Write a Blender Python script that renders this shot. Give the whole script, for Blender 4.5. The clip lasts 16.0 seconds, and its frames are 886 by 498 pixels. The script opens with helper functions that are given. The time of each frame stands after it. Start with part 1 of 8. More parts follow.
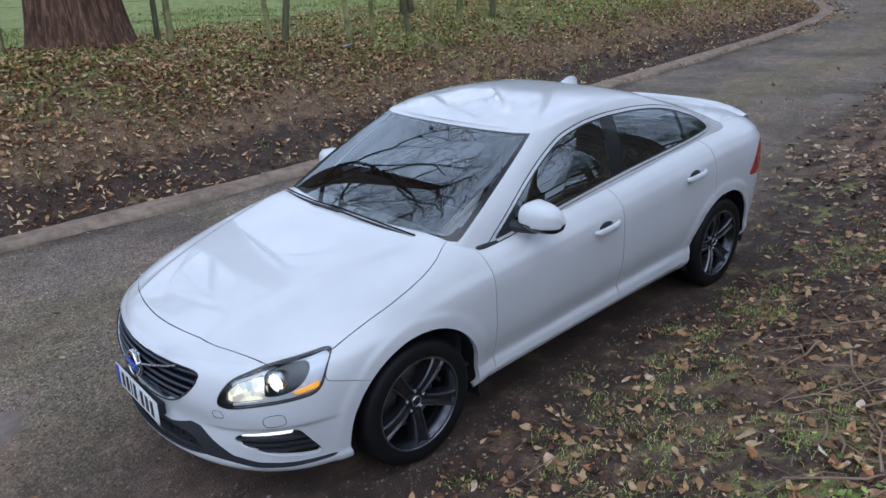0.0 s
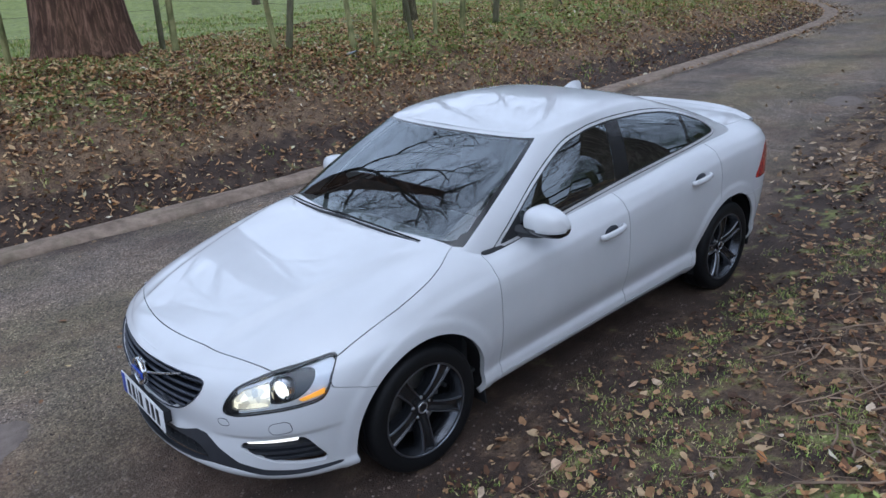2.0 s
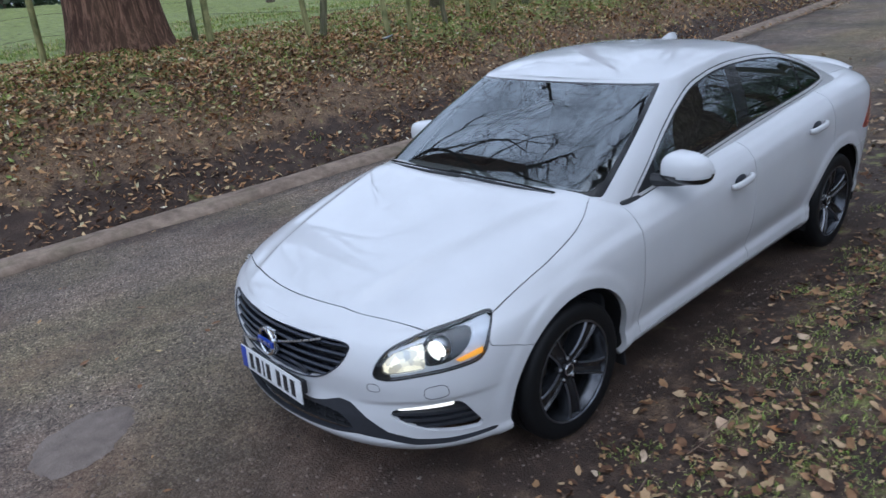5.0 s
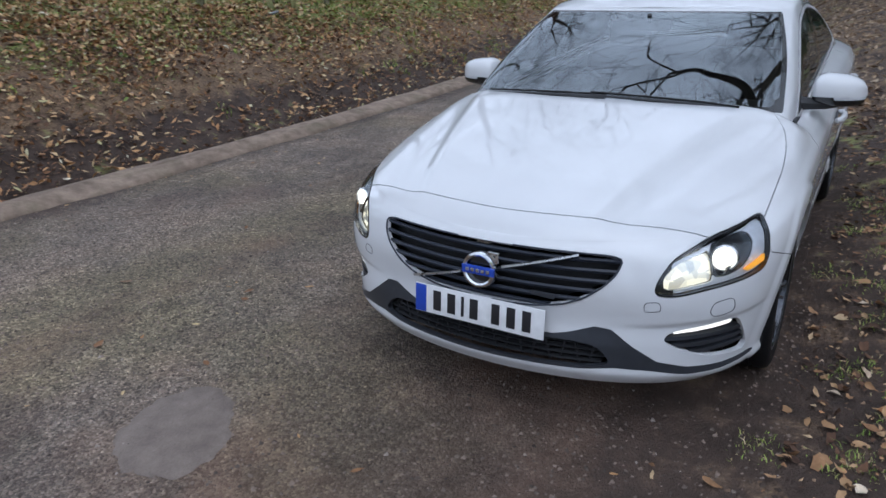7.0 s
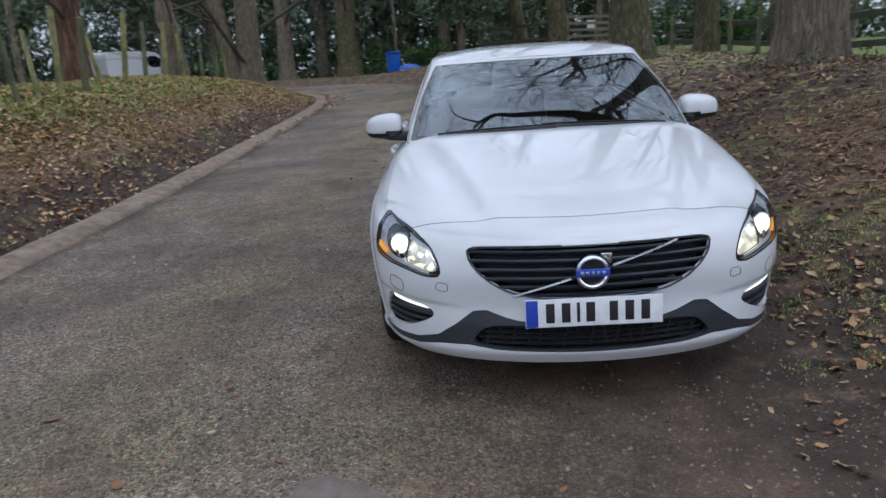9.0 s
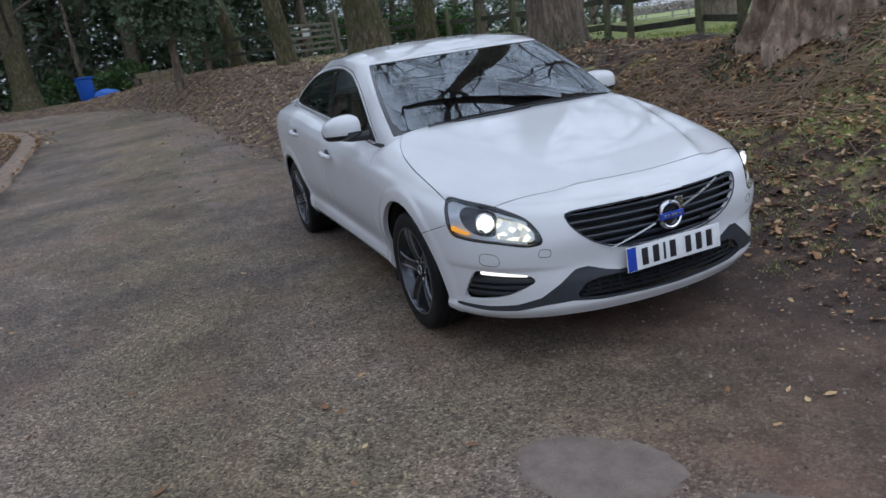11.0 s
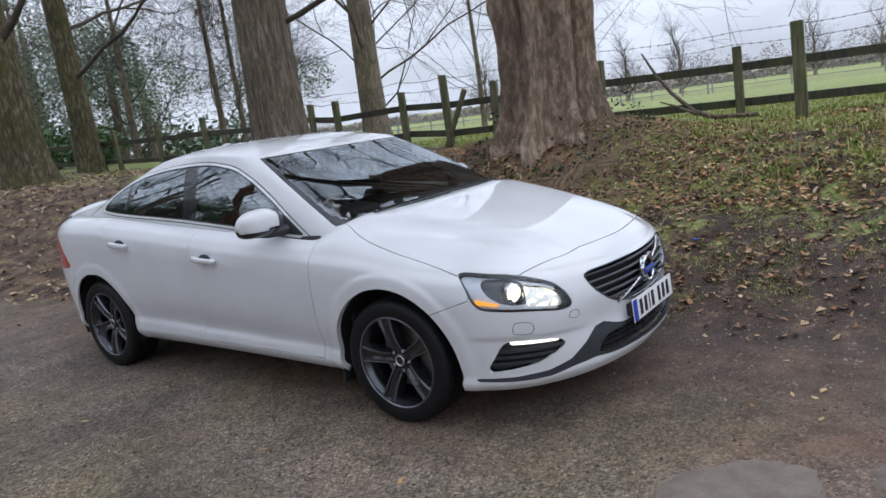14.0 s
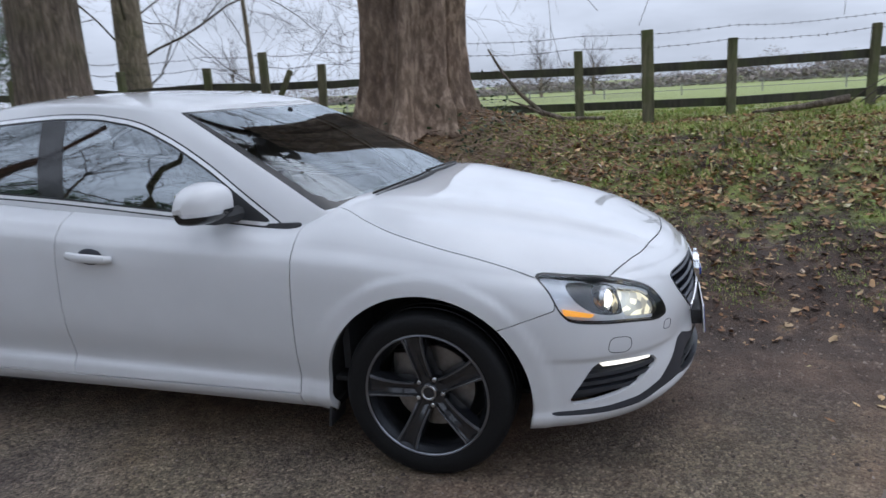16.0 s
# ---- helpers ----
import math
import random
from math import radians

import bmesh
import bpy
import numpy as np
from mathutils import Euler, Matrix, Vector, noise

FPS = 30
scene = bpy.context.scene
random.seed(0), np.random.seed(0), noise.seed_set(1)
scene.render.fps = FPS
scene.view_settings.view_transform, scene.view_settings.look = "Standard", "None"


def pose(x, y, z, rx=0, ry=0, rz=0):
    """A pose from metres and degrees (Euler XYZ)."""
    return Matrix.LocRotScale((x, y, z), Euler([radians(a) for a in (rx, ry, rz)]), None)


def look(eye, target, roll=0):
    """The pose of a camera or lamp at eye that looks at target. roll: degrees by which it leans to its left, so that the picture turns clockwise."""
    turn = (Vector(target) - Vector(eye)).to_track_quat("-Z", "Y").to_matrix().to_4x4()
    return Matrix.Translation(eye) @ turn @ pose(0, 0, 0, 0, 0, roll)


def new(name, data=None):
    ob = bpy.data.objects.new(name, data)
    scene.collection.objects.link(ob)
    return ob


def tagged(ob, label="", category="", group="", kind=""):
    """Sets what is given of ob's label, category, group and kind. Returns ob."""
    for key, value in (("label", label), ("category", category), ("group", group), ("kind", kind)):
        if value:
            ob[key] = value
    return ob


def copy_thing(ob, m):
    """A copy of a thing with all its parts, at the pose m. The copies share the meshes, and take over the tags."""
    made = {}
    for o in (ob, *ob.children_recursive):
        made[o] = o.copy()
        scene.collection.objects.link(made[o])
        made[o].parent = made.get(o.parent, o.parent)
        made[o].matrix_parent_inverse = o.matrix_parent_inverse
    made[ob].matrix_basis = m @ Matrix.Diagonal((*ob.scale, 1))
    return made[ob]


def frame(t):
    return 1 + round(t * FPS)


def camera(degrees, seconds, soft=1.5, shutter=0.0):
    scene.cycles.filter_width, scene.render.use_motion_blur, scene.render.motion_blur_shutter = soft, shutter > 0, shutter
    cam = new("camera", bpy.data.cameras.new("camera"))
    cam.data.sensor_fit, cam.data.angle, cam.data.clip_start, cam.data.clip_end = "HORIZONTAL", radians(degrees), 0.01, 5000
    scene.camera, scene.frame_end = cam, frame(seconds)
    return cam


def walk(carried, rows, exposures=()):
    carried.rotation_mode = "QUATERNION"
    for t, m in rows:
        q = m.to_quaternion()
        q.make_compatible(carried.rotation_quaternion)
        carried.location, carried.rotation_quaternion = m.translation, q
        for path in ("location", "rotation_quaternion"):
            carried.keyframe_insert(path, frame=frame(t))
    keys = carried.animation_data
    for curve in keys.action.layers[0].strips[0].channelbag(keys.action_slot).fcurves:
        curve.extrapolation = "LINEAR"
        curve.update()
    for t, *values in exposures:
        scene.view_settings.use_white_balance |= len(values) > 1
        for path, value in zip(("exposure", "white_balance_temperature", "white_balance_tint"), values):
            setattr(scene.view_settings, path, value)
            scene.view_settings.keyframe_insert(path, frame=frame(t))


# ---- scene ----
cam = camera(63.7, 16.0, shutter=0.3)

PATH = [
    (0, (3.163, 3.155, 2.241), (1.943, 1.752, 1.504), -2.9),
    (0.5, (3.166, 3.158, 2.239), (1.946, 1.75, 1.511), -3.1),
    (1, (3.165, 3.157, 2.24), (1.946, 1.748, 1.513), -3.3),
    (1.5, (3.162, 3.154, 2.239), (1.945, 1.741, 1.516), -3.4),
    (2, (3.158, 3.15, 2.234), (1.944, 1.733, 1.514), -3.5),
    (2.5, (3.157, 3.146, 2.232), (1.947, 1.726, 1.509), -3.4),
    (3, (3.159, 3.151, 2.208), (1.955, 1.729, 1.48), -3.3),
    (3.5, (3.141, 3.151, 2.189), (1.944, 1.727, 1.455), -2.9),
    (4, (3.176, 3.088, 2.149), (1.982, 1.657, 1.425), -3.6),
    (4.5, (3.356, 2.907, 2.101), (2.165, 1.474, 1.375), -5.9),
    (5, (3.528, 2.635, 2.008), (2.327, 1.207, 1.287), -6.0),
    (5.2, (3.578, 2.51, 1.98), (2.372, 1.077, 1.279), -6.7),
    (7.3, (4.548, 0.937, 1.526), (2.867, 0.117, 0.824), 1.0),
    (7.5, (4.628, 0.838, 1.508), (2.893, 0.12, 0.82), 1.7),
    (7.7, (4.692, 0.675, 1.442), (2.912, 0.036, 0.797), -0.1),
    (8, (4.754, 0.412, 1.448), (2.942, -0.148, 0.814), -5.7),
    (8.5, (4.914, 0.005, 1.413), (3.027, -0.402, 0.89), -8.2),
    (8.7, (4.958, -0.175, 1.397), (3.043, -0.455, 0.893), -6.2),
    (10.8, (4.823, -1.894, 1.467), (3.011, -1.263, 0.903), -8.0),
    (11, (4.822, -2.052, 1.479), (3.032, -1.358, 0.918), -8.3),
    (11.5, (4.751, -2.37, 1.502), (3.047, -1.472, 0.963), -9.1),
    (12, (4.589, -2.717, 1.511), (2.945, -1.687, 1.024), -11.4),
    (12.5, (4.52, -3.009, 1.514), (2.976, -1.793, 1.144), -10.4),
    (13, (4.309, -3.152, 1.505), (2.907, -1.779, 1.119), -9.3),
    (13.5, (4.011, -3.256, 1.504), (2.703, -1.796, 1.106), -8.8),
    (14, (3.709, -3.366, 1.493), (2.498, -1.817, 1.123), -7.9),
    (14.5, (3.335, -3.373, 1.456), (2.226, -1.748, 1.096), -7.0),
    (15, (2.934, -3.351, 1.451), (1.876, -1.696, 1.074), -6.2),
    (15.5, (2.575, -3.327, 1.445), (1.721, -1.56, 1.06), -5.0),
    (16, (2.2, -3.191, 1.402), (1.618, -1.326, 0.973), -3.3),
]
walk(cam, [(t, look(eye, target, roll)) for t, eye, target, roll in PATH], [(0, 0.37, 5550, 12), (5.2, 0.34, 5600, 12), (8, 0.35, 5850, 12), (11, 0.26, 5850, 12), (12, 0.24, 5850, 12), (13.5, 0.54, 6200, 13), (15, 0.57, 6100, 13), (16, 0.40, 6050, 13)])

# ---------- light ----------
world = bpy.data.worlds.new("overcast_sky")
scene.world = world
world.use_nodes = True
wn, wl = world.node_tree.nodes, world.node_tree.links
wn.clear()
sky = wn.new("ShaderNodeTexSky")
sky.sky_type, sky.sun_disc = "NISHITA", False
sky.sun_elevation, sky.sun_rotation = radians(65), radians(45)
sky.air_density, sky.dust_density, sky.ozone_density = 1.2, 4.0, 1.0
grey = wn.new("ShaderNodeHueSaturation")
grey.inputs["Saturation"].default_value = 0.22
wl.new(sky.outputs["Color"], grey.inputs["Color"])
tc = wn.new("ShaderNodeTexCoord")
cl = wn.new("ShaderNodeTexNoise")
cl.inputs["Scale"].default_value, cl.inputs["Detail"].default_value, cl.inputs["Roughness"].default_value = 2.2, 5, 0.55
flat = wn.new("ShaderNodeMapping")
flat.inputs["Scale"].default_value = (1.0, 1.0, 3.6)
wl.new(tc.outputs["Generated"], flat.inputs["Vector"])
wl.new(flat.outputs["Vector"], cl.inputs["Vector"])
cr = wn.new("ShaderNodeMapRange")
cr.inputs["From Min"].default_value, cr.inputs["From Max"].default_value = 0.3, 0.7
cr.inputs["To Min"].default_value, cr.inputs["To Max"].default_value = 0.70, 1.20
wl.new(cl.outputs["Fac"], cr.inputs["Value"])
even = wn.new("ShaderNodeMix")
even.data_type = "RGBA"
even.inputs["Factor"].default_value = 0.93
even.inputs[7].default_value = (5.75, 6.25, 7.0, 1)
wl.new(grey.outputs["Color"], even.inputs[6])
sc_ = wn.new("ShaderNodeVectorMath")
sc_.operation = "SCALE"
wl.new(even.outputs[2], sc_.inputs[0])
wl.new(cr.outputs["Result"], sc_.inputs["Scale"])
# the overcast sky is brighter above than along the horizon
sep = wn.new("ShaderNodeSeparateXYZ")
wl.new(tc.outputs["Generated"], sep.inputs[0])
dome = wn.new("ShaderNodeMapRange")
dome.inputs["From Min"].default_value, dome.inputs["From Max"].default_value = 0.06, 0.42
dome.inputs["To Min"].default_value, dome.inputs["To Max"].default_value = 0.74, 1.38
dome.interpolation_type = "SMOOTHSTEP"
wl.new(sep.outputs["Z"], dome.inputs["Value"])
sc2 = wn.new("ShaderNodeVectorMath")
sc2.operation = "SCALE"
wl.new(sc_.outputs[0], sc2.inputs[0])
wl.new(dome.outputs["Result"], sc2.inputs["Scale"])
bg = wn.new("ShaderNodeBackground")
bg.inputs["Strength"].default_value = 0.129
wl.new(sc2.outputs[0], bg.inputs["Color"])
wo = wn.new("ShaderNodeOutputWorld")
wl.new(bg.outputs["Background"], wo.inputs["Surface"])

sun = new("sun", bpy.data.lights.new("sun", "SUN"))
sun.data.energy, sun.data.angle, sun.data.color = 0.5, radians(60), (1.0, 0.97, 0.93)
sun.matrix_world = look((4, 4, 12), (0, 0, 0))

# ---------- materials ----------
def nodes_of(name):
    m = bpy.data.materials.new(name)
    m.use_nodes = True
    return m, m.node_tree.nodes, m.node_tree.links, m.node_tree.nodes["Principled BSDF"]


def ramp(n, l, src, stops):
    r = n.new("ShaderNodeValToRGB")
    while len(r.color_ramp.elements) < len(stops):
        r.color_ramp.elements.new(0.5)
    for e, (p, c) in zip(r.color_ramp.elements, stops):
        e.position, e.color = p, (*c, 1)
    l.new(src, r.inputs["Fac"])
    return r.outputs["Color"]


def noise_tex(n, l, scale, detail=4, rough=0.55, coord="Object", stretch=None, dist=0.0):
    t = n.new("ShaderNodeTexNoise")
    t.inputs["Scale"].default_value, t.inputs["Detail"].default_value = scale, detail
    t.inputs["Roughness"].default_value, t.inputs["Distortion"].default_value = rough, dist
    c = n.new("ShaderNodeTexCoord")
    out = c.outputs[coord]
    if stretch:
        mp = n.new("ShaderNodeMapping")
        mp.inputs["Scale"].default_value = stretch
        l.new(out, mp.inputs["Vector"])
        out = mp.outputs["Vector"]
    l.new(out, t.inputs["Vector"])
    return t.outputs["Fac"]


def mix_col(n, l, fac, a, b, mode="MIX"):
    m = n.new("ShaderNodeMix")
    m.data_type, m.blend_type = "RGBA", mode
    for sock, v in ((m.inputs["Factor"], fac), (m.inputs[6], a), (m.inputs[7], b)):
        if hasattr(v, "links"):
            l.new(v, sock)
        else:
            sock.default_value = v if not isinstance(v, tuple) else (*v[:3], 1)
    return m.outputs[2]


def math_n(n, l, op, a, b=0.0, clamp=False):
    m = n.new("ShaderNodeMath")
    m.operation, m.use_clamp = op, clamp
    for sock, v in ((m.inputs[0], a), (m.inputs[1], b)):
        if hasattr(v, "links"):
            l.new(v, sock)
        else:
            sock.default_value = v
    return m.outputs[0]


def bump(n, l, p, height, strength=0.3, distance=0.01):
    b = n.new("ShaderNodeBump")
    b.inputs["Strength"].default_value, b.inputs["Distance"].default_value = strength, distance
    l.new(height, b.inputs["Height"])
    l.new(b.outputs["Normal"], p.inputs["Normal"])


def plain(name, colour, rough=0.5, metal=0.0, coat=0.0, var=0.08, scale=30.0, bumpy=0.0, spec=None):
    m, n, l, p = nodes_of(name)
    f = noise_tex(n, l, scale)
    dark = tuple(c * (1 - var) for c in colour)
    light = tuple(min(1, c * (1 + var)) for c in colour)
    l.new(ramp(n, l, f, ((0.3, dark), (0.7, light))), p.inputs["Base Color"])
    rr = n.new("ShaderNodeMapRange")
    rr.inputs["To Min"].default_value, rr.inputs["To Max"].default_value = max(0.0, rough * 0.85), min(1, rough * 1.15)
    l.new(f, rr.inputs["Value"])
    l.new(rr.outputs["Result"], p.inputs["Roughness"])
    p.inputs["Metallic"].default_value = metal
    p.inputs["Coat Weight"].default_value = coat
    p.inputs["Coat Roughness"].default_value = 0.03
    if spec is not None:
        p.inputs["Specular IOR Level"].default_value = spec
    if bumpy:
        bump(n, l, p, f, bumpy, 0.004)
    return m


def glow(name, colour, strength, base=(0.8, 0.8, 0.8)):
    m, n, l, p = nodes_of(name)
    p.inputs["Base Color"].default_value = (*base, 1)
    p.inputs["Emission Color"].default_value = (*colour, 1)
    p.inputs["Emission Strength"].default_value = strength
    return m


def pane(name, tint, ior=1.6, rough=0.0):
    m, n, l, p = nodes_of(name)
    n.remove(p)
    fr = n.new("ShaderNodeFresnel")
    fr.inputs["IOR"].default_value = ior
    tr = n.new("ShaderNodeBsdfTransparent")
    tr.inputs["Color"].default_value = (*tint, 1)
    gl = n.new("ShaderNodeBsdfGlossy")
    gl.inputs["Roughness"].default_value = rough
    gl.inputs["Color"].default_value = (0.88, 0.95, 1.0, 1)
    mx = n.new("ShaderNodeMixShader")
    l.new(fr.outputs[0], mx.inputs[0])
    l.new(tr.outputs[0], mx.inputs[1])
    l.new(gl.outputs[0], mx.inputs[2])
    l.new(mx.outputs[0], n["Material Output"].inputs["Surface"])
    return m


def paint_material():
    m, n, l, p = nodes_of("white_car_paint")
    f = noise_tex(n, l, 3.0, 3)
    g = noise_tex(n, l, 140.0, 2)
    c = ramp(n, l, f, ((0.3, (0.63, 0.64, 0.655)), (0.7, (0.67, 0.68, 0.695))))
    l.new(c, p.inputs["Base Color"])
    rr = n.new("ShaderNodeMapRange")
    rr.inputs["To Min"].default_value, rr.inputs["To Max"].default_value = 0.28, 0.42
    l.new(g, rr.inputs["Value"])
    l.new(rr.outputs["Result"], p.inputs["Roughness"])
    p.inputs["Coat Weight"].default_value = 1.0
    p.inputs["Coat Roughness"].default_value = 0.015
    p.inputs["Coat IOR"].default_value = 1.55
    p.inputs["Specular IOR Level"].default_value = 0.0
    return m


M_PAINT = paint_material()
M_GAP = plain("black_gap", (0.012, 0.012, 0.013), 0.8)
M_BLACK = plain("gloss_black_trim", (0.012, 0.013, 0.015), 0.22, coat=0.5)
M_PLASTIC = plain("black_plastic", (0.022, 0.023, 0.026), 0.5, bumpy=0.1, scale=300)
M_SATIN = plain("satin_grey_trim", (0.050, 0.055, 0.066), 0.4, metal=0.4)
M_TRIM = plain("bright_window_trim", (0.80, 0.81, 0.83), 0.34, metal=0.45, var=0.03)
M_LAMPSHELL = plain("silvery_lamp_shell", (0.72, 0.74, 0.78), 0.26, metal=0.15, coat=0.6)
M_CHROME = plain("chrome", (0.75, 0.77, 0.8), 0.12, metal=1.0, var=0.03)
M_SILVER = plain("brushed_silver", (0.62, 0.63, 0.65), 0.28, metal=1.0)
M_GRILLE = plain("dark_grille_plastic", (0.018, 0.023, 0.036), 0.42)
M_RUBBER = plain("tyre_rubber", (0.010, 0.0105, 0.0115), 0.5, bumpy=0.25, scale=120, var=0.25, spec=0.2)
M_RIM = plain("anthracite_wheel", (0.030, 0.032, 0.037), 0.25, metal=0.5, coat=0.6)
M_BARREL = plain("grey_rim_barrel", (0.085, 0.090, 0.10), 0.24, metal=0.9, var=0.2)
M_CUT = plain("machined_wheel_face", (0.22, 0.23, 0.255), 0.3, metal=0.9)
M_DISC = plain("brake_disc", (0.3, 0.29, 0.28), 0.4, metal=0.9, var=0.2)
M_GLASS = pane("windscreen_glass", (0.50, 0.57, 0.57), 2.45)
M_SIDE = pane("side_glass", (0.30, 0.36, 0.38), 3.1)
M_TINT = pane("tinted_side_glass", (0.085, 0.11, 0.125), 3.2)
M_LENS = pane("headlamp_lens", (0.93, 0.95, 0.97), 1.45)
M_AMBER = glow("amber_indicator", (1.0, 0.42, 0.03), 0.5, (0.9, 0.4, 0.05))
M_XENON = glow("lit_projector", (1.0, 0.92, 0.70), 1.9)
M_DRL = glow("daytime_light", (1.0, 0.94, 0.76), 0.95)
# the lamp's light on the reflector facets is put in as patchy emission
M_WARM, wn_, wl_, wp_ = nodes_of("glowing_faceted_reflector")
vor = wn_.new("ShaderNodeTexVoronoi")
vor.inputs["Scale"].default_value = 38.0
vtc = wn_.new("ShaderNodeTexCoord")
wl_.new(vtc.outputs["Object"], vor.inputs["Vector"])
wp_.inputs["Base Color"].default_value = (0.75, 0.75, 0.7, 1)
wp_.inputs["Metallic"].default_value, wp_.inputs["Roughness"].default_value = 0.6, 0.25
wl_.new(ramp(wn_, wl_, vor.outputs["Color"], ((0.2, (0.05, 0.042, 0.022)), (0.5, (0.36, 0.29, 0.15)), (0.74, (1.0, 0.88, 0.56)))), wp_.inputs["Emission Color"])
wp_.inputs["Emission Strength"].default_value = 0.75
M_RED = plain("red_tail_lamp", (0.5, 0.012, 0.012), 0.15, coat=1.0)
M_PLATE = plain("white_plate", (0.78, 0.79, 0.8), 0.4)
M_BLUE = plain("blue_badge", (0.015, 0.06, 0.42), 0.35, coat=0.5)
M_INK = plain("black_plate_ink", (0.015, 0.015, 0.018), 0.5)
M_CABIN = plain("dark_cabin_trim", (0.035, 0.037, 0.04), 0.7, var=0.2, bumpy=0.1, scale=80)
M_SEAT = plain("charcoal_seat_leather", (0.04, 0.04, 0.042), 0.5, var=0.2)
M_MIRROR = plain("mirror_glass", (0.85, 0.86, 0.88), 0.02, metal=1.0, var=0.01)

# ---------- mesh tools ----------
def mesh_ob(name, verts, faces, mat, parent=None, label="", smooth=True):
    me = bpy.data.meshes.new(name)
    me.from_pydata([tuple(map(float, v)) for v in verts], [], [tuple(map(int, f)) for f in faces])
    me.materials.append(mat)
    if smooth:
        me.polygons.foreach_set("use_smooth", [True] * len(me.polygons))
    me.update()
    ob = new(name, me)
    if parent is not None:
        ob.parent = parent
    if label:
        ob["label"] = label
    return ob


def part(name, bm, mat, parent, label="", smooth=True):
    me = bpy.data.meshes.new(name)
    bmesh.ops.recalc_face_normals(bm, faces=bm.faces[:])
    for f in bm.faces:
        f.smooth = smooth
    if smooth:
        for e in bm.edges:
            if len(e.link_faces) == 2 and e.calc_face_angle(0) > 0.6:
                e.smooth = False
    bm.to_mesh(me)
    bm.free()
    me.materials.append(mat)
    ob = new(name, me)
    if parent is not None:
        ob.parent = parent
    if label:
        ob["label"] = label
    return ob


def thing(name, label, category, loc=(0, 0, 0), group=""):
    ob = new(name)
    ob.location = loc
    ob.empty_display_size = 0.1
    return tagged(ob, label, category, group)


def spline(*pts):
    """A smooth curve through a few points (x, y), as a function of x."""
    pts = sorted(pts)
    xs, ys = np.array([p[0] for p in pts], float), np.array([p[1] for p in pts], float)
    d = np.diff(ys) / np.diff(xs)
    m = np.zeros(len(xs))
    m[0], m[-1] = d[0], d[-1]
    for i in range(1, len(xs) - 1):
        m[i] = 0 if d[i - 1] * d[i] <= 0 else 2 * d[i - 1] * d[i] / (d[i - 1] + d[i])

    def f(x):
        x = np.asarray(x, float)
        i = np.clip(np.searchsorted(xs, x) - 1, 0, len(xs) - 2)
        h = xs[i + 1] - xs[i]
        t = np.clip((x - xs[i]) / h, 0, 1)
        return ((2 * t**3 - 3 * t**2 + 1) * ys[i] + (t**3 - 2 * t**2 + t) * h * m[i]
                + (-2 * t**3 + 3 * t**2) * ys[i + 1] + (t**3 - t**2) * h * m[i + 1])
    return f


def smooth01(t):
    t = np.clip(t, 0, 1)
    return t * t * (3 - 2 * t)


def inside(poly, px, py, rounding=0.0):
    """Signed distance to a closed outline, positive inside; rounding softens the corners."""
    px, py = np.asarray(px, float), np.asarray(py, float)
    best, wind = np.full(px.shape, 1e9), np.zeros(px.shape, bool)
    for (ax, ay), (bx, by) in zip(poly, poly[1:] + poly[:1]):
        ex, ey = bx - ax, by - ay
        t = np.clip(((px - ax) * ex + (py - ay) * ey) / (ex * ex + ey * ey + 1e-12), 0, 1)
        best = np.minimum(best, np.hypot(px - ax - t * ex, py - ay - t * ey))
        cross = (ay > py) != (by > py)
        with np.errstate(divide="ignore", invalid="ignore"):
            wind ^= cross & (px < (bx - ax) * (py - ay) / (by - ay + 1e-15) + ax)
    return np.where(wind, best, -best)


def rounded(poly, steps=3):
    """Corner cutting: the outline with softly rounded corners."""
    for _ in range(steps):
        out = []
        for (ax, ay), (bx, by) in zip(poly, poly[1:] + poly[:1]):
            out += [(0.8 * ax + 0.2 * bx, 0.8 * ay + 0.2 * by), (0.2 * ax + 0.8 * bx, 0.2 * ay + 0.8 * by)]
        poly = out
    return poly


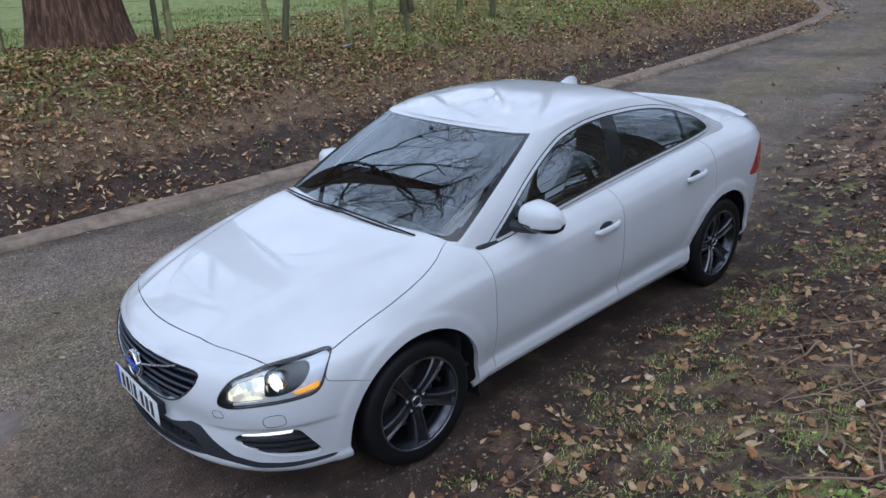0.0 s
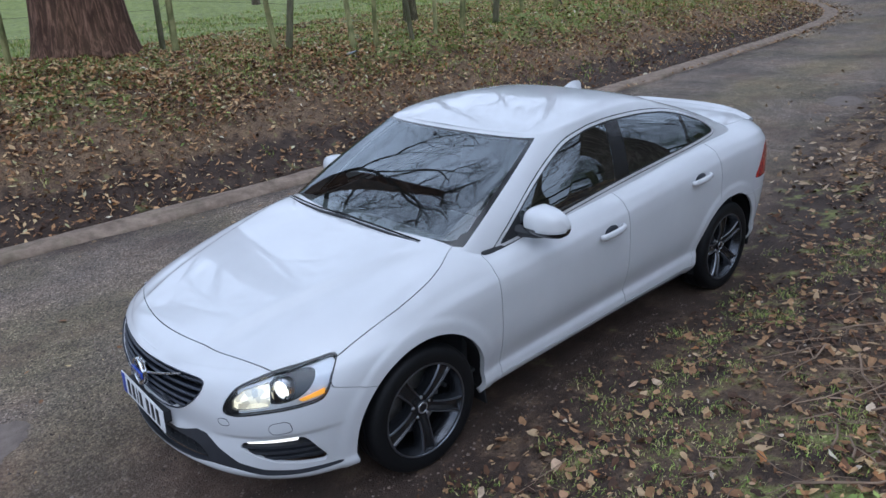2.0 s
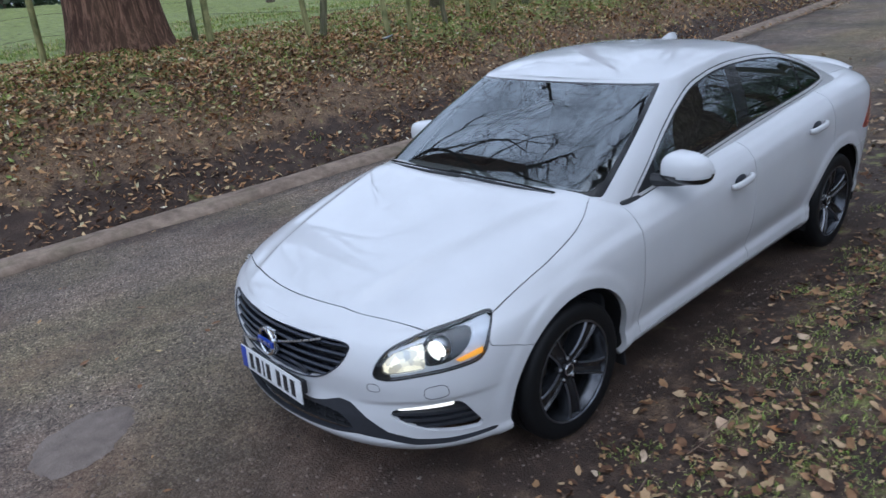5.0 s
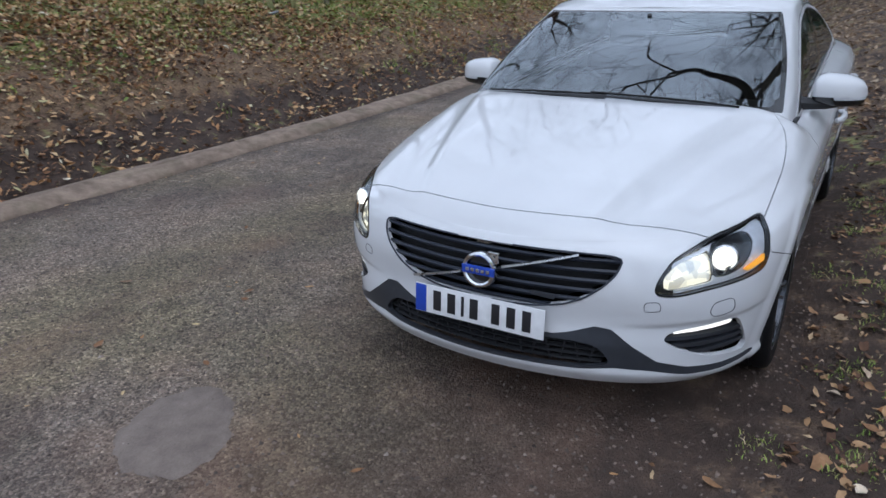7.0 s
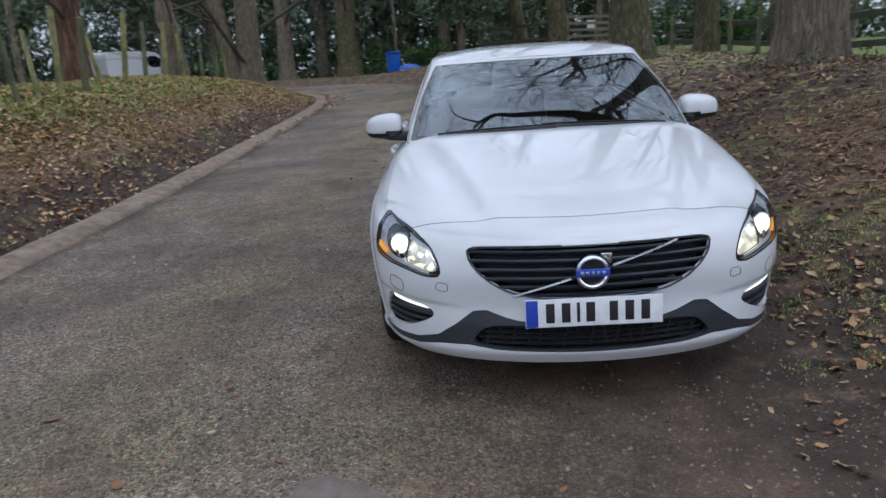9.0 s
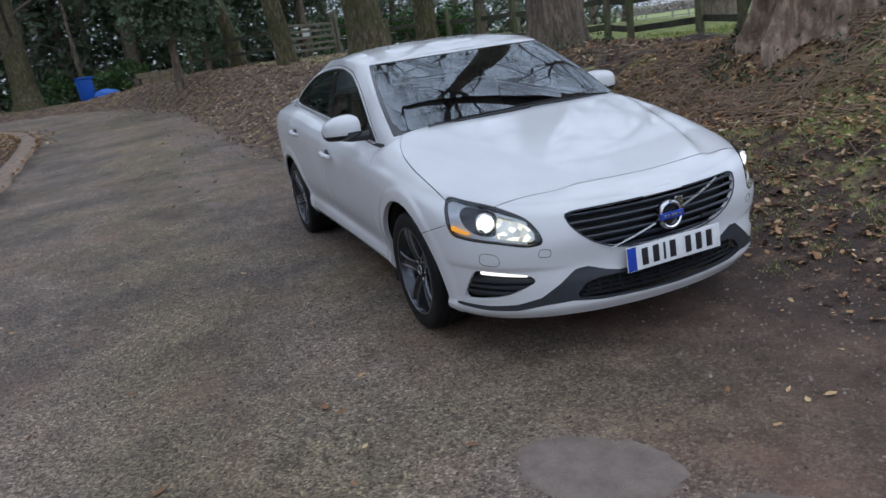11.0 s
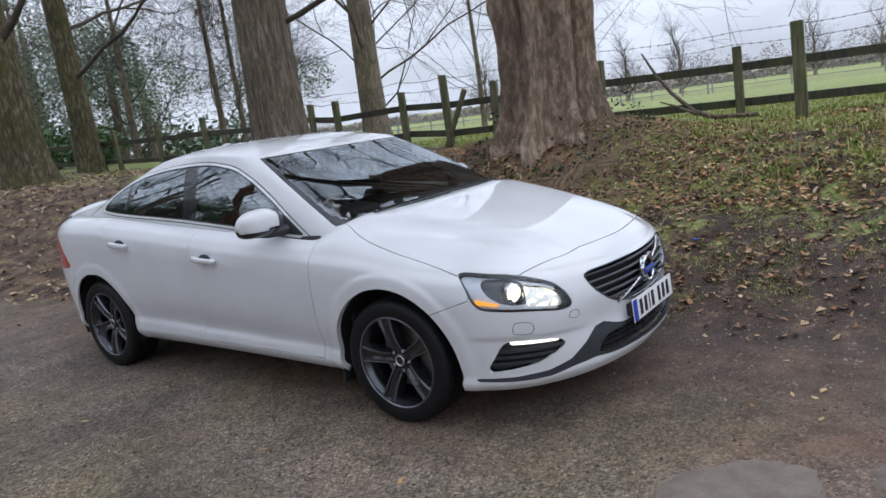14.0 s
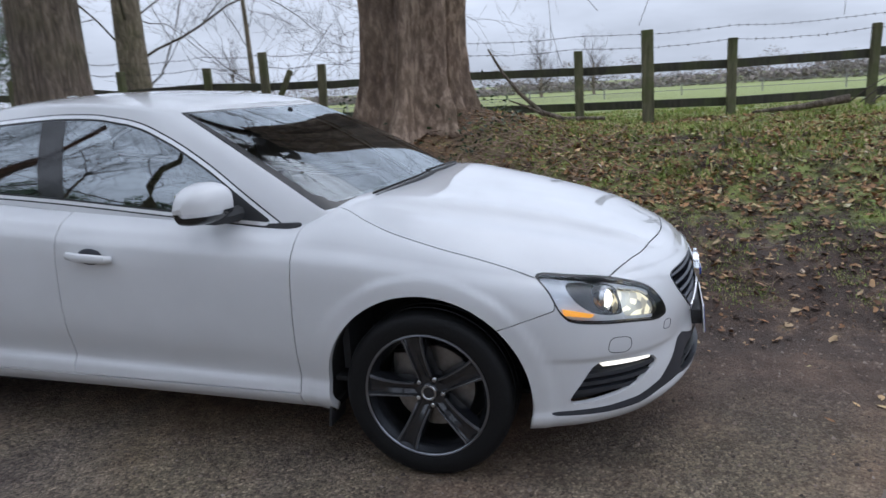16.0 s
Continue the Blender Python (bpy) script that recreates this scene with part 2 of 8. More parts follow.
class Skin:
    """A sheet of faces with extra numbers at its points, which can be cut along f = 0."""

    def __init__(self, v, faces, extra):
        self.v, self.faces, self.extra = np.asarray(v, float), faces, np.asarray(extra, float)

    def cut(self, f):
        """The part where f > 0 and the rest."""
        f = np.where(np.abs(f) < 1e-9, 1e-9, f)
        v, ex = list(self.v), list(self.extra)
        made, ins, outs = {}, [], []
        sign = f > 0

        def crossing(a, b):
            k = (a, b) if a < b else (b, a)
            if k not in made:
                t = f[k[0]] / (f[k[0]] - f[k[1]])
                made[k] = len(v)
                v.append(self.v[k[0]] * (1 - t) + self.v[k[1]] * t)
                ex.append(self.extra[k[0]] * (1 - t) + self.extra[k[1]] * t)
            return made[k]

        for face in self.faces:
            n = sum(bool(sign[i]) for i in face)
            if n == len(face):
                ins.append(face)
            elif n == 0:
                outs.append(face)
            else:
                pa, pb = [], []
                for i, j in zip(face, face[1:] + face[:1]):
                    (pa if sign[i] else pb).append(i)
                    if sign[i] != sign[j]:
                        c = crossing(i, j)
                        pa.append(c)
                        pb.append(c)
                ins.append(tuple(pa))
                outs.append(tuple(pb))
        v, ex = np.array(v), np.array(ex)
        return Skin(v, ins, ex).tidy(), Skin(v, outs, ex).tidy()

    def tidy(self):
        used = sorted({i for f in self.faces for i in f})
        at = {i: n for n, i in enumerate(used)}
        idx = np.array(used, int)
        return Skin(self.v[idx] if used else np.zeros((0, 3)), [tuple(at[i] for i in f) for f in self.faces],
                    self.extra[idx] if used else np.zeros((0, self.extra.shape[1])))

    def bm(self, both=False, flip=False, weld=True):
        bm = bmesh.new()
        for m in ((1, -1) if both else ((-1,) if flip else (1,))):
            vs = [bm.verts.new((p[0], m * p[1], p[2])) for p in self.v]
            for f in self.faces:
                if len(set(f)) > 2:
                    try:
                        bm.faces.new([vs[i] for i in (f if m == 1 else f[::-1])])
                    except ValueError:
                        pass
        if weld:
            bmesh.ops.remove_doubles(bm, verts=bm.verts[:], dist=2e-5)
        return bm


def panel(name, skin, mat, parent, label="", both=False, flip=False, rim=0.014, offset=0.0):
    """A skin as one sheet-metal panel with a turned-in edge."""
    bm = skin.bm(both, flip)
    bm.normal_update()
    for v in bm.verts:
        if both and abs(v.co.y) < 1e-4:
            v.normal.y = 0
    if offset:
        moved = [(v, v.co + v.normal * offset) for v in bm.verts]
        for v, c in moved:
            v.co = c
    if rim:
        edge = [e for e in bm.edges if e.is_boundary]
        made = {}
        for e in edge:
            for v in e.verts:
                if v not in made:
                    made[v] = (bm.verts.new(v.co), bm.verts.new(v.co - v.normal * rim))
        for e in edge:
            loop = e.link_loops[0]
            a, b = loop.vert, loop.link_loop_next.vert
            bm.faces.new((made[b][0], made[a][0], made[a][1], made[b][1]))
    me = bpy.data.meshes.new(name)
    for f in bm.faces:
        f.smooth = True
    bm.to_mesh(me)
    bm.free()
    me.materials.append(mat)
    ob = new(name, me)
    ob.parent = parent
    if label:
        ob["label"] = label
    return ob


def box(bm, size, m=None, bevel=0.0, segs=2):
    r = bmesh.ops.create_cube(bm, size=1.0)
    vs = r["verts"]
    for v in vs:
        v.co = Vector((v.co.x * size[0], v.co.y * size[1], v.co.z * size[2]))
    if bevel:
        es = list({e for v in vs for e in v.link_edges})
        out = bmesh.ops.bevel(bm, geom=es, offset=bevel, segments=segs, affect="EDGES", profile=0.6)
        vs = list({v for f in out["faces"] for v in f.verts} | {v for v in vs if v.is_valid})
    if m is not None:
        bmesh.ops.transform(bm, matrix=m, verts=vs)
    return vs


def lathe(bm, profile, segs=48, axis="y", m=None, closed=False):
    """Turn a profile of (radius, along) about an axis."""
    rings = []
    for k in range(segs):
        a = 2 * math.pi * k / segs
        ring = []
        for r, h in profile:
            c, s = r * math.cos(a), r * math.sin(a)
            co = Vector((c, h, s)) if axis == "y" else (Vector((h, c, s)) if axis == "x" else Vector((c, s, h)))
            ring.append(bm.verts.new(m @ co if m is not None else co))
        rings.append(ring)
    n = len(profile)
    for k in range(segs):
        a, b = rings[k], rings[(k + 1) % segs]
        for i in range(n if closed else n - 1):
            j = (i + 1) % n
            bm.faces.new((a[i], a[j], b[j], b[i]))
    return rings


def tube(bm, pts, radii, sides=8, cap=True):
    """A round bar along points."""
    pts = [Vector(p) for p in pts]
    if not hasattr(radii, "__len__"):
        radii = [radii] * len(pts)
    rings, up = [], None
    for i, p in enumerate(pts):
        d = (pts[min(i + 1, len(pts) - 1)] - pts[max(i - 1, 0)]).normalized()
        if up is None:
            up = d.orthogonal().normalized()
        up = (up - d * up.dot(d)).normalized()
        w = d.cross(up)
        rings.append([bm.verts.new(p + radii[i] * (math.cos(2 * math.pi * k / sides) * up + math.sin(2 * math.pi * k / sides) * w))
                      for k in range(sides)])
    for a, b in zip(rings, rings[1:]):
        for k in range(sides):
            j = (k + 1) % sides
            bm.faces.new((a[k], a[j], b[j], b[k]))
    if cap:
        bm.faces.new(rings[0][::-1])
        bm.faces.new(rings[-1])
    return rings


def prism(bm, outline, depth, m):
    """An outline in local x, y pushed along local z by depth."""
    lo = [bm.verts.new(m @ Vector((x, y, 0))) for x, y in outline]
    hi = [bm.verts.new(m @ Vector((x, y, depth))) for x, y in outline]
    n = len(outline)
    bm.faces.new(lo[::-1])
    bm.faces.new(hi)
    for i in range(n):
        bm.faces.new((lo[i], lo[(i + 1) % n], hi[(i + 1) % n], hi[i]))

# ---------- lie of the land ----------
ROAD_LINE = [(60, -1.8), (20, -1.9), (0, -1.95), (-10, -2.12), (-15, -2.25), (-18.5, -2.7), (-21.5, -3.9), (-24.2, -6.0), (-26.2, -8.8), (-27.6, -13), (-28.4, -20), (-29, -60)]


def smooth_line(pts, rounds=3):
    for _ in range(rounds):
        out = [pts[0]]
        for a, b in zip(pts, pts[1:]):
            out += [(0.75 * a[0] + 0.25 * b[0], 0.75 * a[1] + 0.25 * b[1]), (0.25 * a[0] + 0.75 * b[0], 0.25 * a[1] + 0.75 * b[1])]
        pts = out + [pts[-1]]
    return pts


CENTRE = np.array(smooth_line(ROAD_LINE))
KERB = 2.15
left_half = spline((30, 2.6), (5, 2.65), (2.5, 2.7), (-2.5, 2.6), (-6, 1.85), (-10, 1.7), (-18, 1.75), (-26, 2.2), (-40, 2.3))
bank_right = spline((0, -.02), (.25, -.02), (.33, .06), (.5, .14), (1.3, .64), (2.1, 1.06), (2.6, 1.19), (3.3, 1.24), (4.2, 1.22), (6, 1.2), (10, 1.3), (18, 1.8), (30, 3.0), (60, 6.5), (400, 12.0))
bank_left = spline((-9, 0), (.75, 0), (1.2, .07), (1.6, .17), (2, .28), (3, .56), (3.6, .75), (4.5, .87), (6, .89), (8, .85), (40, .3), (120, -.7), (300, -1.3), (700, -1.0), (1500, 6.0))


def road_h(x):
    x = np.clip(x, -25, 60)
    return 0.048 * np.log1p(np.exp((-x - 2) / 1.5)) + 0.012 * np.log1p(np.exp((np.minimum(x, 8) - 2.0) / 0.4)) * 0.4


def lateral(x, y):
    """Signed distance from the lane's middle, positive on the car's nearside."""
    x, y = np.asarray(x, float), np.asarray(y, float)
    best = np.full(x.shape, 1e18)
    sign = np.zeros(x.shape)
    for (ax, ay), (bx, by) in zip(CENTRE, CENTRE[1:]):
        ex, ey = bx - ax, by - ay
        t = np.clip(((x - ax) * ex + (y - ay) * ey) / (ex * ex + ey * ey), 0, 1)
        dx, dy = x - ax - t * ex, y - ay - t * ey
        d = dx * dx + dy * dy
        near = d < best
        best = np.where(near, d, best)
        sign = np.where(near, np.where(ex * dy - ey * dx > 0, -1.0, 1.0), sign)
    return np.sqrt(best) * sign


def wobble(x, y, scale, seed=0.0):
    """Cheap smooth unevenness between -1 and 1."""
    x, y = np.asarray(x) * scale + seed * 7.3, np.asarray(y) * scale + seed * 3.1
    return (np.sin(x * 1.3 + 1.7 * np.sin(y * 0.9 + seed)) + np.sin(y * 1.7 + 1.3 * np.sin(x * 1.1 + 2.0)) + np.sin((x + y) * 0.8 + 1.9 * np.sin((x - y) * 0.7))) / 3


def land(x, y, s=None):
    x, y = np.asarray(x, float), np.asarray(y, float)
    if s is None:
        s = lateral(x, y)
    rh = road_h(x)
    right = np.clip(-s - KERB, 0, 500)
    low = 1 - 0.55 * smooth01((-9 - x) / 13)
    zr = np.where(right > 0, bank_right(np.minimum(right, 399)), 0) * np.where(right > 0.35, low + (1 - low) * 0.0, 1)
    left_d = np.clip(s - left_half(np.clip(x, -39, 29)), 0, 2000)
    shift = smooth01((-4 - x) / 5) * 0.55 + smooth01((-14 - x) / 8) * 0.9
    zl = bank_left(np.clip(left_d + 0.75 + shift * smooth01(left_d / 1.2), -8, 1499))
    zl = zl * (1 - 0.7 * smooth01((-22 - x) / 7) * (1 - smooth01((y - 6) / 8)))
    zl = zl + 0.30 * np.exp(-((x + .15) / 1.5) ** 2 - ((y - 4.35) / 1.0) ** 2) + 0.15 * np.exp(-((x + 5.0) / 1.2) ** 2 - ((y - 4.1) / 1.0) ** 2)
    zr = zr + 0.22 * np.exp(-((x - 0.1) / 1.3) ** 2 - ((y + 7.9) / 1.1) ** 2)
    fade = 1 - smooth01((y - 9) / 25)
    h = rh * fade + np.where(s < 0, zr, zl)
    bump_amt = np.where(right > 0.3, smooth01((right - 0.3) / 0.8), smooth01(left_d / 0.8))
    h = h + bump_amt * (0.045 * wobble(x, y, 1.9) + 0.022 * wobble(x, y, 5.1, 1.0) + 0.010 * wobble(x, y, 11.0, 2.0))
    # ruts and camber of the lane
    h = h + (1 - bump_amt) * (0.006 * wobble(x, y, 2.3, 3.0) - 0.0008 * s * s)
    # the tyres stand level
    pad = np.maximum(np.exp(-((np.abs(x) - 1.388) ** 2 + (np.abs(y) - 0.8) ** 2) / 0.25), 0)
    return h * (1 - pad) + pad * 0.0


def graded(lo, hi, near_lo, near_hi, step, grow):
    out = list(np.arange(near_lo, near_hi + 1e-6, step))
    d = step
    while out[-1] < hi:
        d *= grow
        out.append(out[-1] + d)
    d = step
    while out[0] > lo:
        d *= grow
        out.insert(0, out[0] - d)
    return np.array(out)


def ground_material():
    m, n, l, p = nodes_of("lane_and_verge")
    at = {}
    for k in ("road", "turf", "litter"):
        a = n.new("ShaderNodeAttribute")
        a.attribute_name = k
        at[k] = a.outputs["Fac"]
    big, mid, fine = noise_tex(n, l, 0.9, 5), noise_tex(n, l, 5.0, 5, 0.62), noise_tex(n, l, 60.0, 4, 0.65)
    grit = n.new("ShaderNodeTexVoronoi")
    grit.inputs["Scale"].default_value = 62.0
    tcg = n.new("ShaderNodeTexCoord")
    l.new(tcg.outputs["Object"], grit.inputs["Vector"])
    # worn tarmac: small stones of many greys and browns in a dark binder
    tar = ramp(n, l, mid, ((0.25, (0.150, 0.124, 0.105)), (0.5, (0.215, 0.180, 0.154)), (0.8, (0.310, 0.262, 0.225))))
    chip = n.new("ShaderNodeTexVoronoi")
    chip.inputs["Scale"].default_value = 100.0
    l.new(tcg.outputs["Object"], chip.inputs["Vector"])
    tar = mix_col(n, l, 1.0, tar, ramp(n, l, chip.outputs["Color"], ((0.05, (0.30, 0.29, 0.28)), (0.45, (0.85, 0.84, 0.82)), (0.75, (1.35, 1.33, 1.30)), (1.0, (2.5, 2.45, 2.35)))), "MULTIPLY")
    tar = mix_col(n, l, 1.0, tar, ramp(n, l, noise_tex(n, l, 34.0, 5, 0.7), ((0.32, (0.55, 0.54, 0.53)), (0.5, (1.0, 1.0, 1.0)), (0.68, (1.45, 1.43, 1.40)))), "MULTIPLY")
    stone = ramp(n, l, grit.outputs["Color"], ((0.72, (0, 0, 0)), (0.98, (1, 1, 1))))
    tar = mix_col(n, l, math_n(n, l, "MULTIPLY", stone, 0.55), tar, (0.40, 0.35, 0.30))
    holes = ramp(n, l, noise_tex(n, l, 95.0, 4, 0.75), ((0.36, (1, 1, 1)), (0.48, (0, 0, 0))))
    tar = mix_col(n, l, math_n(n, l, "MULTIPLY", holes, 0.7), tar, (0.042, 0.036, 0.032))
    mossy = math_n(n, l, "MULTIPLY", math_n(n, l, "SUBTRACT", noise_tex(n, l, 0.55, 4, 0.6), 0.46), 5.0, True)
    pos = n.new("ShaderNodeSeparateXYZ")
    l.new(tcg.outputs["Object"], pos.inputs[0])
    band = math_n(n, l, "SUBTRACT", 1.0, math_n(n, l, "ABSOLUTE", math_n(n, l, "MULTIPLY", math_n(n, l, "ADD", pos.outputs["Y"], 2.15), 1.3)), True)
    mossy = math_n(n, l, "ADD", mossy, math_n(n, l, "MULTIPLY", band, math_n(n, l, "MULTIPLY", mid, 1.5)), True)
    tar = mix_col(n, l, math_n(n, l, "MULTIPLY", mossy, 0.52), tar, mix_col(n, l, 1.0, tar, (0.95, 0.98, 0.62), "MULTIPLY"))
    mud = math_n(n, l, "MULTIPLY", math_n(n, l, "ADD", pos.outputs["Y"], math_n(n, l, "ADD", math_n(n, l, "MULTIPLY", big, 2.6), -0.1)), 0.7, True)
    ahead = math_n(n, l, "ADD", math_n(n, l, "MULTIPLY", math_n(n, l, "ADD", pos.outputs["X"], 5.0), 0.25, True), 0.35, True)
    mud = math_n(n, l, "MULTIPLY", mud, ahead)
    rusty = math_n(n, l, "MULTIPLY", math_n(n, l, "SUBTRACT", noise_tex(n, l, 0.8, 5, 0.65, stretch=(1, 1.6, 1)), 0.52), 6.0, True)
    tar = mix_col(n, l, math_n(n, l, "MULTIPLY", rusty, 0.55), tar, (0.165, 0.105, 0.078))
    tar = mix_col(n, l, math_n(n, l, "MULTIPLY", mud, 0.85), tar, ramp(n, l, mid, ((0.3, (0.055, 0.034, 0.026)), (0.7, (0.175, 0.112, 0.083)))))
    damp = ramp(n, l, big, ((0.36, (0.62, 0.60, 0.60)), (0.50, (0.95, 0.93, 0.90)), (0.66, (1.22, 1.15, 1.06))))
    tar = mix_col(n, l, 1.0, tar, damp, "MULTIPLY")
    edge = math_n(n, l, "SUBTRACT", 1.0, math_n(n, l, "MULTIPLY", math_n(n, l, "ADD", at["road"], math_n(n, l, "MULTIPLY", math_n(n, l, "SUBTRACT", mid, 0.5), 0.5)), 3.6), True)
    tar = mix_col(n, l, math_n(n, l, "MULTIPLY", edge, 0.7), tar, (0.075, 0.056, 0.045))
    # soil
    soil = ramp(n, l, mid, ((0.25, (0.033, 0.022, 0.017)), (0.55, (0.082, 0.055, 0.042)), (0.8, (0.160, 0.110, 0.083))))
    soil = mix_col(n, l, math_n(n, l, "MULTIPLY", fine, 0.45), soil, (0.062, 0.044, 0.034))
    litter = ramp(n, l, fine, ((0.3, (0.085, 0.055, 0.036)), (0.5, (0.225, 0.146, 0.086)), (0.72, (0.44, 0.31, 0.185))))
    turf = ramp(n, l, mid, ((0.3, (0.135, 0.145, 0.046)), (0.55, (0.215, 0.255, 0.072)), (0.8, (0.32, 0.355, 0.110))))
    lit_m = math_n(n, l, "ADD", at["litter"], math_n(n, l, "MULTIPLY", math_n(n, l, "SUBTRACT", mid, 0.5), 1.6))
    lit_m = math_n(n, l, "MULTIPLY", math_n(n, l, "SUBTRACT", lit_m, 0.35), 2.2, True)
    base = mix_col(n, l, lit_m, soil, litter)
    tf_m = math_n(n, l, "ADD", at["turf"], math_n(n, l, "MULTIPLY", math_n(n, l, "SUBTRACT", mid, 0.5), 1.8))
    tf_m = math_n(n, l, "MULTIPLY", math_n(n, l, "SUBTRACT", tf_m, 0.42), 3.0, True)
    base = mix_col(n, l, tf_m, base, turf)
    rd = math_n(n, l, "ADD", at["road"], math_n(n, l, "MULTIPLY", math_n(n, l, "SUBTRACT", big, 0.5), 1.3))
    rd = math_n(n, l, "ADD", rd, math_n(n, l, "MULTIPLY", math_n(n, l, "SUBTRACT", fine, 0.5), 0.25))
    rd = math_n(n, l, "MULTIPLY", math_n(n, l, "ADD", rd, 0.12), 3.2, True)
    l.new(mix_col(n, l, rd, base, tar), p.inputs["Base Color"])
    ro = n.new("ShaderNodeMapRange")
    ro.inputs["To Min"].default_value, ro.inputs["To Max"].default_value = 0.55, 0.95
    l.new(big, ro.inputs["Value"])
    l.new(ro.outputs["Result"], p.inputs["Roughness"])
    p.inputs["Specular IOR Level"].default_value = 0.3
    h = math_n(n, l, "ADD", math_n(n, l, "MULTIPLY", fine, 0.7), math_n(n, l, "MULTIPLY", chip.outputs["Distance"], -0.5))
    h = math_n(n, l, "ADD", h, math_n(n, l, "MULTIPLY", noise_tex(n, l, 210.0, 2, 0.6), 0.5))
    h = math_n(n, l, "ADD", h, math_n(n, l, "MULTIPLY", mid, 0.9))
    bump(n, l, p, h, 1.0, 0.013)
    return m


def make_ground():
    xs = graded(-1200, 1200, -12, 7.5, 0.115, 1.07)
    ys = graded(-1200, 1500, -9.5, 8.0, 0.10, 1.07)
    X, Y = np.meshgrid(xs, ys, indexing="ij")
    S = lateral(X.ravel(), Y.ravel()).reshape(X.shape)
    Z = land(X, Y, S)
    right = -S - KERB
    left_d = S - left_half(np.clip(X, -39, 29))
    road = np.minimum(KERB + S, -left_d)
    # turf where it grows: the field, the lawn, patches on both banks
    patch = 0.5 + 0.5 * wobble(X, Y, 1.15, 4.0)
    turf = np.where(S < 0, 0.22 + 0.52 * smooth01((right - 1.2) / 1.5) * (0.35 + 0.65 * patch) + (0.25 + 0.4 * patch) * smooth01((right - 2.6) / 1.2),
                    np.where(X > 0.4, 0.08 + 0.66 * smooth01((left_d - 0.45) / 1.3) * (0.3 + 0.7 * patch) + 0.12 * smooth01((left_d - 1.6) / 1.2), 0.10 + 0.3 * patch) + 0.95 * smooth01((Y - 5.8) / 0.8) * np.maximum(smooth01((X + 22) / 6), smooth01((Y - 24) / 6)))
    turf = np.where(S < 0, turf + 0.40 * smooth01((-1.5 - X) / 3) * smooth01((right - 1.3) / 0.9) * (0.4 + 0.6 * patch), turf)
    turf = np.where((S > 0) & (X < -6), np.maximum(turf, 0.55 * smooth01((left_d - 2.5) / 1.5)), turf)
    turf = np.where(Y > 40, turf * (1 - 0.42 * smooth01((Y - 62) / 8) * (1 - smooth01((Y - 130) / 30))), turf)
    litter = np.where(S < 0, 0.75 * smooth01((right - 0.5) / 0.6) * (1 - 0.3 * smooth01((right - 4.5) / 2)), 0.25 + 0.5 * np.exp(-((X + .2) / 2.6) ** 2 - ((Y - 3.4) / 1.6) ** 2))
    litter = np.where((S > 0) & (X < -4), 0.5 * (1 - smooth01((Y - 4.5) / 3)), litter)
    nx, ny = X.shape
    idx = np.arange(nx * ny).reshape(nx, ny)
    F = np.stack([idx[:-1, :-1], idx[1:, :-1], idx[1:, 1:], idx[:-1, 1:]], -1).reshape(-1, 4)
    me = bpy.data.meshes.new("ground")
    me.from_pydata(np.stack([X, Y, Z], -1).reshape(-1, 3).tolist(), [], F.tolist())
    for k, v in (("road", road), ("turf", np.clip(turf, 0, 1.2)), ("litter", np.clip(litter, 0, 1))):
        a = me.attributes.new(k, "FLOAT", "POINT")
        a.data.foreach_set("value", np.clip(v, -5, 5).ravel().astype(np.float32))
    me.polygons.foreach_set("use_smooth", [True] * len(me.polygons))
    me.materials.append(ground_material())
    return tagged(new("ground", me), "worn tarmac lane between muddy leaf-strewn grass verges", "ground", kind="structure")


ground = make_ground()


def stone_material(name, a, b, scale=9.0, moss=0.0):
    m, n, l, p = nodes_of(name)
    f, g = noise_tex(n, l, scale, 6, 0.65), noise_tex(n, l, scale * 9, 3)
    c = ramp(n, l, f, ((0.3, a), (0.7, b)))
    c = mix_col(n, l, math_n(n, l, "MULTIPLY", g, 0.4), c, tuple(v * 0.45 for v in a))
    if moss:
        k = math_n(n, l, "MULTIPLY", math_n(n, l, "SUBTRACT", noise_tex(n, l, 3.0, 4), 0.5), 4.0, True)
        c = mix_col(n, l, math_n(n, l, "MULTIPLY", k, moss), c, (0.06, 0.07, 0.02))
    l.new(c, p.inputs["Base Color"])
    p.inputs["Roughness"].default_value = 0.9
    bump(n, l, p, math_n(n, l, "ADD", f, g), 0.6, 0.01)
    return m


M_KERB = stone_material("weathered_concrete_edging", (0.165, 0.118, 0.087), (0.40, 0.305, 0.228), 7.0, 0.35)
M_PATCH = stone_material("pale_road_patch", (0.150, 0.118, 0.098), (0.260, 0.212, 0.178), 11.0)


def line_offset(line, off):
    """A line moved sideways, positive to its right-hand side when walked from the first point."""
    d = np.gradient(line, axis=0)
    d /= np.linalg.norm(d, axis=1)[:, None]
    return line + off * np.stack([d[:, 1], -d[:, 0]], 1)


def dense_line(line, step):
    run = np.r_[0, np.cumsum(np.hypot(*np.diff(line, axis=0).T))]
    at = np.arange(0, run[-1], step)
    return np.stack([np.interp(at, run, line[:, 0]), np.interp(at, run, line[:, 1])], 1)


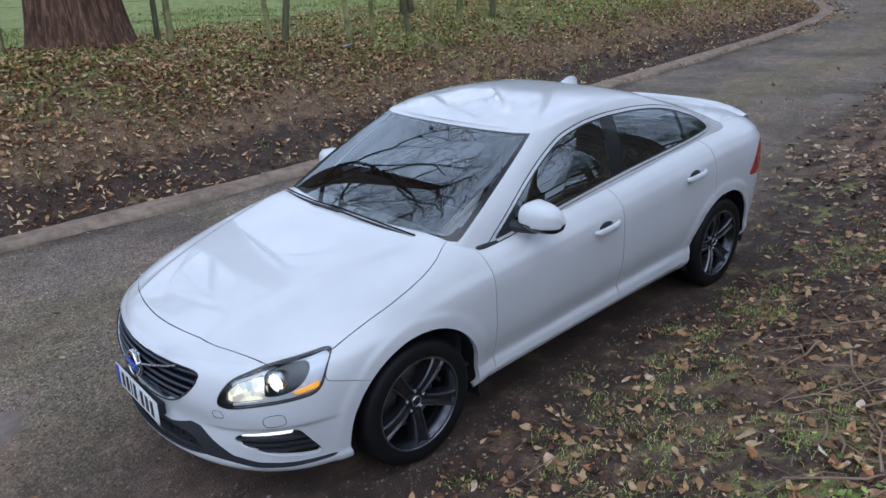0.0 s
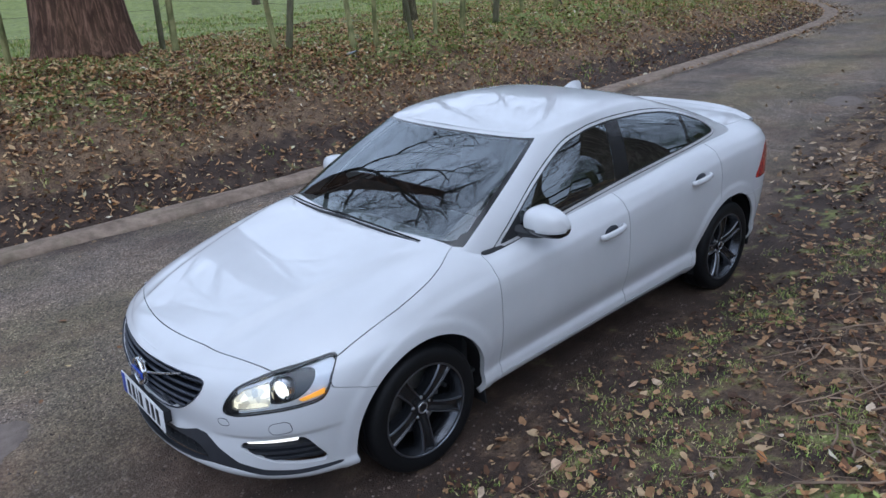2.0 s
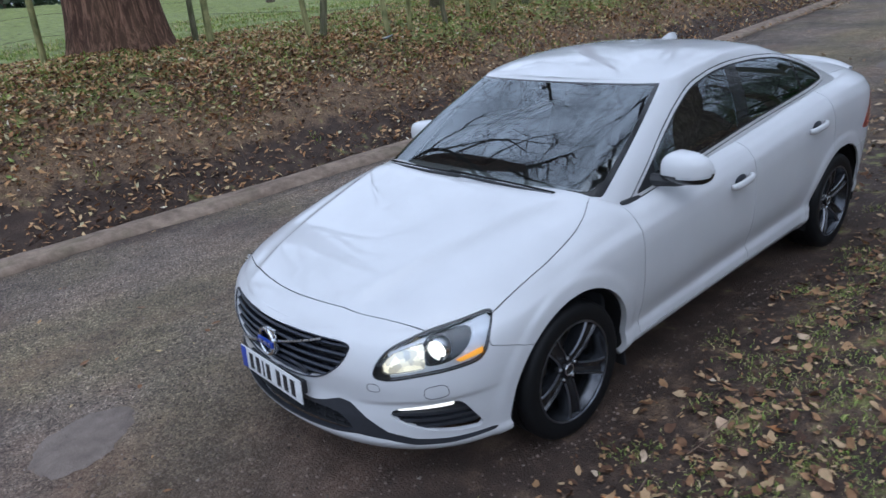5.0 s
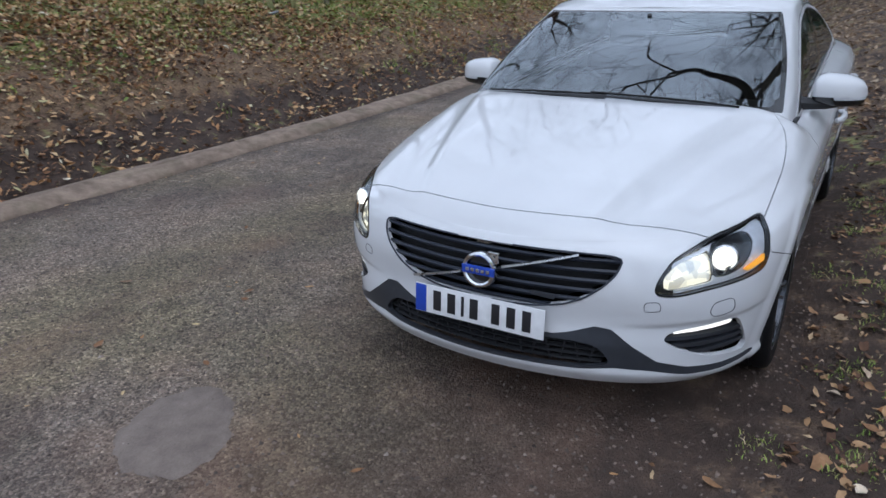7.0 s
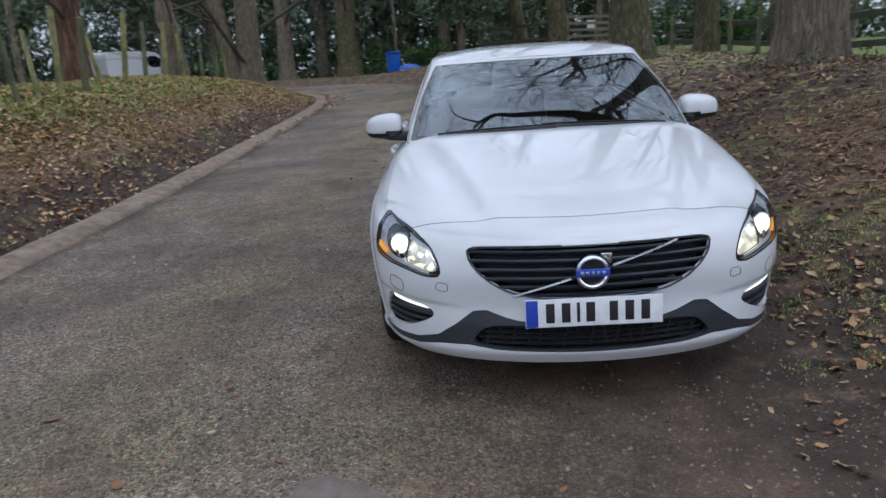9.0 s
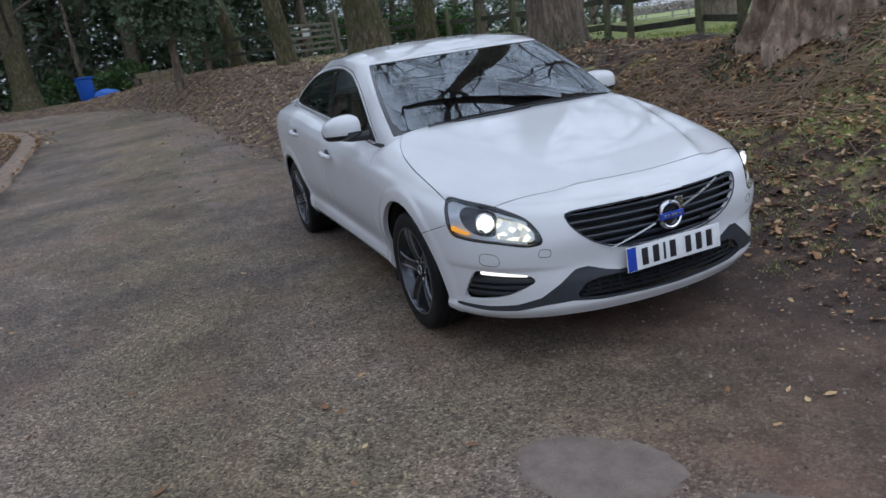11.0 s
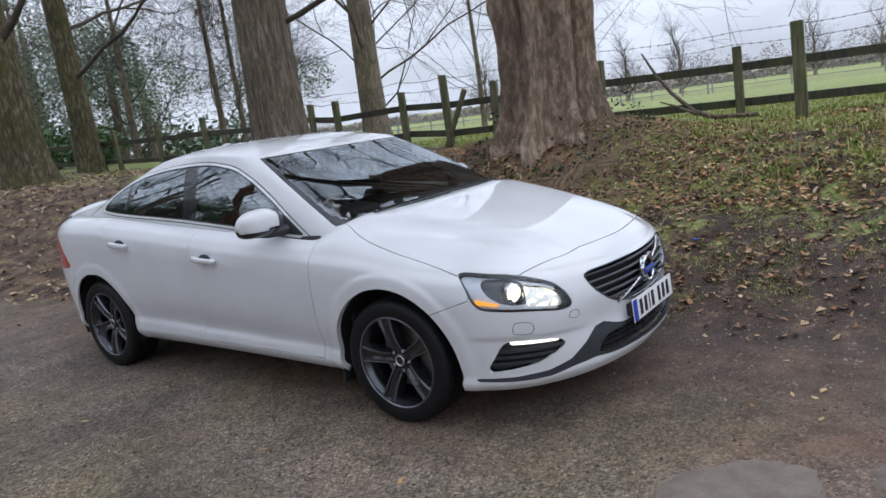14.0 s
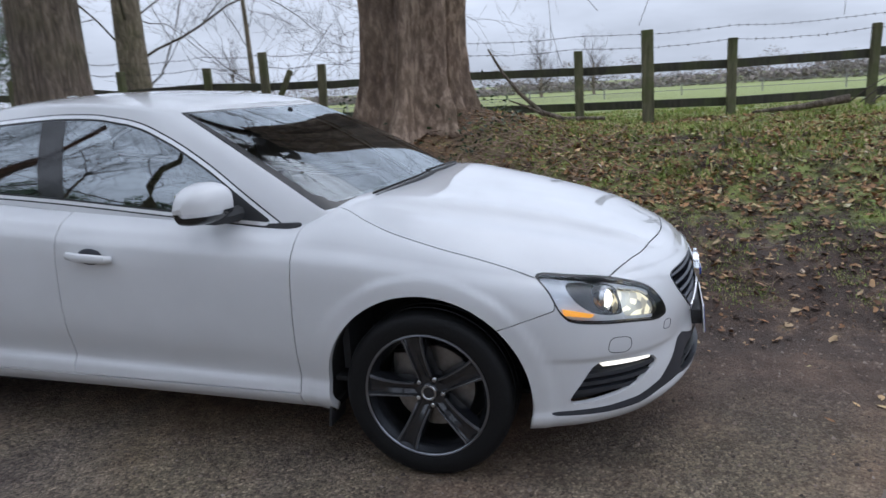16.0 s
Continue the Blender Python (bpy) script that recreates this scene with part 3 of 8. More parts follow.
def make_kerb():
    base = dense_line(CENTRE[(CENTRE[:, 0] < 22) & (CENTRE[:, 1] > -30)], 0.12)
    # walked towards -x, the offside lies to the left
    verts, faces = [], []
    prof = ((-0.085, -0.06), (-0.07, 0.014), (-0.035, 0.036), (0.02, 0.052), (0.09, 0.062), (0.17, 0.066), (0.26, 0.060), (0.30, 0.04), (0.31, -0.1))
    rows = []
    for off, h in prof:
        pl = line_offset(base, -(KERB + off))
        z = road_h(pl[:, 0]) + h - 0.0008 * KERB**2
        wob = 0.034 * wobble(pl[:, 0], pl[:, 1], 2.6, off * 3) + 0.020 * wobble(pl[:, 0], pl[:, 1], 13.0, off)
        rows.append(np.stack([pl[:, 0], pl[:, 1] + wob * (1 if off < 0.3 else 0.4), z + wob * 0.5], 1))
    n = len(base)
    for r in rows:
        verts += r.tolist()
    for j in range(len(rows) - 1):
        for i in range(n - 1):
            faces.append((j * n + i, (j + 1) * n + i, (j + 1) * n + i + 1, j * n + i + 1))
    ob = mesh_ob("kerb", verts, faces, M_KERB)
    return tagged(ob, "low weathered concrete edging strip along the lane", "kerb", kind="structure")


make_kerb()


def road_patch(x, y, rx, ry, turn, seed, label):
    rnd = random.Random(seed)
    ph = [rnd.uniform(0, 6.28) for _ in range(4)]
    vs, fs = [], []
    n = 84
    for k in range(n):
        a = 2 * math.pi * k / n
        r = 1 + 0.07 * math.sin(2 * a + ph[0]) + 0.05 * math.sin(3 * a + ph[1]) + 0.03 * math.sin(7 * a + ph[2]) + 0.025 * math.sin(13 * a + ph[3]) + 0.02 * math.sin(23 * a + ph[1])
        u, v = rx * r * math.cos(a), ry * r * math.sin(a)
        c, s = math.cos(turn), math.sin(turn)
        px, py = x + u * c - v * s, y + u * s + v * c
        vs.append((px, py))
    pts = np.array(vs)
    z = land(pts[:, 0], pts[:, 1])
    verts = [(px, py, zz + 0.001) for (px, py), zz in zip(vs, z)]
    inner = [(x + (px - x) * 0.93, y + (py - y) * 0.93, zz + 0.008) for (px, py), zz in zip(vs, z)]
    allv = verts + inner + [(x, y, float(land(x, y)) + 0.010)]
    for k in range(n):
        j = (k + 1) % n
        fs += [(k, j, n + j, n + k), (n + k, n + j, 2 * n)]
    return tagged(mesh_ob("road_patch", allv, fs, M_PATCH), label, "road patch", kind="structure")


road_patch(3.01, -0.91, 0.275, 0.215, 0.5, 1, "pale round repair patch in the tarmac")
road_patch(3.62, -0.62, 0.24, 0.17, 0.2, 2, "pale oval repair patch in the tarmac")
road_patch(-7.95, -0.78, 0.36, 0.26, 0.2, 3, "pale worn patch in the muddy lane")
road_patch(-3.4, -1.5, 0.22, 0.10, 0.3, 5, "small pale worn patch in the lane")

# ---------- the car ----------
# x forward, y to its nearside, z up; the axles stand at x = 1.388 and -1.388.
AXLE, HUB_Z, ARCH = 1.388, 0.322, 0.39
CAR_LABEL = "white four-door saloon car with lit headlamps, parked on the lane's edge"
car = thing("car", CAR_LABEL, "car")

side_w = spline((0, .866), (.05, .893), (.095, .898), (.13, .892), (.2, .897), (.35, .911), (.6, .926), (.8, .93), (.92, .92), (1, .885))
nose_x = spline((0, 2.325), (.12, 2.362), (.3, 2.355), (.47, 2.34), (.67, 2.35), (.86, 2.335), (.95, 2.318), (1, 2.295))
bow_n = spline((0, 4.2), (.7, 4.3), (.9, 3.8), (1, 3.3))
tail_x = spline((0, -2.2), (.2, -2.28), (.5, -2.3), (.8, -2.27), (1, -2.22))
sill_z = spline((2.36, .222), (1.75, .205), (1.0, .222), (-1.0, .25), (-1.8, .26), (-2.3, .28))
should_z = spline((2.29, .72), (2.1, .735), (1.78, .765), (1.5, .81), (1.27, .845), (1.0, .872), (.83, .885), (.3, .915),
                  (-.3, .965), (-.9, 1.01), (-1.4, 1.048), (-1.9, 1.055), (-2.3, 1.02))
spine_z = spline((2.29, .72), (2.25, .757), (2.2, .783), (2.12, .812), (2.0, .853), (1.8, .907), (1.6, .95), (1.4, .985), (1.2, 1.014),
                 (1.05, 1.025), (.83, .955), (.5, .985), (-.3, 1.035), (-.9, 1.09), (-1.5, 1.13), (-2.0, 1.15), (-2.24, 1.125))
deck_p = spline((2.3, 2.6), (1.9, 3.2), (1.6, 3.9), (1.3, 5.5), (1.05, 8), (.8, 9), (-1.2, 8), (-1.8, 5), (-2.3, 4))
XC_F, XC_R = 1.2, -1.35


def body_ring_params(count):
    """Equal steps along the plan outline: (kind, value) from the nose's centre to the tail's."""
    dense = []
    for ph in np.linspace(0, math.pi / 2, 900):
        dense.append((0, ph))
    for t in np.linspace(0, 1, 500)[1:]:
        dense.append((1, t))
    for ph in np.linspace(math.pi / 2, 0, 500)[1:]:
        dense.append((2, ph))
    pts = np.array([body_plan(k, p, 0.6)[:2] for k, p in dense])
    run = np.r_[0, np.cumsum(np.hypot(*np.diff(pts, axis=0).T))]
    want = np.linspace(0, run[-1], count)
    idx = np.searchsorted(run, want).clip(1, len(run) - 1)
    out = []
    for w, i in zip(want, idx):
        (ka, pa), (kb, pb) = dense[i - 1], dense[i]
        t = (w - run[i - 1]) / max(run[i] - run[i - 1], 1e-9)
        out.append((kb, pa * (1 - t) + pb * t) if ka == kb else (kb, pb))
    return out


def body_plan(kind, p, v):
    w, xf, xr = float(side_w(v)), float(nose_x(v)), float(tail_x(v))
    if kind == 0:
        return XC_F + (xf - XC_F) * max(math.cos(p), 0) ** (2 / float(bow_n(v))), w * math.sin(p)
    if kind == 1:
        return XC_F + (XC_R - XC_F) * p, w
    return XC_R + (xr - XC_R) * max(math.cos(p), 0) ** (2 / 5.0), w * math.sin(p)


def folded(p, x, y, z):
    """The bumper's fold, which stands proud above the side recesses."""
    a = y + 2.34 - x
    f = float(0.012 * smooth01((z - 0.452 - 0.03 * (a - 0.9)) / 0.018) * smooth01((0.61 - z) / 0.12) * smooth01((a - 0.5) / 0.25) * smooth01((1.5 - a) / 0.3))
    return x + 0.7 * f * math.cos(p), y + 0.7 * f * math.sin(p)


def grid_skin(rows, extra):
    nu, nv = rows.shape[0], rows.shape[1]
    faces = []
    for i in range(nu - 1):
        for j in range(nv - 1):
            a, b, c, d = i * nv + j, (i + 1) * nv + j, (i + 1) * nv + j + 1, i * nv + j + 1
            faces.append((a, b, c, d))
    return Skin(rows.reshape(-1, 3), faces, extra.reshape(nu * nv, -1))


def make_body():
    us = body_ring_params(300)
    vs = np.linspace(0, 1, 58)
    ss = np.linspace(0, 1, 46)[1:] ** 1.2
    P, E = [], []
    for kind, p in us:
        col, ex = [], []
        for v in vs:
            x, y = body_plan(kind, p, v)
            z = sill_z(x) + (should_z(x) - sill_z(x)) * v
            for ax in (AXLE, -AXLE):
                r = math.hypot(x - ax, z - HUB_Z)
                if y > 0.6:
                    y += 0.009 * float(smooth01((0.468 - r) / 0.022))
            # the bumper folds out above the side recesses
            if kind == 0:
                x, y = folded(p, x, y, float(z))
            # a soft fold under the doors, and the sill tucked in below
            if kind == 1:
                y -= 0.024 * math.exp(-(v / 0.09) ** 2) * math.sin(math.pi * p) ** 0.3
                low = float(z) - 0.345 - 0.075 * p
                y -= 0.026 * math.exp(-(low / (0.10 if low > 0 else 0.026)) ** 2) * math.sin(math.pi * p) ** 0.4
            col.append((x, y, float(z)))
            ex.append((v, 0))
        x0, y0, z0 = col[-1]
        zc, pw = float(spine_z(x0)), float(deck_p(x0))
        for s in ss:
            y = y0 * (1 - s)
            d = (1 - (1 - s) ** pw) ** 0.85
            z = z0 + (zc - z0) * d
            if 1.0 < x0 < 2.3:
                yv = 0.36 + (2.2 - x0) * 0.28
                amp = 0.021 * smooth01((x0 - 1.0) / 0.3) * smooth01((2.27 - x0) / 0.3)
                z += float(amp * smooth01((yv - y) / 0.065 + 0.5)) - float(amp * 0.4 * math.exp(-((y - yv - 0.07) / 0.05) ** 2))
            if -2.24 < x0 < -1.95:
                z += float(0.02 * smooth01((-1.95 - x0) / 0.2) * smooth01((0.78 - y) / 0.1))
            col.append((x0, max(y, 0.0), z))
            ex.append((1 + s, 0))
        P.append(col)
        E.append(ex)
    return grid_skin(np.array(P), np.array(E, float))


BODY = make_body()


def coords(sk):
    x, y, z = sk.v.T
    return x, y, z, np.abs(y) + (2.34 - x)


LAMP = rounded([(.69, .572), (.715, .625), (.80, .69), (1.0, .735), (1.2, .757), (1.385, .778), (1.365, .72), (1.343, .654), (1.30, .612), (1.15, .597), (.95, .583), (.78, .562)], 2)
FOG = rounded([(.755, .40), (.80, .432), (1.0, .447), (1.15, .455), (1.19, .435), (1.30, .30), (1.18, .305), (1.0, .325), (.86, .36)], 2)
GRILLE = rounded([(-.3, .697), (.3, .695), (.475, .69), (.465, .64), (.43, .595), (.37, .548), (.30, .515), (.2, .496), (.1, .489), (-.3, .487)], 2)
BLADE = [(-.4, .402), (.29, .402), (.36, .415), (.46, .442), (.53, .437), (.62, .38), (.74, .322), (.9, .292), (1.1, .28), (1.36, .276),
         (1.36, .262), (1.1, .258), (.9, .262), (.72, .285), (.55, .295), (.4, .283), (-.4, .272)]
MESH = rounded([(-.4, .385), (.28, .385), (.40, .383), (.47, .37), (.53, .318), (.50, .302), (.38, .292), (-.4, .286)], 1)
bonnet_edge = spline((.95, .70), (1.06, .742), (1.16, .79), (1.27, .818), (1.4, .832), (1.5, .837), (1.78, .832), (1.95, .76), (2.08, .66), (2.16, .5), (2.22, .0))


def bonnet_f(x, y, z):
    """Positive within the bonnet, seen from above."""
    front = (2.205 - 0.36 * y * y - x) * 0.9
    # the outline follows the lamp's inner corner on either side
    side = np.where(x < 1.8, bonnet_edge(np.minimum(x, 1.8)) - np.abs(y), .832 - np.abs(y) - (x - 1.8) * 0.25)
    cowl = x - (1.17 - 0.36 * y * y) + 0.03
    return np.minimum(np.minimum(front, side), np.minimum(cowl, (z - 0.70)))


def split(sk, f, gap=0.0022):
    """Two neighbouring panels with a narrow gap between them."""
    ins, _ = sk.cut(f - gap)
    _, rest = sk.cut(f + gap)
    return ins, rest


def build_shell():
    sk = BODY
    # wheel openings and the cabin's opening
    def open_f(s, grow=0.0):
        x, y, z, a = coords(s)
        f = np.full(len(x), 1.0)
        for ax in (AXLE, -AXLE):
            f = np.minimum(f, np.where(np.abs(y) > 0.55, np.hypot(x - ax, z - HUB_Z) - ARCH - grow, 1.0))
        return f

    def cabin_f(s):
        x, y, z, a = coords(s)
        return np.where(z > 0.85, np.minimum(np.minimum(0.74 - np.abs(y), 0.98 - x + 0.0 * y), x + 1.55), -1.0)

    lining = sk.cut(open_f(sk, 0.004))[0]
    lining = lining.cut(cabin_f(lining))[1]
    for poly, along in ((LAMP, 1), (FOG, 1), (BLADE, 1), (GRILLE, 0)):
        x, y, z, a = coords(lining)
        f = np.where(x > 1.4, inside(poly, np.maximum(a if along else np.abs(y), 0.03), z), -1.0)
        lining = lining.cut(f + 0.012)[1]
    panel("inner_shell", lining, M_GAP, car, "black inner body shell", both=True, rim=0, offset=-0.014)

    sk = sk.cut(open_f(sk))[0]
    sk = sk.cut(cabin_f(sk))[1]
    got = {}
    x, y, z, a = coords(sk)
    got["lamp"], sk = split(sk, np.where((x > 1.4) & (z > 0.5), inside(LAMP, a, z), -1.0), 0.0015)
    x, y, z, a = coords(sk)
    got["fog"], sk = split(sk, np.where((x > 1.4), inside(FOG, a, z), -1.0), 0.0005)
    x, y, z, a = coords(sk)
    got["grille"], sk = split(sk, np.where((x > 1.9), inside(GRILLE, np.maximum(y, 0.03), z), -1.0), 0.0005)
    x, y, z, a = coords(sk)
    got["blade"], sk = split(sk, np.where((x > 1.4), inside(BLADE, np.maximum(a, 0.03), z), -1.0), 0.0005)
    bl = got["blade"]
    x, y, z, a = coords(bl)
    got["mesh"], got["blade"] = split(bl, inside(MESH, np.maximum(a, 0.03), z), 0.0005)
    x, y, z, a = coords(sk)
    got["bonnet"], sk = split(sk, bonnet_f(x, y, z), 0.002)
    # bumper in front of the line from the arch to the lamp
    x, y, z, a = coords(sk)
    f = np.where(x > 1.35, np.maximum(np.minimum(x - 1.5, (.592 + (x - 1.66) * .33) - z), np.minimum(x - 1.86, .78 - z + 0 * x)), -1.0)
    f = np.where((x > 1.9), 1.0, f)
    got["bumper"], sk = split(sk, np.clip(f, -1, 1), 0.0018)
    # front wing
    x, y, z, a = coords(sk)
    edge = .872 + np.clip((z - .29) / .67, 0, 1) * .035
    got["wing"], sk = split(sk, x - edge, 0.0022)
    # sills
    x, y, z, a = coords(sk)
    low = .292 + (0.9 - x) * 0.012
    got["sill"], sk = split(sk, np.where((x > -1.05) & (x < 1.1), low - z, -0.05), 0.0032)
    # doors
    x, y, z, a = coords(sk)
    mid = -.21 + np.clip((z - .31) / .74, 0, 1) * .055
    f = np.minimum(x - mid, 1.095 - z)
    got["door_f"], sk = split(sk, np.where(x > -.6, f, -1), 0.0022)
    x, y, z, a = coords(sk)
    rear = np.minimum(np.hypot(x + AXLE, z - HUB_Z) - 0.435, x + 1.22 - np.clip(z - .8, 0, .2) * .15)
    got["door_r"], sk = split(sk, np.where(np.abs(y) > .5, rear, -1), 0.0022)
    # tail lamps, boot lid
    x, y, z, a = coords(sk)
    got["tail"], sk = split(sk, np.where(x < -1.6, inside(rounded([(-1.84, 1.0), (-2.4, 1.02), (-2.4, .74), (-1.68, .74), (-1.74, .82)]), x, z), -1), 0.0015)
    x, y, z, a = coords(sk)
    got["rear_bumper"], sk = split(sk, np.where(x < -1.5, .66 - z, -1), 0.0018)
    x, y, z, a = coords(sk)
    got["boot"], sk = split(sk, np.where(x < -1.4, np.minimum(.70 - np.abs(y), -1.62 - x), -1), 0.0018)
    got["quarter"] = sk
    return got


SHELL = build_shell()

bonnet = panel("bonnet", SHELL["bonnet"], M_PAINT, car, "glossy white bonnet with two long creases", both=True)
bumper = panel("front_bumper", SHELL["bumper"], M_PAINT, car, "white front bumper", both=True, rim=0.02)
panel("boot_lid", SHELL["boot"], M_PAINT, car, "white boot lid", both=True)
panel("rear_bumper", SHELL["rear_bumper"], M_PAINT, car, "white rear bumper", both=True)
DOORS = {}
for flip in (False, True):
    panel("front_wing", SHELL["wing"], M_PAINT, car, flip=flip, rim=0.03)
    panel("sill", SHELL["sill"], M_PAINT, car, flip=flip, rim=0.03)
    panel("rear_quarter", SHELL["quarter"], M_PAINT, car, flip=flip, rim=0.03)
    DOORS[flip, "f"] = panel("front_door", SHELL["door_f"], M_PAINT, car, "white front door", flip=flip)
    DOORS[flip, "r"] = panel("rear_door", SHELL["door_r"], M_PAINT, car, "white rear door", flip=flip)
    panel("tail_lamp", SHELL["tail"], M_RED, car, "red tail lamp", flip=flip)


# ---- greenhouse ----
belt_z = spline((1.2, 1.0), (1.0, .975), (.83, .9), (-.3, 1.01), (-1.23, 1.09), (-1.8, 1.11))
rail_z = spline((.37, 1.395), (.25, 1.392), (.1, 1.412), (-.1, 1.432), (-.3, 1.44), (-.55, 1.438), (-.95, 1.398))
roof_z = spline((.37, 1.405), (.2, 1.445), (0, 1.472), (-.3, 1.49), (-.6, 1.482), (-.95, 1.42))


def top_plan(kind, p, top):
    xf, xr = (.375, -.95) if top else (1.19, -1.8)
    ca, cb = (-.1, -.55) if top else (.35, -1.2)
    w0, w1 = (.655, .615) if top else (.815, .785)
    k = 2 / 8.0
    if kind == 0:
        return ca + (xf - ca) * max(math.cos(p), 0) ** k, w0 * math.sin(p)
    if kind == 1:
        return ca + (cb - ca) * p, w0 + (w1 - w0) * p
    return cb + (xr - cb) * max(math.cos(p), 0) ** (2 / 6), w1 * math.sin(p)


def make_top():
    us = []
    half = math.pi / 2
    for t in np.linspace(0, 1, 60):
        us.append((0, half * (1 - (1 - t) ** 1.6)))
    for t in np.linspace(0, 1, 70)[1:]:
        us.append((1, t))
    for t in np.linspace(1, 0, 46)[1:]:
        us.append((2, half * (1 - (1 - t) ** 1.6)))
    vs, ss = np.linspace(0, 1, 34), np.linspace(0, 1, 26)[1:] ** 1.2
    P, E = [], []
    for kind, p in us:
        b, t = top_plan(kind, p, False), top_plan(kind, p, True)
        zb, zt = float(belt_z(b[0])), float(rail_z(t[0]))
        out = {0: (math.cos(p), math.sin(p)), 1: (0, 1), 2: (-math.cos(p), math.sin(p))}[kind]
        col, ex = [], []
        for v in vs:
            bulge = math.sin(math.pi * v) * 0.022
            up = 0.022 * math.sin(math.pi * v) * abs(out[0])
            col.append((b[0] * (1 - v) + t[0] * v + out[0] * bulge, b[1] * (1 - v) + t[1] * v + out[1] * bulge, zb * (1 - v) + zt * v + up))
            ex.append((v, kind + (math.sin(p) if kind != 1 else 0)))
        x0, y0, z0 = col[-1]
        zc = float(roof_z(x0))
        for s in ss:
            col.append((x0, max(y0 * (1 - s), 0), z0 + (zc - z0) * (1 - (1 - s) ** 3.0) ** 0.85))
            ex.append((1 + s, kind + (math.sin(p) if kind != 1 else 0)))
        P.append(col)
        E.append(ex)
    return grid_skin(np.array(P), np.array(E, float))


TOP = make_top()
DLO = rounded([(-1.335, 1.108), (-.3, 1.036), (.3, .975), (.84, .922), (.835, .935), (.67, 1.05), (.51, 1.165), (.34, 1.265), (.15, 1.352), (-.05, 1.392), (-.29, 1.403),
       (-.62, 1.39), (-.85, 1.366), (-1.02, 1.326), (-1.22, 1.256), (-1.345, 1.176)], 2)


def screen_f(sk, front):
    v, k = sk.extra.T
    x, y, z = sk.v.T
    if front:
        f = np.minimum((0.935 - np.abs(k)) * 0.6, np.minimum((v - 0.03) * 0.75, (0.97 - v) * 0.75))
        return np.where((k < 1) & (x > -0.05), f, -0.5)
    f = np.minimum((2.9 - k) * 0.6, np.minimum((v - 0.14) * 0.7, (0.95 - v) * 0.7))
    return np.where(k >= 2, f, -0.5)


def build_top():
    sk, got = TOP, {}
    got["screen"], sk = sk.cut(screen_f(sk, True))
    got["rear_glass"], sk = sk.cut(screen_f(sk, False))
    x, y, z = sk.v.T
    got["dlo"], got["roof"] = sk.cut(np.where((sk.extra[:, 0] < 1) & (np.abs(y) > 0.4), inside(DLO, x, z), -0.5))
    scr = got["screen"]
    f = screen_f(scr, True)
    got["screen"], got["frit"] = scr.cut(f - 0.016 - 0.012 * (scr.extra[:, 0] < 0.15))
    d = got["dlo"]
    x, y, z = d.v.T
    d, got["edge"] = d.cut(inside(DLO, x, z) - 0.006)
    x, y, z = d.v.T
    got["dlo"], got["trim"] = d.cut(inside(DLO, x, z) - 0.020)
    d = got["dlo"]
    x, y, z = d.v.T
    got["dlo"], got["seal"] = d.cut(inside(DLO, x, z) - 0.028)
    d = got["dlo"]
    x, y, z = d.v.T
    lean = (z - 1.2) * 0.10
    got["front_glass"], d = d.cut(np.minimum(x + .225 + lean, .60 - (z - 1.05) * 0.2 - x))
    x, y, z = d.v.T
    got["sail"], d = d.cut(x - 0.3)
    x, y, z = d.v.T
    lean = (z - 1.2) * 0.10
    got["rear_door_glass"], d = d.cut(np.minimum(-.36 - lean - x, x + 1.0 - (z - 1.2) * .1))
    x, y, z = d.v.T
    got["pillar"], d = d.cut(x + 0.6)
    x, y, z = d.v.T
    got["quarter_glass"], got["divider"] = d.cut(-1.035 - x + (z - 1.2) * .1)
    return got


GH = build_top()
panel("roof", GH["roof"], M_PAINT, car, "white roof and pillars", both=True, rim=0.012)
panel("windscreen", GH["screen"], M_GLASS, car, "sloping windscreen mirroring bare branches", both=True, rim=0.004).visible_shadow = False
panel("screen_border", GH["frit"], M_BLACK, car, "black windscreen border", both=True, rim=0.004)
panel("rear_window", GH["rear_glass"], M_TINT, car, both=True, rim=0.004).visible_shadow = False
for flip in (False, True):
    fd, rd = DOORS[flip, "f"], DOORS[flip, "r"]
    panel("window_glass", GH["front_glass"], M_SIDE, fd, "greenish front window", flip=flip, rim=0.004).visible_shadow = False
    panel("mirror_sail", GH["sail"], M_PLASTIC, fd, flip=flip, rim=0.01)
    panel("window_glass", GH["rear_door_glass"], M_TINT, rd, "dark tinted window", flip=flip, rim=0.004).visible_shadow = False
    panel("quarter_glass", GH["quarter_glass"], M_TINT, rd, flip=flip, rim=0.004).visible_shadow = False
    panel("window_divider", GH["divider"], M_BLACK, rd, flip=flip, rim=0.01)
    panel("centre_pillar", GH["pillar"], M_BLACK, car, "gloss black centre pillar", flip=flip, rim=0.01)
    panel("window_trim", GH["trim"], M_TRIM, car, "bright chrome window surround", flip=flip, rim=0.01, offset=0.003)
    panel("window_edge", GH["edge"], M_PLASTIC, car, "thin black outer window seal", flip=flip, rim=0.01)
    panel("window_seal", GH["seal"], M_PLASTIC, car, "black rubber window seal", flip=flip, rim=0.01)


# ---- nose: grille, intake, plate, badge ----
def nose_at(y, v):
    """x of the nose on the outline at height step v."""
    w, xf = float(side_w(v)), float(nose_x(v))
    s = min(abs(y) / w, 1)
    return XC_F + (xf - XC_F) * (1 - s * s) ** (1 / float(bow_n(v)))


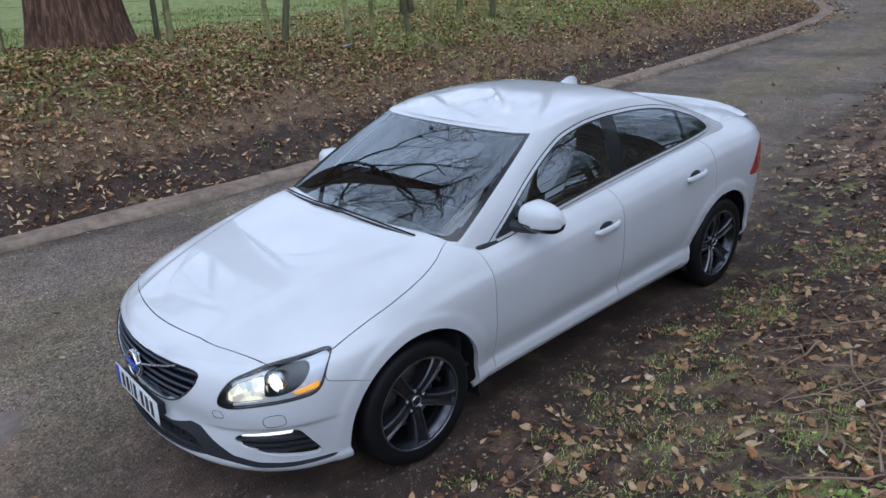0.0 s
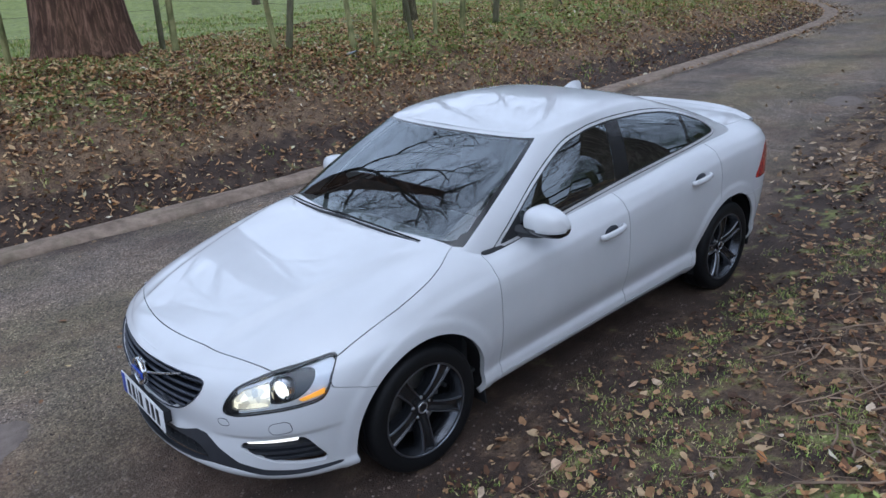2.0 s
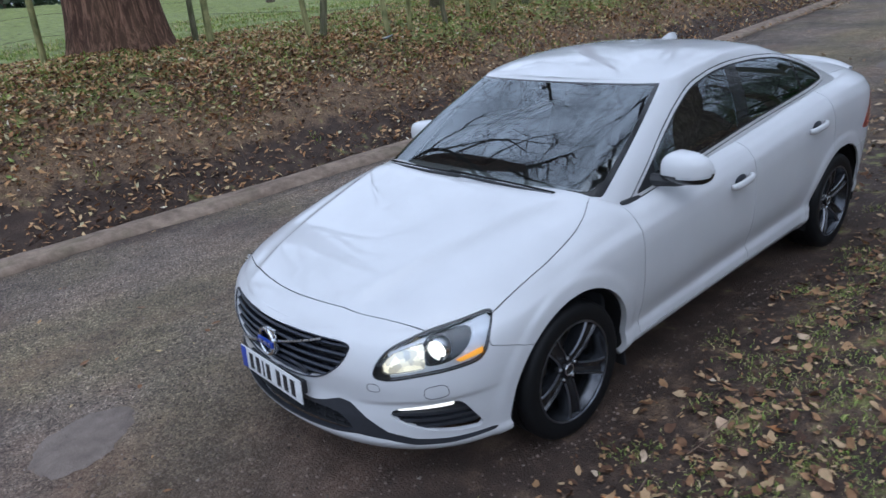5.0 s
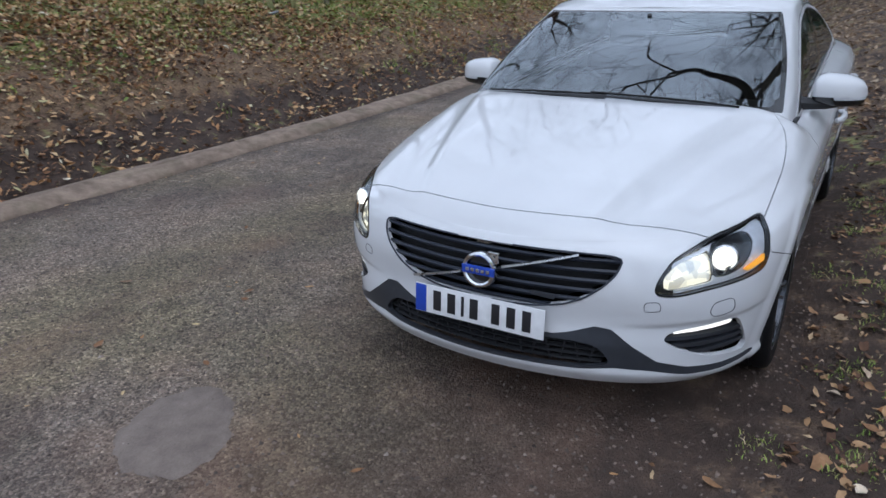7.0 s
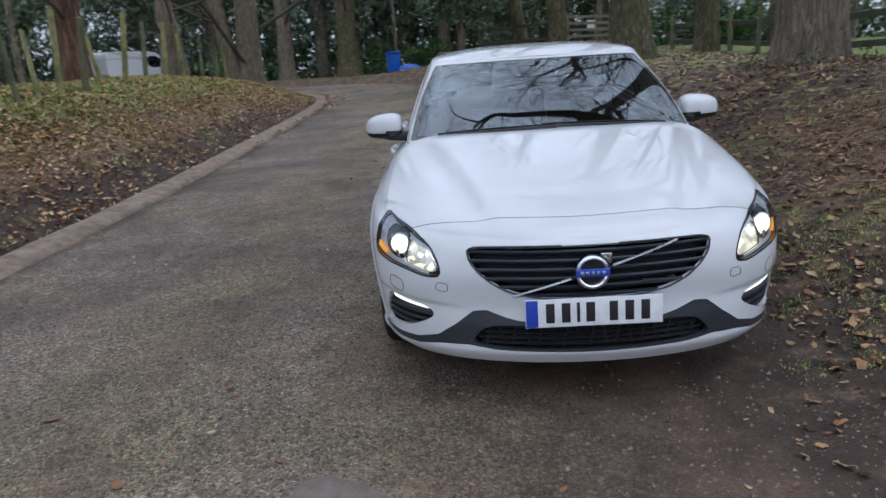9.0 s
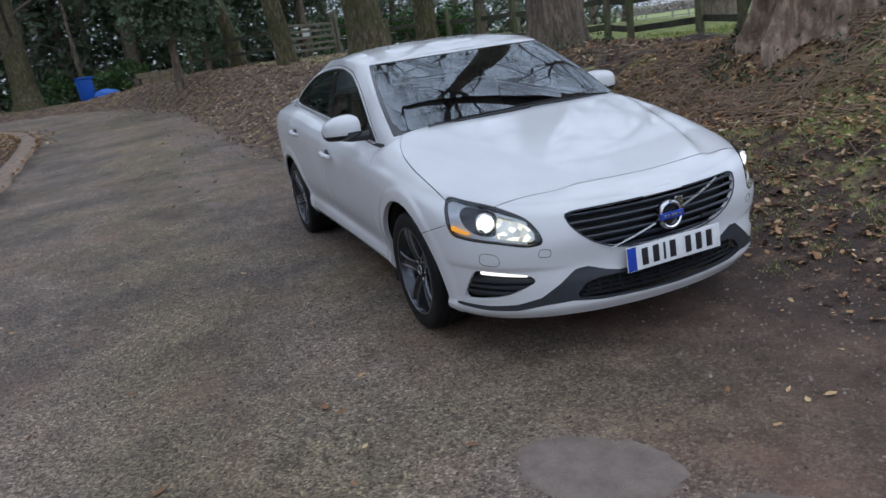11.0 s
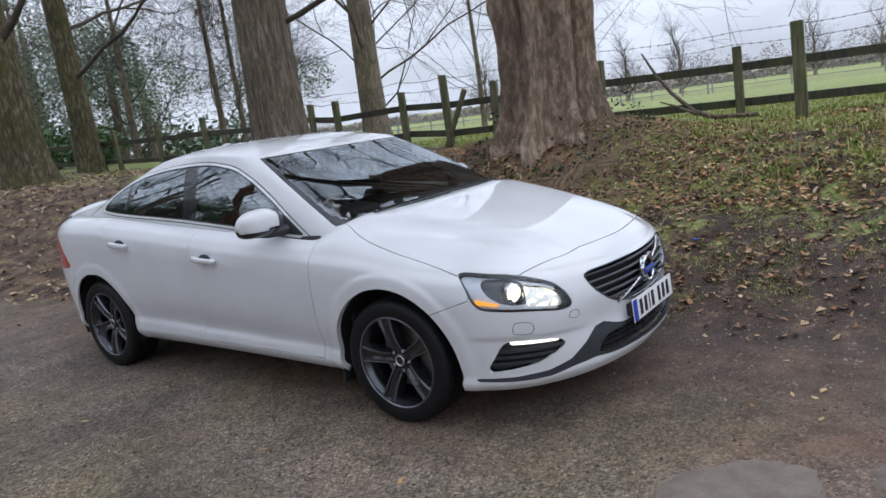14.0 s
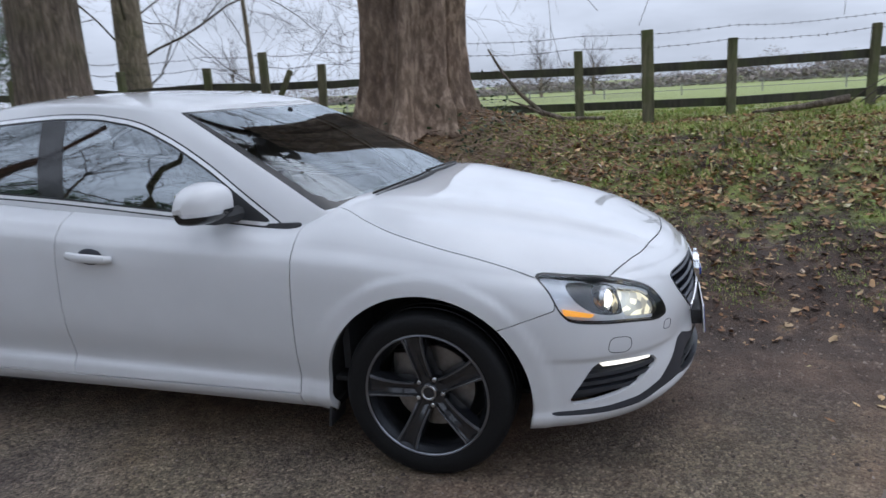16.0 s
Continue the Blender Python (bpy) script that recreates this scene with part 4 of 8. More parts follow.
def on_nose(a, z):
    """The point of the front end at outline distance a and height z."""
    lo, hi = 0.0, math.pi / 2
    for _ in range(40):
        p = (lo + hi) / 2
        v = 0.5
        for _ in range(4):
            x, y = body_plan(0, p, v)
            v = min(max((z - float(sill_z(x))) / (float(should_z(x)) - float(sill_z(x))), 0), 1)
        if y + 2.34 - x < a:
            lo = p
        else:
            hi = p
    return (*folded(p, x, y, z), z)


def nose_v(z):
    return (z - 0.212) / (0.72 - 0.212)


def across_nose(bm, z, half, depth, height, inset, ys=None, tilt=0.0):
    """A slat that follows the nose's bow at height z."""
    n = 28
    prev = None
    for i in range(n + 1):
        y = -half + 2 * half * i / n
        x = nose_at(y, nose_v(z)) - inset
        ring = [bm.verts.new((x, y, z - height / 2)), bm.verts.new((x + 0.004, y, z + height * 0.1)), bm.verts.new((x - 0.004, y, z + height / 2)),
                bm.verts.new((x - depth, y, z + height / 2 + tilt)), bm.verts.new((x - depth, y, z - height / 2 + tilt))]
        if prev:
            for k in range(5):
                bm.faces.new((prev[k], prev[(k + 1) % 5], ring[(k + 1) % 5], ring[k]))
        else:
            bm.faces.new(ring[::-1])
        prev = ring
    bm.faces.new(prev)


def half_width(poly, z):
    """The widest y of an outline at height z."""
    best = 0
    for (ax, ay), (bx, by) in zip(poly, poly[1:] + poly[:1]):
        if (ay - z) * (by - z) <= 0 and ay != by:
            best = max(best, ax + (bx - ax) * (z - ay) / (by - ay))
    return best


grille = panel("grille", SHELL["grille"], M_GAP, car, "black radiator grille with horizontal slats", both=True, rim=0.0, offset=-0.06)
for i in range(6):
    z = 0.672 - i * 0.0335
    bm = bmesh.new()
    across_nose(bm, z, half_width(GRILLE, z) + 0.012, 0.04, 0.014, 0.010, tilt=-0.016)
    part("slat", bm, M_GRILLE, grille)
bm = bmesh.new()
lower = [(y, z) for y, z in GRILLE if y > 0.0]
pts = [(nose_at(y, nose_v(z)) + 0.001, y, z) for y, z in lower]
tube(bm, pts, 0.0035, 6)
tube(bm, [(x, -y, z) for x, y, z in pts], 0.0035, 6)
part("grille_edge", bm, M_GRILLE, grille)
for sy in (-1, 1):
    bm = bmesh.new()
    ends = ((0.335, 0.688), (0.08, 0.617)) if sy > 0 else ((-0.08, 0.573), (-0.30, 0.505))
    prev = None
    ring_pts = []
    for k in range(9):
        y = ends[0][0] + (ends[1][0] - ends[0][0]) * k / 8
        z = ends[0][1] + (ends[1][1] - ends[0][1]) * k / 8
        ring_pts.append((nose_at(y, nose_v(z)) + 0.001, y, z))
    tube(bm, ring_pts, 0.0055, 6)
    part("diagonal_bar", bm, M_SILVER, grille, "bright diagonal bar across the grille")
bm = bmesh.new()
face = Matrix.Translation((2.352, 0, 0.597)) @ pose(0, 0, 0, 0, -4, 0)
lathe(bm, [(0.050, -0.012), (0.050, 0.010), (0.056, 0.014), (0.064, 0.012), (0.067, 0.004), (0.067, -0.012)], 40, "x", face)
box(bm, (0.016, 0.012, 0.05), face @ pose(0, 0.052, 0.052, 45, 0, 0), 0.002)
box(bm, (0.016, 0.040, 0.012), face @ pose(0, 0.052, 0.066, 0, 0, 0), 0.002)
box(bm, (0.016, 0.012, 0.035), face @ pose(0, 0.068, 0.054, 0, 0, 0), 0.002)
emblem = part("emblem", bm, M_CHROME, grille, "round chrome emblem with a blue band")
bm = bmesh.new()
lathe(bm, [(0.0, -0.004), (0.052, -0.004)], 32, "x", face)
part("emblem_ground", bm, M_BLACK, emblem)
bm = bmesh.new()
box(bm, (0.012, 0.128, 0.030), face @ pose(0.012, 0, 0), 0.003)
part("emblem_band", bm, M_BLUE, emblem, "dark blue band with pale bars")
bm = bmesh.new()
for i in range(5):
    box(bm, (0.003, 0.013, 0.012), face @ pose(0.019, -0.04 + i * 0.02, 0), 0.0005)
part("emblem_mark", bm, M_SILVER, emblem)
bm = bmesh.new()
box(bm, (0.008, 0.085, 0.017), pose(nose_at(0.22, nose_v(.53)) + .002, 0.235, 0.545, 0, 0, -3), 0.002)
part("grille_plaque", bm, M_SATIN, grille, "small grey plaque on the grille")

intake = panel("lower_intake", SHELL["mesh"], M_GAP, bumper, "black lower air intake", both=True, rim=0.0, offset=-0.05)
for i in range(4):
    z = 0.372 - i * 0.022
    bm = bmesh.new()
    across_nose(bm, z, half_width(MESH, z) - 0.075, 0.02, 0.007, 0.02)
    part("slat", bm, M_PLASTIC, intake)
for i in range(17):
    y = -0.40 + i * 0.05
    bm = bmesh.new()
    box(bm, (0.012, 0.006, 0.085), pose(nose_at(y, .25) - 0.03, y, 0.335, 14 if i % 2 else -14, 0, 0))
    part("mesh_bar", bm, M_PLASTIC, intake)
panel("bumper_blade", SHELL["blade"], M_SATIN, bumper, "satin grey trim blade round the intake", both=True, rim=0.02)

bm = bmesh.new()
PL = pose(2.372, 0, 0.447, 0, -3, 0)
box(bm, (0.006, 0.52, 0.111), PL, 0.0025)
plate = part("number_plate", bm, M_PLATE, bumper, "white front number plate with black bars")
bm = bmesh.new()
box(bm, (0.002, 0.046, 0.106), PL @ pose(0.0036, -0.235, 0), 0.0005)
part("plate_band", bm, M_BLUE, plate, "blue plate band")
for i, (y, w) in enumerate(((-.165, .05), (-.105, .05), (-.058, .018), (-.012, .05), (.075, .048), (.135, .05), (.195, .05))):
    bm = bmesh.new()
    box(bm, (0.002, w * 0.66, 0.077), PL @ pose(0.0036, y, 0), 0.0005)
    part("plate_bar", bm, M_INK, plate, "black bar")
bm = bmesh.new()
box(bm, (0.04, 0.46, 0.06), PL @ pose(-0.026, 0, 0.0), 0.004)
part("plate_holder", bm, M_PLASTIC, plate)


# ---- lamps ----
BLANK = rounded([(.985, .615), (.985, .722), (1.10, .738), (1.20, .746), (1.25, .744), (1.266, .715), (1.24, .672), (1.17, .634), (1.09, .620)], 2)
for flip in (False, True):
    sgn = -1 if flip else 1
    lens = panel("headlamp", SHELL["lamp"], M_LENS, car, "clear swept-back headlamp, lit", flip=flip, rim=0.004)
    lens.visible_shadow = False
    rim_sk = SHELL["lamp"]
    x, y, z, a = coords(rim_sk)
    _, edge = rim_sk.cut(np.where(True, inside(LAMP, a, z), 0) - 0.006)
    panel("lamp_seal", edge, M_BLACK, lens, "thin black lamp seal", flip=flip, rim=0.05, offset=0.0008)
    x, y, z, a = coords(rim_sk)
    base, _ = rim_sk.cut(np.where(True, inside(LAMP, a, z), 0) - 0.009)
    x, y, z, a = coords(base)
    # the housing: a warm reflector inboard, the projector, a black panel and a silvery surround outboard
    panel("lamp_bowl", rim_sk, M_GAP, lens, "dark lamp housing", flip=flip, rim=0.0, offset=-0.075)
    warm, outer = base.cut(np.minimum(np.minimum(0.995 - a, a - 0.745), inside(LAMP, a, z) - 0.020))
    panel("reflector", warm, M_WARM, lens, "faceted reflector with the warm lamp light put in as glow", flip=flip, rim=0.04, offset=-0.034)
    x, y, z, a = coords(outer)
    tip, rest = outer.cut(0.79 - a)
    panel("lamp_tip", tip, M_BLACK, lens, "black inner end of the lamp", flip=flip, rim=0.01, offset=-0.020)
    x, y, z, a = coords(rest)
    black, shell = rest.cut(inside(BLANK, a, z))
    x, y, z, a = coords(black)
    _, black = black.cut(0.05 * (1 - np.hypot((a - 1.045) / 0.046, (z - 0.668) / 0.046)))
    panel("lamp_blank", black, M_BLACK, lens, "black inner lamp panel", flip=flip, rim=0.01, offset=-0.022)
    panel("lamp_shell", shell, M_LAMPSHELL, lens, "silvery lamp surround", flip=flip, rim=0.01, offset=-0.018)
    x, y, z, a = coords(base)
    spot = int(np.argmin(np.hypot(a - 1.045, z - 0.668)))
    seat_x, seat_y = float(x[spot]) - 0.040, float(y[spot]) - 0.014
    x, y, z, a = coords(outer)
    strip = outer.cut(np.minimum(np.minimum(a - 1.17, 1.318 - a), np.minimum(z - (0.614 + (a - 1.13) * 0.13), (0.624 + (a - 1.13) * 0.20) - z)))[0]
    panel("indicator", strip, M_AMBER, lens, "amber indicator strip", flip=flip, rim=0.006, offset=-0.009)
    bm = bmesh.new()
    seat = pose(seat_x, seat_y, 0.668, 0, 0, 16)
    lathe(bm, [(0.0, -0.045), (0.036, -0.045), (0.046, -0.01), (0.047, 0.014), (0.041, 0.018), (0.037, 0.010)], 28, "x", seat)
    for v in bm.verts:
        v.co.y *= sgn
    proj = part("projector", bm, M_SILVER, lens, "round projector lamp")
    bm = bmesh.new()
    lathe(bm, [(0.0005, 0.030), (0.014, 0.027), (0.026, 0.020), (0.036, 0.008)], 24, "x", seat)
    for v in bm.verts:
        v.co.y *= sgn
    part("projector_lens", bm, M_XENON, proj, "lit projector lens")
    # fog recess with slats and the daytime strip
    fog = panel("fog_recess", SHELL["fog"], M_PLASTIC, bumper, "black side recess with slats", flip=flip, rim=0.0, offset=-0.035)
    x, y, z, a = coords(SHELL["fog"])
    strip = SHELL["fog"].cut(np.minimum(np.minimum(a - 0.80, 1.14 - a), np.minimum(z - (.421 + (a - .8) * .042), (.435 + (a - .8) * .042) - z)))[0]
    panel("daytime_lamp", strip, M_DRL, fog, "lit white daytime lamp strip", flip=flip, rim=0.02, offset=-0.006)
    for i in range(3):
        lo_f = .395 - i * .03
        band = SHELL["fog"].cut(np.minimum(np.minimum(inside(FOG, a, z) + 0.005, 0.2), np.minimum(z - lo_f, lo_f + .015 - z)))[0]
        if band.faces:
            panel("slat", band, M_SATIN, fog, flip=flip, rim=0.03, offset=-0.010)
    # washer flaps: a thin outline on the bumper
    for WASH in ([(.985, .535), (1.10, .545), (1.115, .49), (1.0, .478), (.97, .50)], [(.655, .545), (.72, .55), (.735, .515), (.66, .51)]):
        bm = bmesh.new()
        pts = [on_nose(a, z) for a, z in rounded(WASH, 3)]
        pts = [(x, sgn * y, z) for x, y, z in pts]
        tube(bm, pts + pts[:1], 0.0016, 4)
        part("washer_flap_edge", bm, M_SATIN, bumper, "fine outline of a small flap")


# ---- mirrors, handles, wipers, fin ----
def sk_z(sk):
    return sk.v[:, 2] - (np.abs(sk.v[:, 1]) - .85) * .03


def shaped_mirror(flip):
    sgn = -1 if flip else 1
    n, m = 24, 18
    top = spline((0, 1.092), (.06, 1.110), (.25, 1.124), (.6, 1.118), (.85, 1.098), (.95, 1.076), (1, 1.045))
    low = spline((0, .998), (.06, .984), (.5, .974), (.85, .982), (.95, .996), (1, 1.035))
    fore = spline((0, .628), (.06, .648), (.35, .656), (.7, .640), (.9, .606), (1, .560))
    rows = []
    for i in range(n + 1):
        t = 0.5 - 0.5 * math.cos(math.pi * i / n)        # from the arm outwards
        y = 0.838 + 0.222 * t
        cz, hz = (float(top(t)) + float(low(t))) / 2, (float(top(t)) - float(low(t))) / 2
        back, front = 0.508 + 0.02 * t, float(fore(t))
        ring = []
        for k in range(m * 2):
            a = 2 * math.pi * k / (m * 2)
            ca, sa = math.cos(a), math.sin(a)
            xx = 0.565 + (front - 0.565) * abs(ca) ** 0.75 if ca > 0 else 0.565 - (0.565 - back) * abs(ca) ** 0.28
            ring.append((xx, sgn * y, cz + hz * math.copysign(abs(sa) ** (0.72 if ca > 0 else 0.5), sa)))
        rows.append(ring)
    P = np.array(rows)
    sk_faces = []
    k2 = m * 2
    for i in range(n):
        for k in range(k2):
            j = (k + 1) % k2
            f = (i * k2 + k, i * k2 + j, (i + 1) * k2 + j, (i + 1) * k2 + k)
            sk_faces.append(f if sgn > 0 else f[::-1])
    sk_faces.append(tuple(range(k2)) if sgn < 0 else tuple(range(k2))[::-1])
    last = n * k2
    sk_faces.append(tuple(last + k for k in range(k2)) if sgn > 0 else tuple(last + k for k in range(k2))[::-1])
    sk = Skin(P.reshape(-1, 3), sk_faces, np.zeros((len(P.reshape(-1, 3)), 2)))
    cap, under = sk.cut(sk.v[:, 2] - 1.020 - (np.abs(sk.v[:, 1]) - .85) * .03)
    lens, under = under.cut(np.minimum(np.minimum(sk_z(under) - 1.006, np.abs(under.v[:, 1]) - 0.93), under.v[:, 0] - 0.55))
    door = DOORS[flip, "f"]
    holder = panel("door_mirror", cap, M_PAINT, door, "white door mirror cap on a black foot", rim=0.0)
    panel("mirror_base", under, M_BLACK, holder, "black mirror underside", rim=0.0, offset=-0.002)
    if lens.faces:
        panel("repeater_lens", lens, M_LAMPSHELL, holder, "clear indicator repeater strip", rim=0.0)
    bm = bmesh.new()
    box(bm, (0.012, 0.150, 0.090), pose(0.515, sgn * 0.945, 1.05, 0, 0, sgn * -5), 0.004)
    part("mirror_glass", bm, M_MIRROR, holder)
    bm = bmesh.new()
    tube(bm, [(0.58, sgn * 0.96, 0.992), (0.595, sgn * 0.90, 0.984), (0.61, sgn * 0.845, 0.982), (0.625, sgn * 0.785, 0.985)], [0.020, 0.026, 0.027, 0.034], 10)
    part("mirror_foot", bm, M_PLASTIC, holder)


for flip in (False, True):
    shaped_mirror(flip)
    sgn = -1 if flip else 1
    for key, hx, hz, tilt in (("f", 0.01, .836, 4), ("r", -.935, .925, 5)):
        bm = bmesh.new()
        wall = float(side_w(0.84)) + (0.004 if key == "f" else 0.0)
        pts = [(hx + 0.105, sgn * (wall + 0.004), hz - 0.008), (hx + 0.09, sgn * (wall + 0.022), hz - 0.006), (hx + 0.04, sgn * (wall + 0.033), hz - 0.001),
               (hx - 0.04, sgn * (wall + 0.033), hz + 0.004), (hx - 0.09, sgn * (wall + 0.022), hz + 0.008), (hx - 0.105, sgn * (wall + 0.004), hz + 0.009)]
        tube(bm, pts, [0.012, 0.015, 0.0165, 0.0165, 0.015, 0.012], 10)
        for v in bm.verts:
            c = hz + (hx - v.co.x) * 0.08
            v.co.z = c + (v.co.z - c) * 1.15
        hnd = part("door_handle", bm, M_PAINT, DOORS[flip, key], "white pull handle")
        # a dark disc on the door stands in for the finger recess's shade
        bm = bmesh.new()
        bmesh.ops.create_uvsphere(bm, u_segments=20, v_segments=10, radius=1, matrix=Matrix.Translation((hx - 0.005, sgn * (wall - 0.0035), hz)) @ Matrix.Diagonal((0.062, 0.0065, 0.034, 1)))
        part("handle_shade", bm, M_SATIN, DOORS[flip, key], "flat grey disc standing in for the shade behind the handle")

for s0, pts in ((1, [(1.13, 0.60, 1.012), (1.16, 0.42, 1.03), (1.175, 0.15, 1.04), (1.175, -0.05, 1.043)]),
                (-1, [(1.17, 0.02, 1.036), (1.185, -0.2, 1.036), (1.165, -0.42, 1.03), (1.13, -0.60, 1.018)])):
    bm = bmesh.new()
    tube(bm, pts, [0.011, 0.009, 0.007, 0.006], 6)
    w = part("wiper", bm, M_PLASTIC, car, "black wiper resting at the screen's foot")
    bm = bmesh.new()
    tube(bm, [(p[0] - 0.012, p[1], p[2] + 0.012) for p in pts], 0.005, 6)
    part("wiper_blade", bm, M_RUBBER, w)
bm = bmesh.new()
prev = None
for i in range(15):
    y = -0.70 + 1.4 * i / 14
    x = 1.215 - 0.36 * y * y
    z = float(spine_z(x)) - 0.004 - 0.05 * (abs(y) / 0.7) ** 4
    ring = [bm.verts.new(c) for c in ((x + 0.02, y, z - 0.005), (x - 0.03, y, z + 0.008), (x - 0.11, y, z + 0.0), (x - 0.11, y, z - 0.05))]
    if prev:
        for k in range(3):
            bm.faces.new((prev[k], prev[k + 1], ring[k + 1], ring[k]))
    prev = ring
part("cowl_panel", bm, M_PLASTIC, car, "black plastic cowl under the windscreen")

bm = bmesh.new()
prev = None
for i in range(13):
    t = i / 12
    x = -0.70 - 0.19 * t
    h = 0.058 * math.sin(math.pi * min(1, t * 0.62)) ** 1.4 * (1 if t < 0.93 else 0.8)
    w = 0.038 * math.sin(math.pi * (0.12 + 0.8 * t)) ** 0.7
    z0 = float(roof_z(x)) - 0.006
    ring = [bm.verts.new((x, -w, z0)), bm.verts.new((x, -w * 0.5, z0 + h * 0.55)), bm.verts.new((x, -0.006, z0 + h)), bm.verts.new((x, 0.006, z0 + h)),
            bm.verts.new((x, w * 0.5, z0 + h * 0.55)), bm.verts.new((x, w, z0))]
    if prev:
        for k in range(5):
            bm.faces.new((prev[k], ring[k], ring[k + 1], prev[k + 1]))
    prev = ring
bm.faces.new(prev)
part("roof_aerial", bm, M_PAINT, car, "white fin-shaped roof aerial")

# a low lip along the boot's rear edge
bm = bmesh.new()
prev = None
for i in range(21):
    y = -0.70 + 1.4 * i / 20
    q = abs(y) / 0.70
    x = -2.13 + 0.10 * q * q
    z0 = float(spine_z(x)) - 0.045 * q**3
    h = 0.030 * (1 - q**6) + 0.004
    ring = [bm.verts.new(c) for c in ((x + 0.13, y, z0 - 0.006), (x + 0.05, y, z0 + h * 0.55), (x, y, z0 + h), (x - 0.018, y, z0 + h - 0.006), (x - 0.016, y, z0 - 0.02))]
    if prev:
        for k in range(4):
            bm.faces.new((prev[k], ring[k], ring[k + 1], prev[k + 1]))
    prev = ring
bmesh.ops.recalc_face_normals(bm, faces=bm.faces)
part("boot_spoiler", bm, M_PAINT, car, "low white spoiler lip on the boot lid")

# the fuel flap's round seam on the offside rear quarter
bm = bmesh.new()
fl = [(-1.56 + 0.082 * math.cos(a), -(float(side_w(0.86)) - 0.0075 + 0.004 * math.sin(a) * -1), 0.90 + 0.082 * math.sin(a)) for a in np.linspace(0, 2 * math.pi, 33)]
tube(bm, fl, 0.0014, 4)
part("fuel_flap_seam", bm, M_SATIN, car, "fine round seam of the fuel flap")

# ---- wheels ----
def make_wheel():
    w = new("wheel")
    bm = bmesh.new()
    prof = [(.232, -.100), (.240, -.112), (.262, -.118), (.292, -.117), (.309, -.108), (.318, -.094), (.321, -.078)]
    for g in (-.05, 0, .05):
        prof += [(.322, g - .006), (.315, g - .004), (.315, g + .004), (.322, g + .006)]
    prof += [(r, -h) for r, h in [(.321, -.078), (.318, -.094), (.309, -.108), (.292, -.117), (.262, -.118), (.240, -.112), (.232, -.100)]]
    lathe(bm, prof, 72)
    tyre = part("tyre", bm, M_RUBBER, w, "black low-profile tyre")
    bm = bmesh.new()
    lathe(bm, [(.236, .104), (.238, .110), (.234, .1125), (.228, .108), (.226, .098), (.214, .085), (.205, .03), (.203, -.05), (.21, -.098), (.236, -.104)], 72)
    rim = part("rim", bm, M_BARREL, w, "grey alloy wheel rim barrel")
    bm = bmesh.new()
    lathe(bm, [(.2385, .1085), (.2375, .1125), (.2325, .1140), (.2285, .1105)], 72)
    part("rim_lip", bm, M_CUT, rim, "bright machined rim lip")
    for k in range(5):
        turn = Matrix.Rotation(2 * math.pi * k / 5, 4, "Y")
        bm = bmesh.new()
        prev = None
        for r, half, top, base in ((.026, .029, .066, .02), (.055, .030, .074, .02), (.085, .031, .086, .025), (.12, .032, .095, .03), (.16, .035, .101, .035), (.20, .040, .104, .045), (.230, .047, .104, .055)):
            ring = [bm.verts.new(turn @ Vector((r, h, s))) for s, h in ((-half * 1.12, base), (-half, top - .010), (-half * .86, top), (-half * .62, top), (-half * .5, top - .007), (0, top - .013),
                                                                      (half * .5, top - .007), (half * .62, top), (half * .86, top), (half, top - .010), (half * 1.12, base))]
            if prev:
                for i in range(10):
                    bm.faces.new((prev[i], prev[i + 1], ring[i + 1], ring[i]))
            prev = ring
        spoke = part("spoke", bm, M_RIM, rim)
        spoke["label"] = "dark gloss spoke with bright machined edges"
        for s in (-1, 1):
            bm = bmesh.new()
            prev = None
            for r, half, top in ((.060, .0305, .0768), (.085, .031, .0866), (.12, .032, .0956), (.16, .035, .1016), (.20, .040, .1046), (.228, .0465, .1046)):
                ring = [bm.verts.new(turn @ Vector((r, h, s * q))) for q, h in ((half * .97, top - .0068), (half * .88, top), (half * .76, top), (half * .71, top - .002))]
                if prev:
                    for i in range(3):
                        bm.faces.new((prev[i], prev[i + 1], ring[i + 1], ring[i]))
                prev = ring
            part("spoke_edge", bm, M_CUT, rim)
    bm = bmesh.new()
    lathe(bm, [(0.0, .078), (.030, .078), (.034, .074), (.034, .066), (.062, .064), (.070, .052), (.072, .02), (0.0, .02)], 40)
    hub = part("hub", bm, M_RIM, rim)
    bm = bmesh.new()
    lathe(bm, [(.022, .0785), (.024, .0805), (.028, .0805), (.0295, .0785)], 32)
    part("hub_ring", bm, M_SILVER, hub)
    for k in range(5):
        bm = bmesh.new()
        a = 2 * math.pi * (k + .5) / 5
        lathe(bm, [(0, .074), (.006, .074), (.0095, .071), (.010, .052)], 6, "y", Matrix.Translation((.053 * math.cos(a), 0, .053 * math.sin(a))))
        part("wheel_bolt", bm, M_SILVER, rim)
    bm = bmesh.new()
    lathe(bm, [(.07, .005), (.158, .005), (.160, .001), (.160, -.020), (.07, -.022)], 48)
    part("brake_disc", bm, M_DISC, w, "steel brake disc")
    bm = bmesh.new()
    lathe(bm, [(.0, -.085), (.205, -.085), (.205, -.09), (.0, -.09)], 32)
    part("wheel_back", bm, M_GAP, w)
    return w


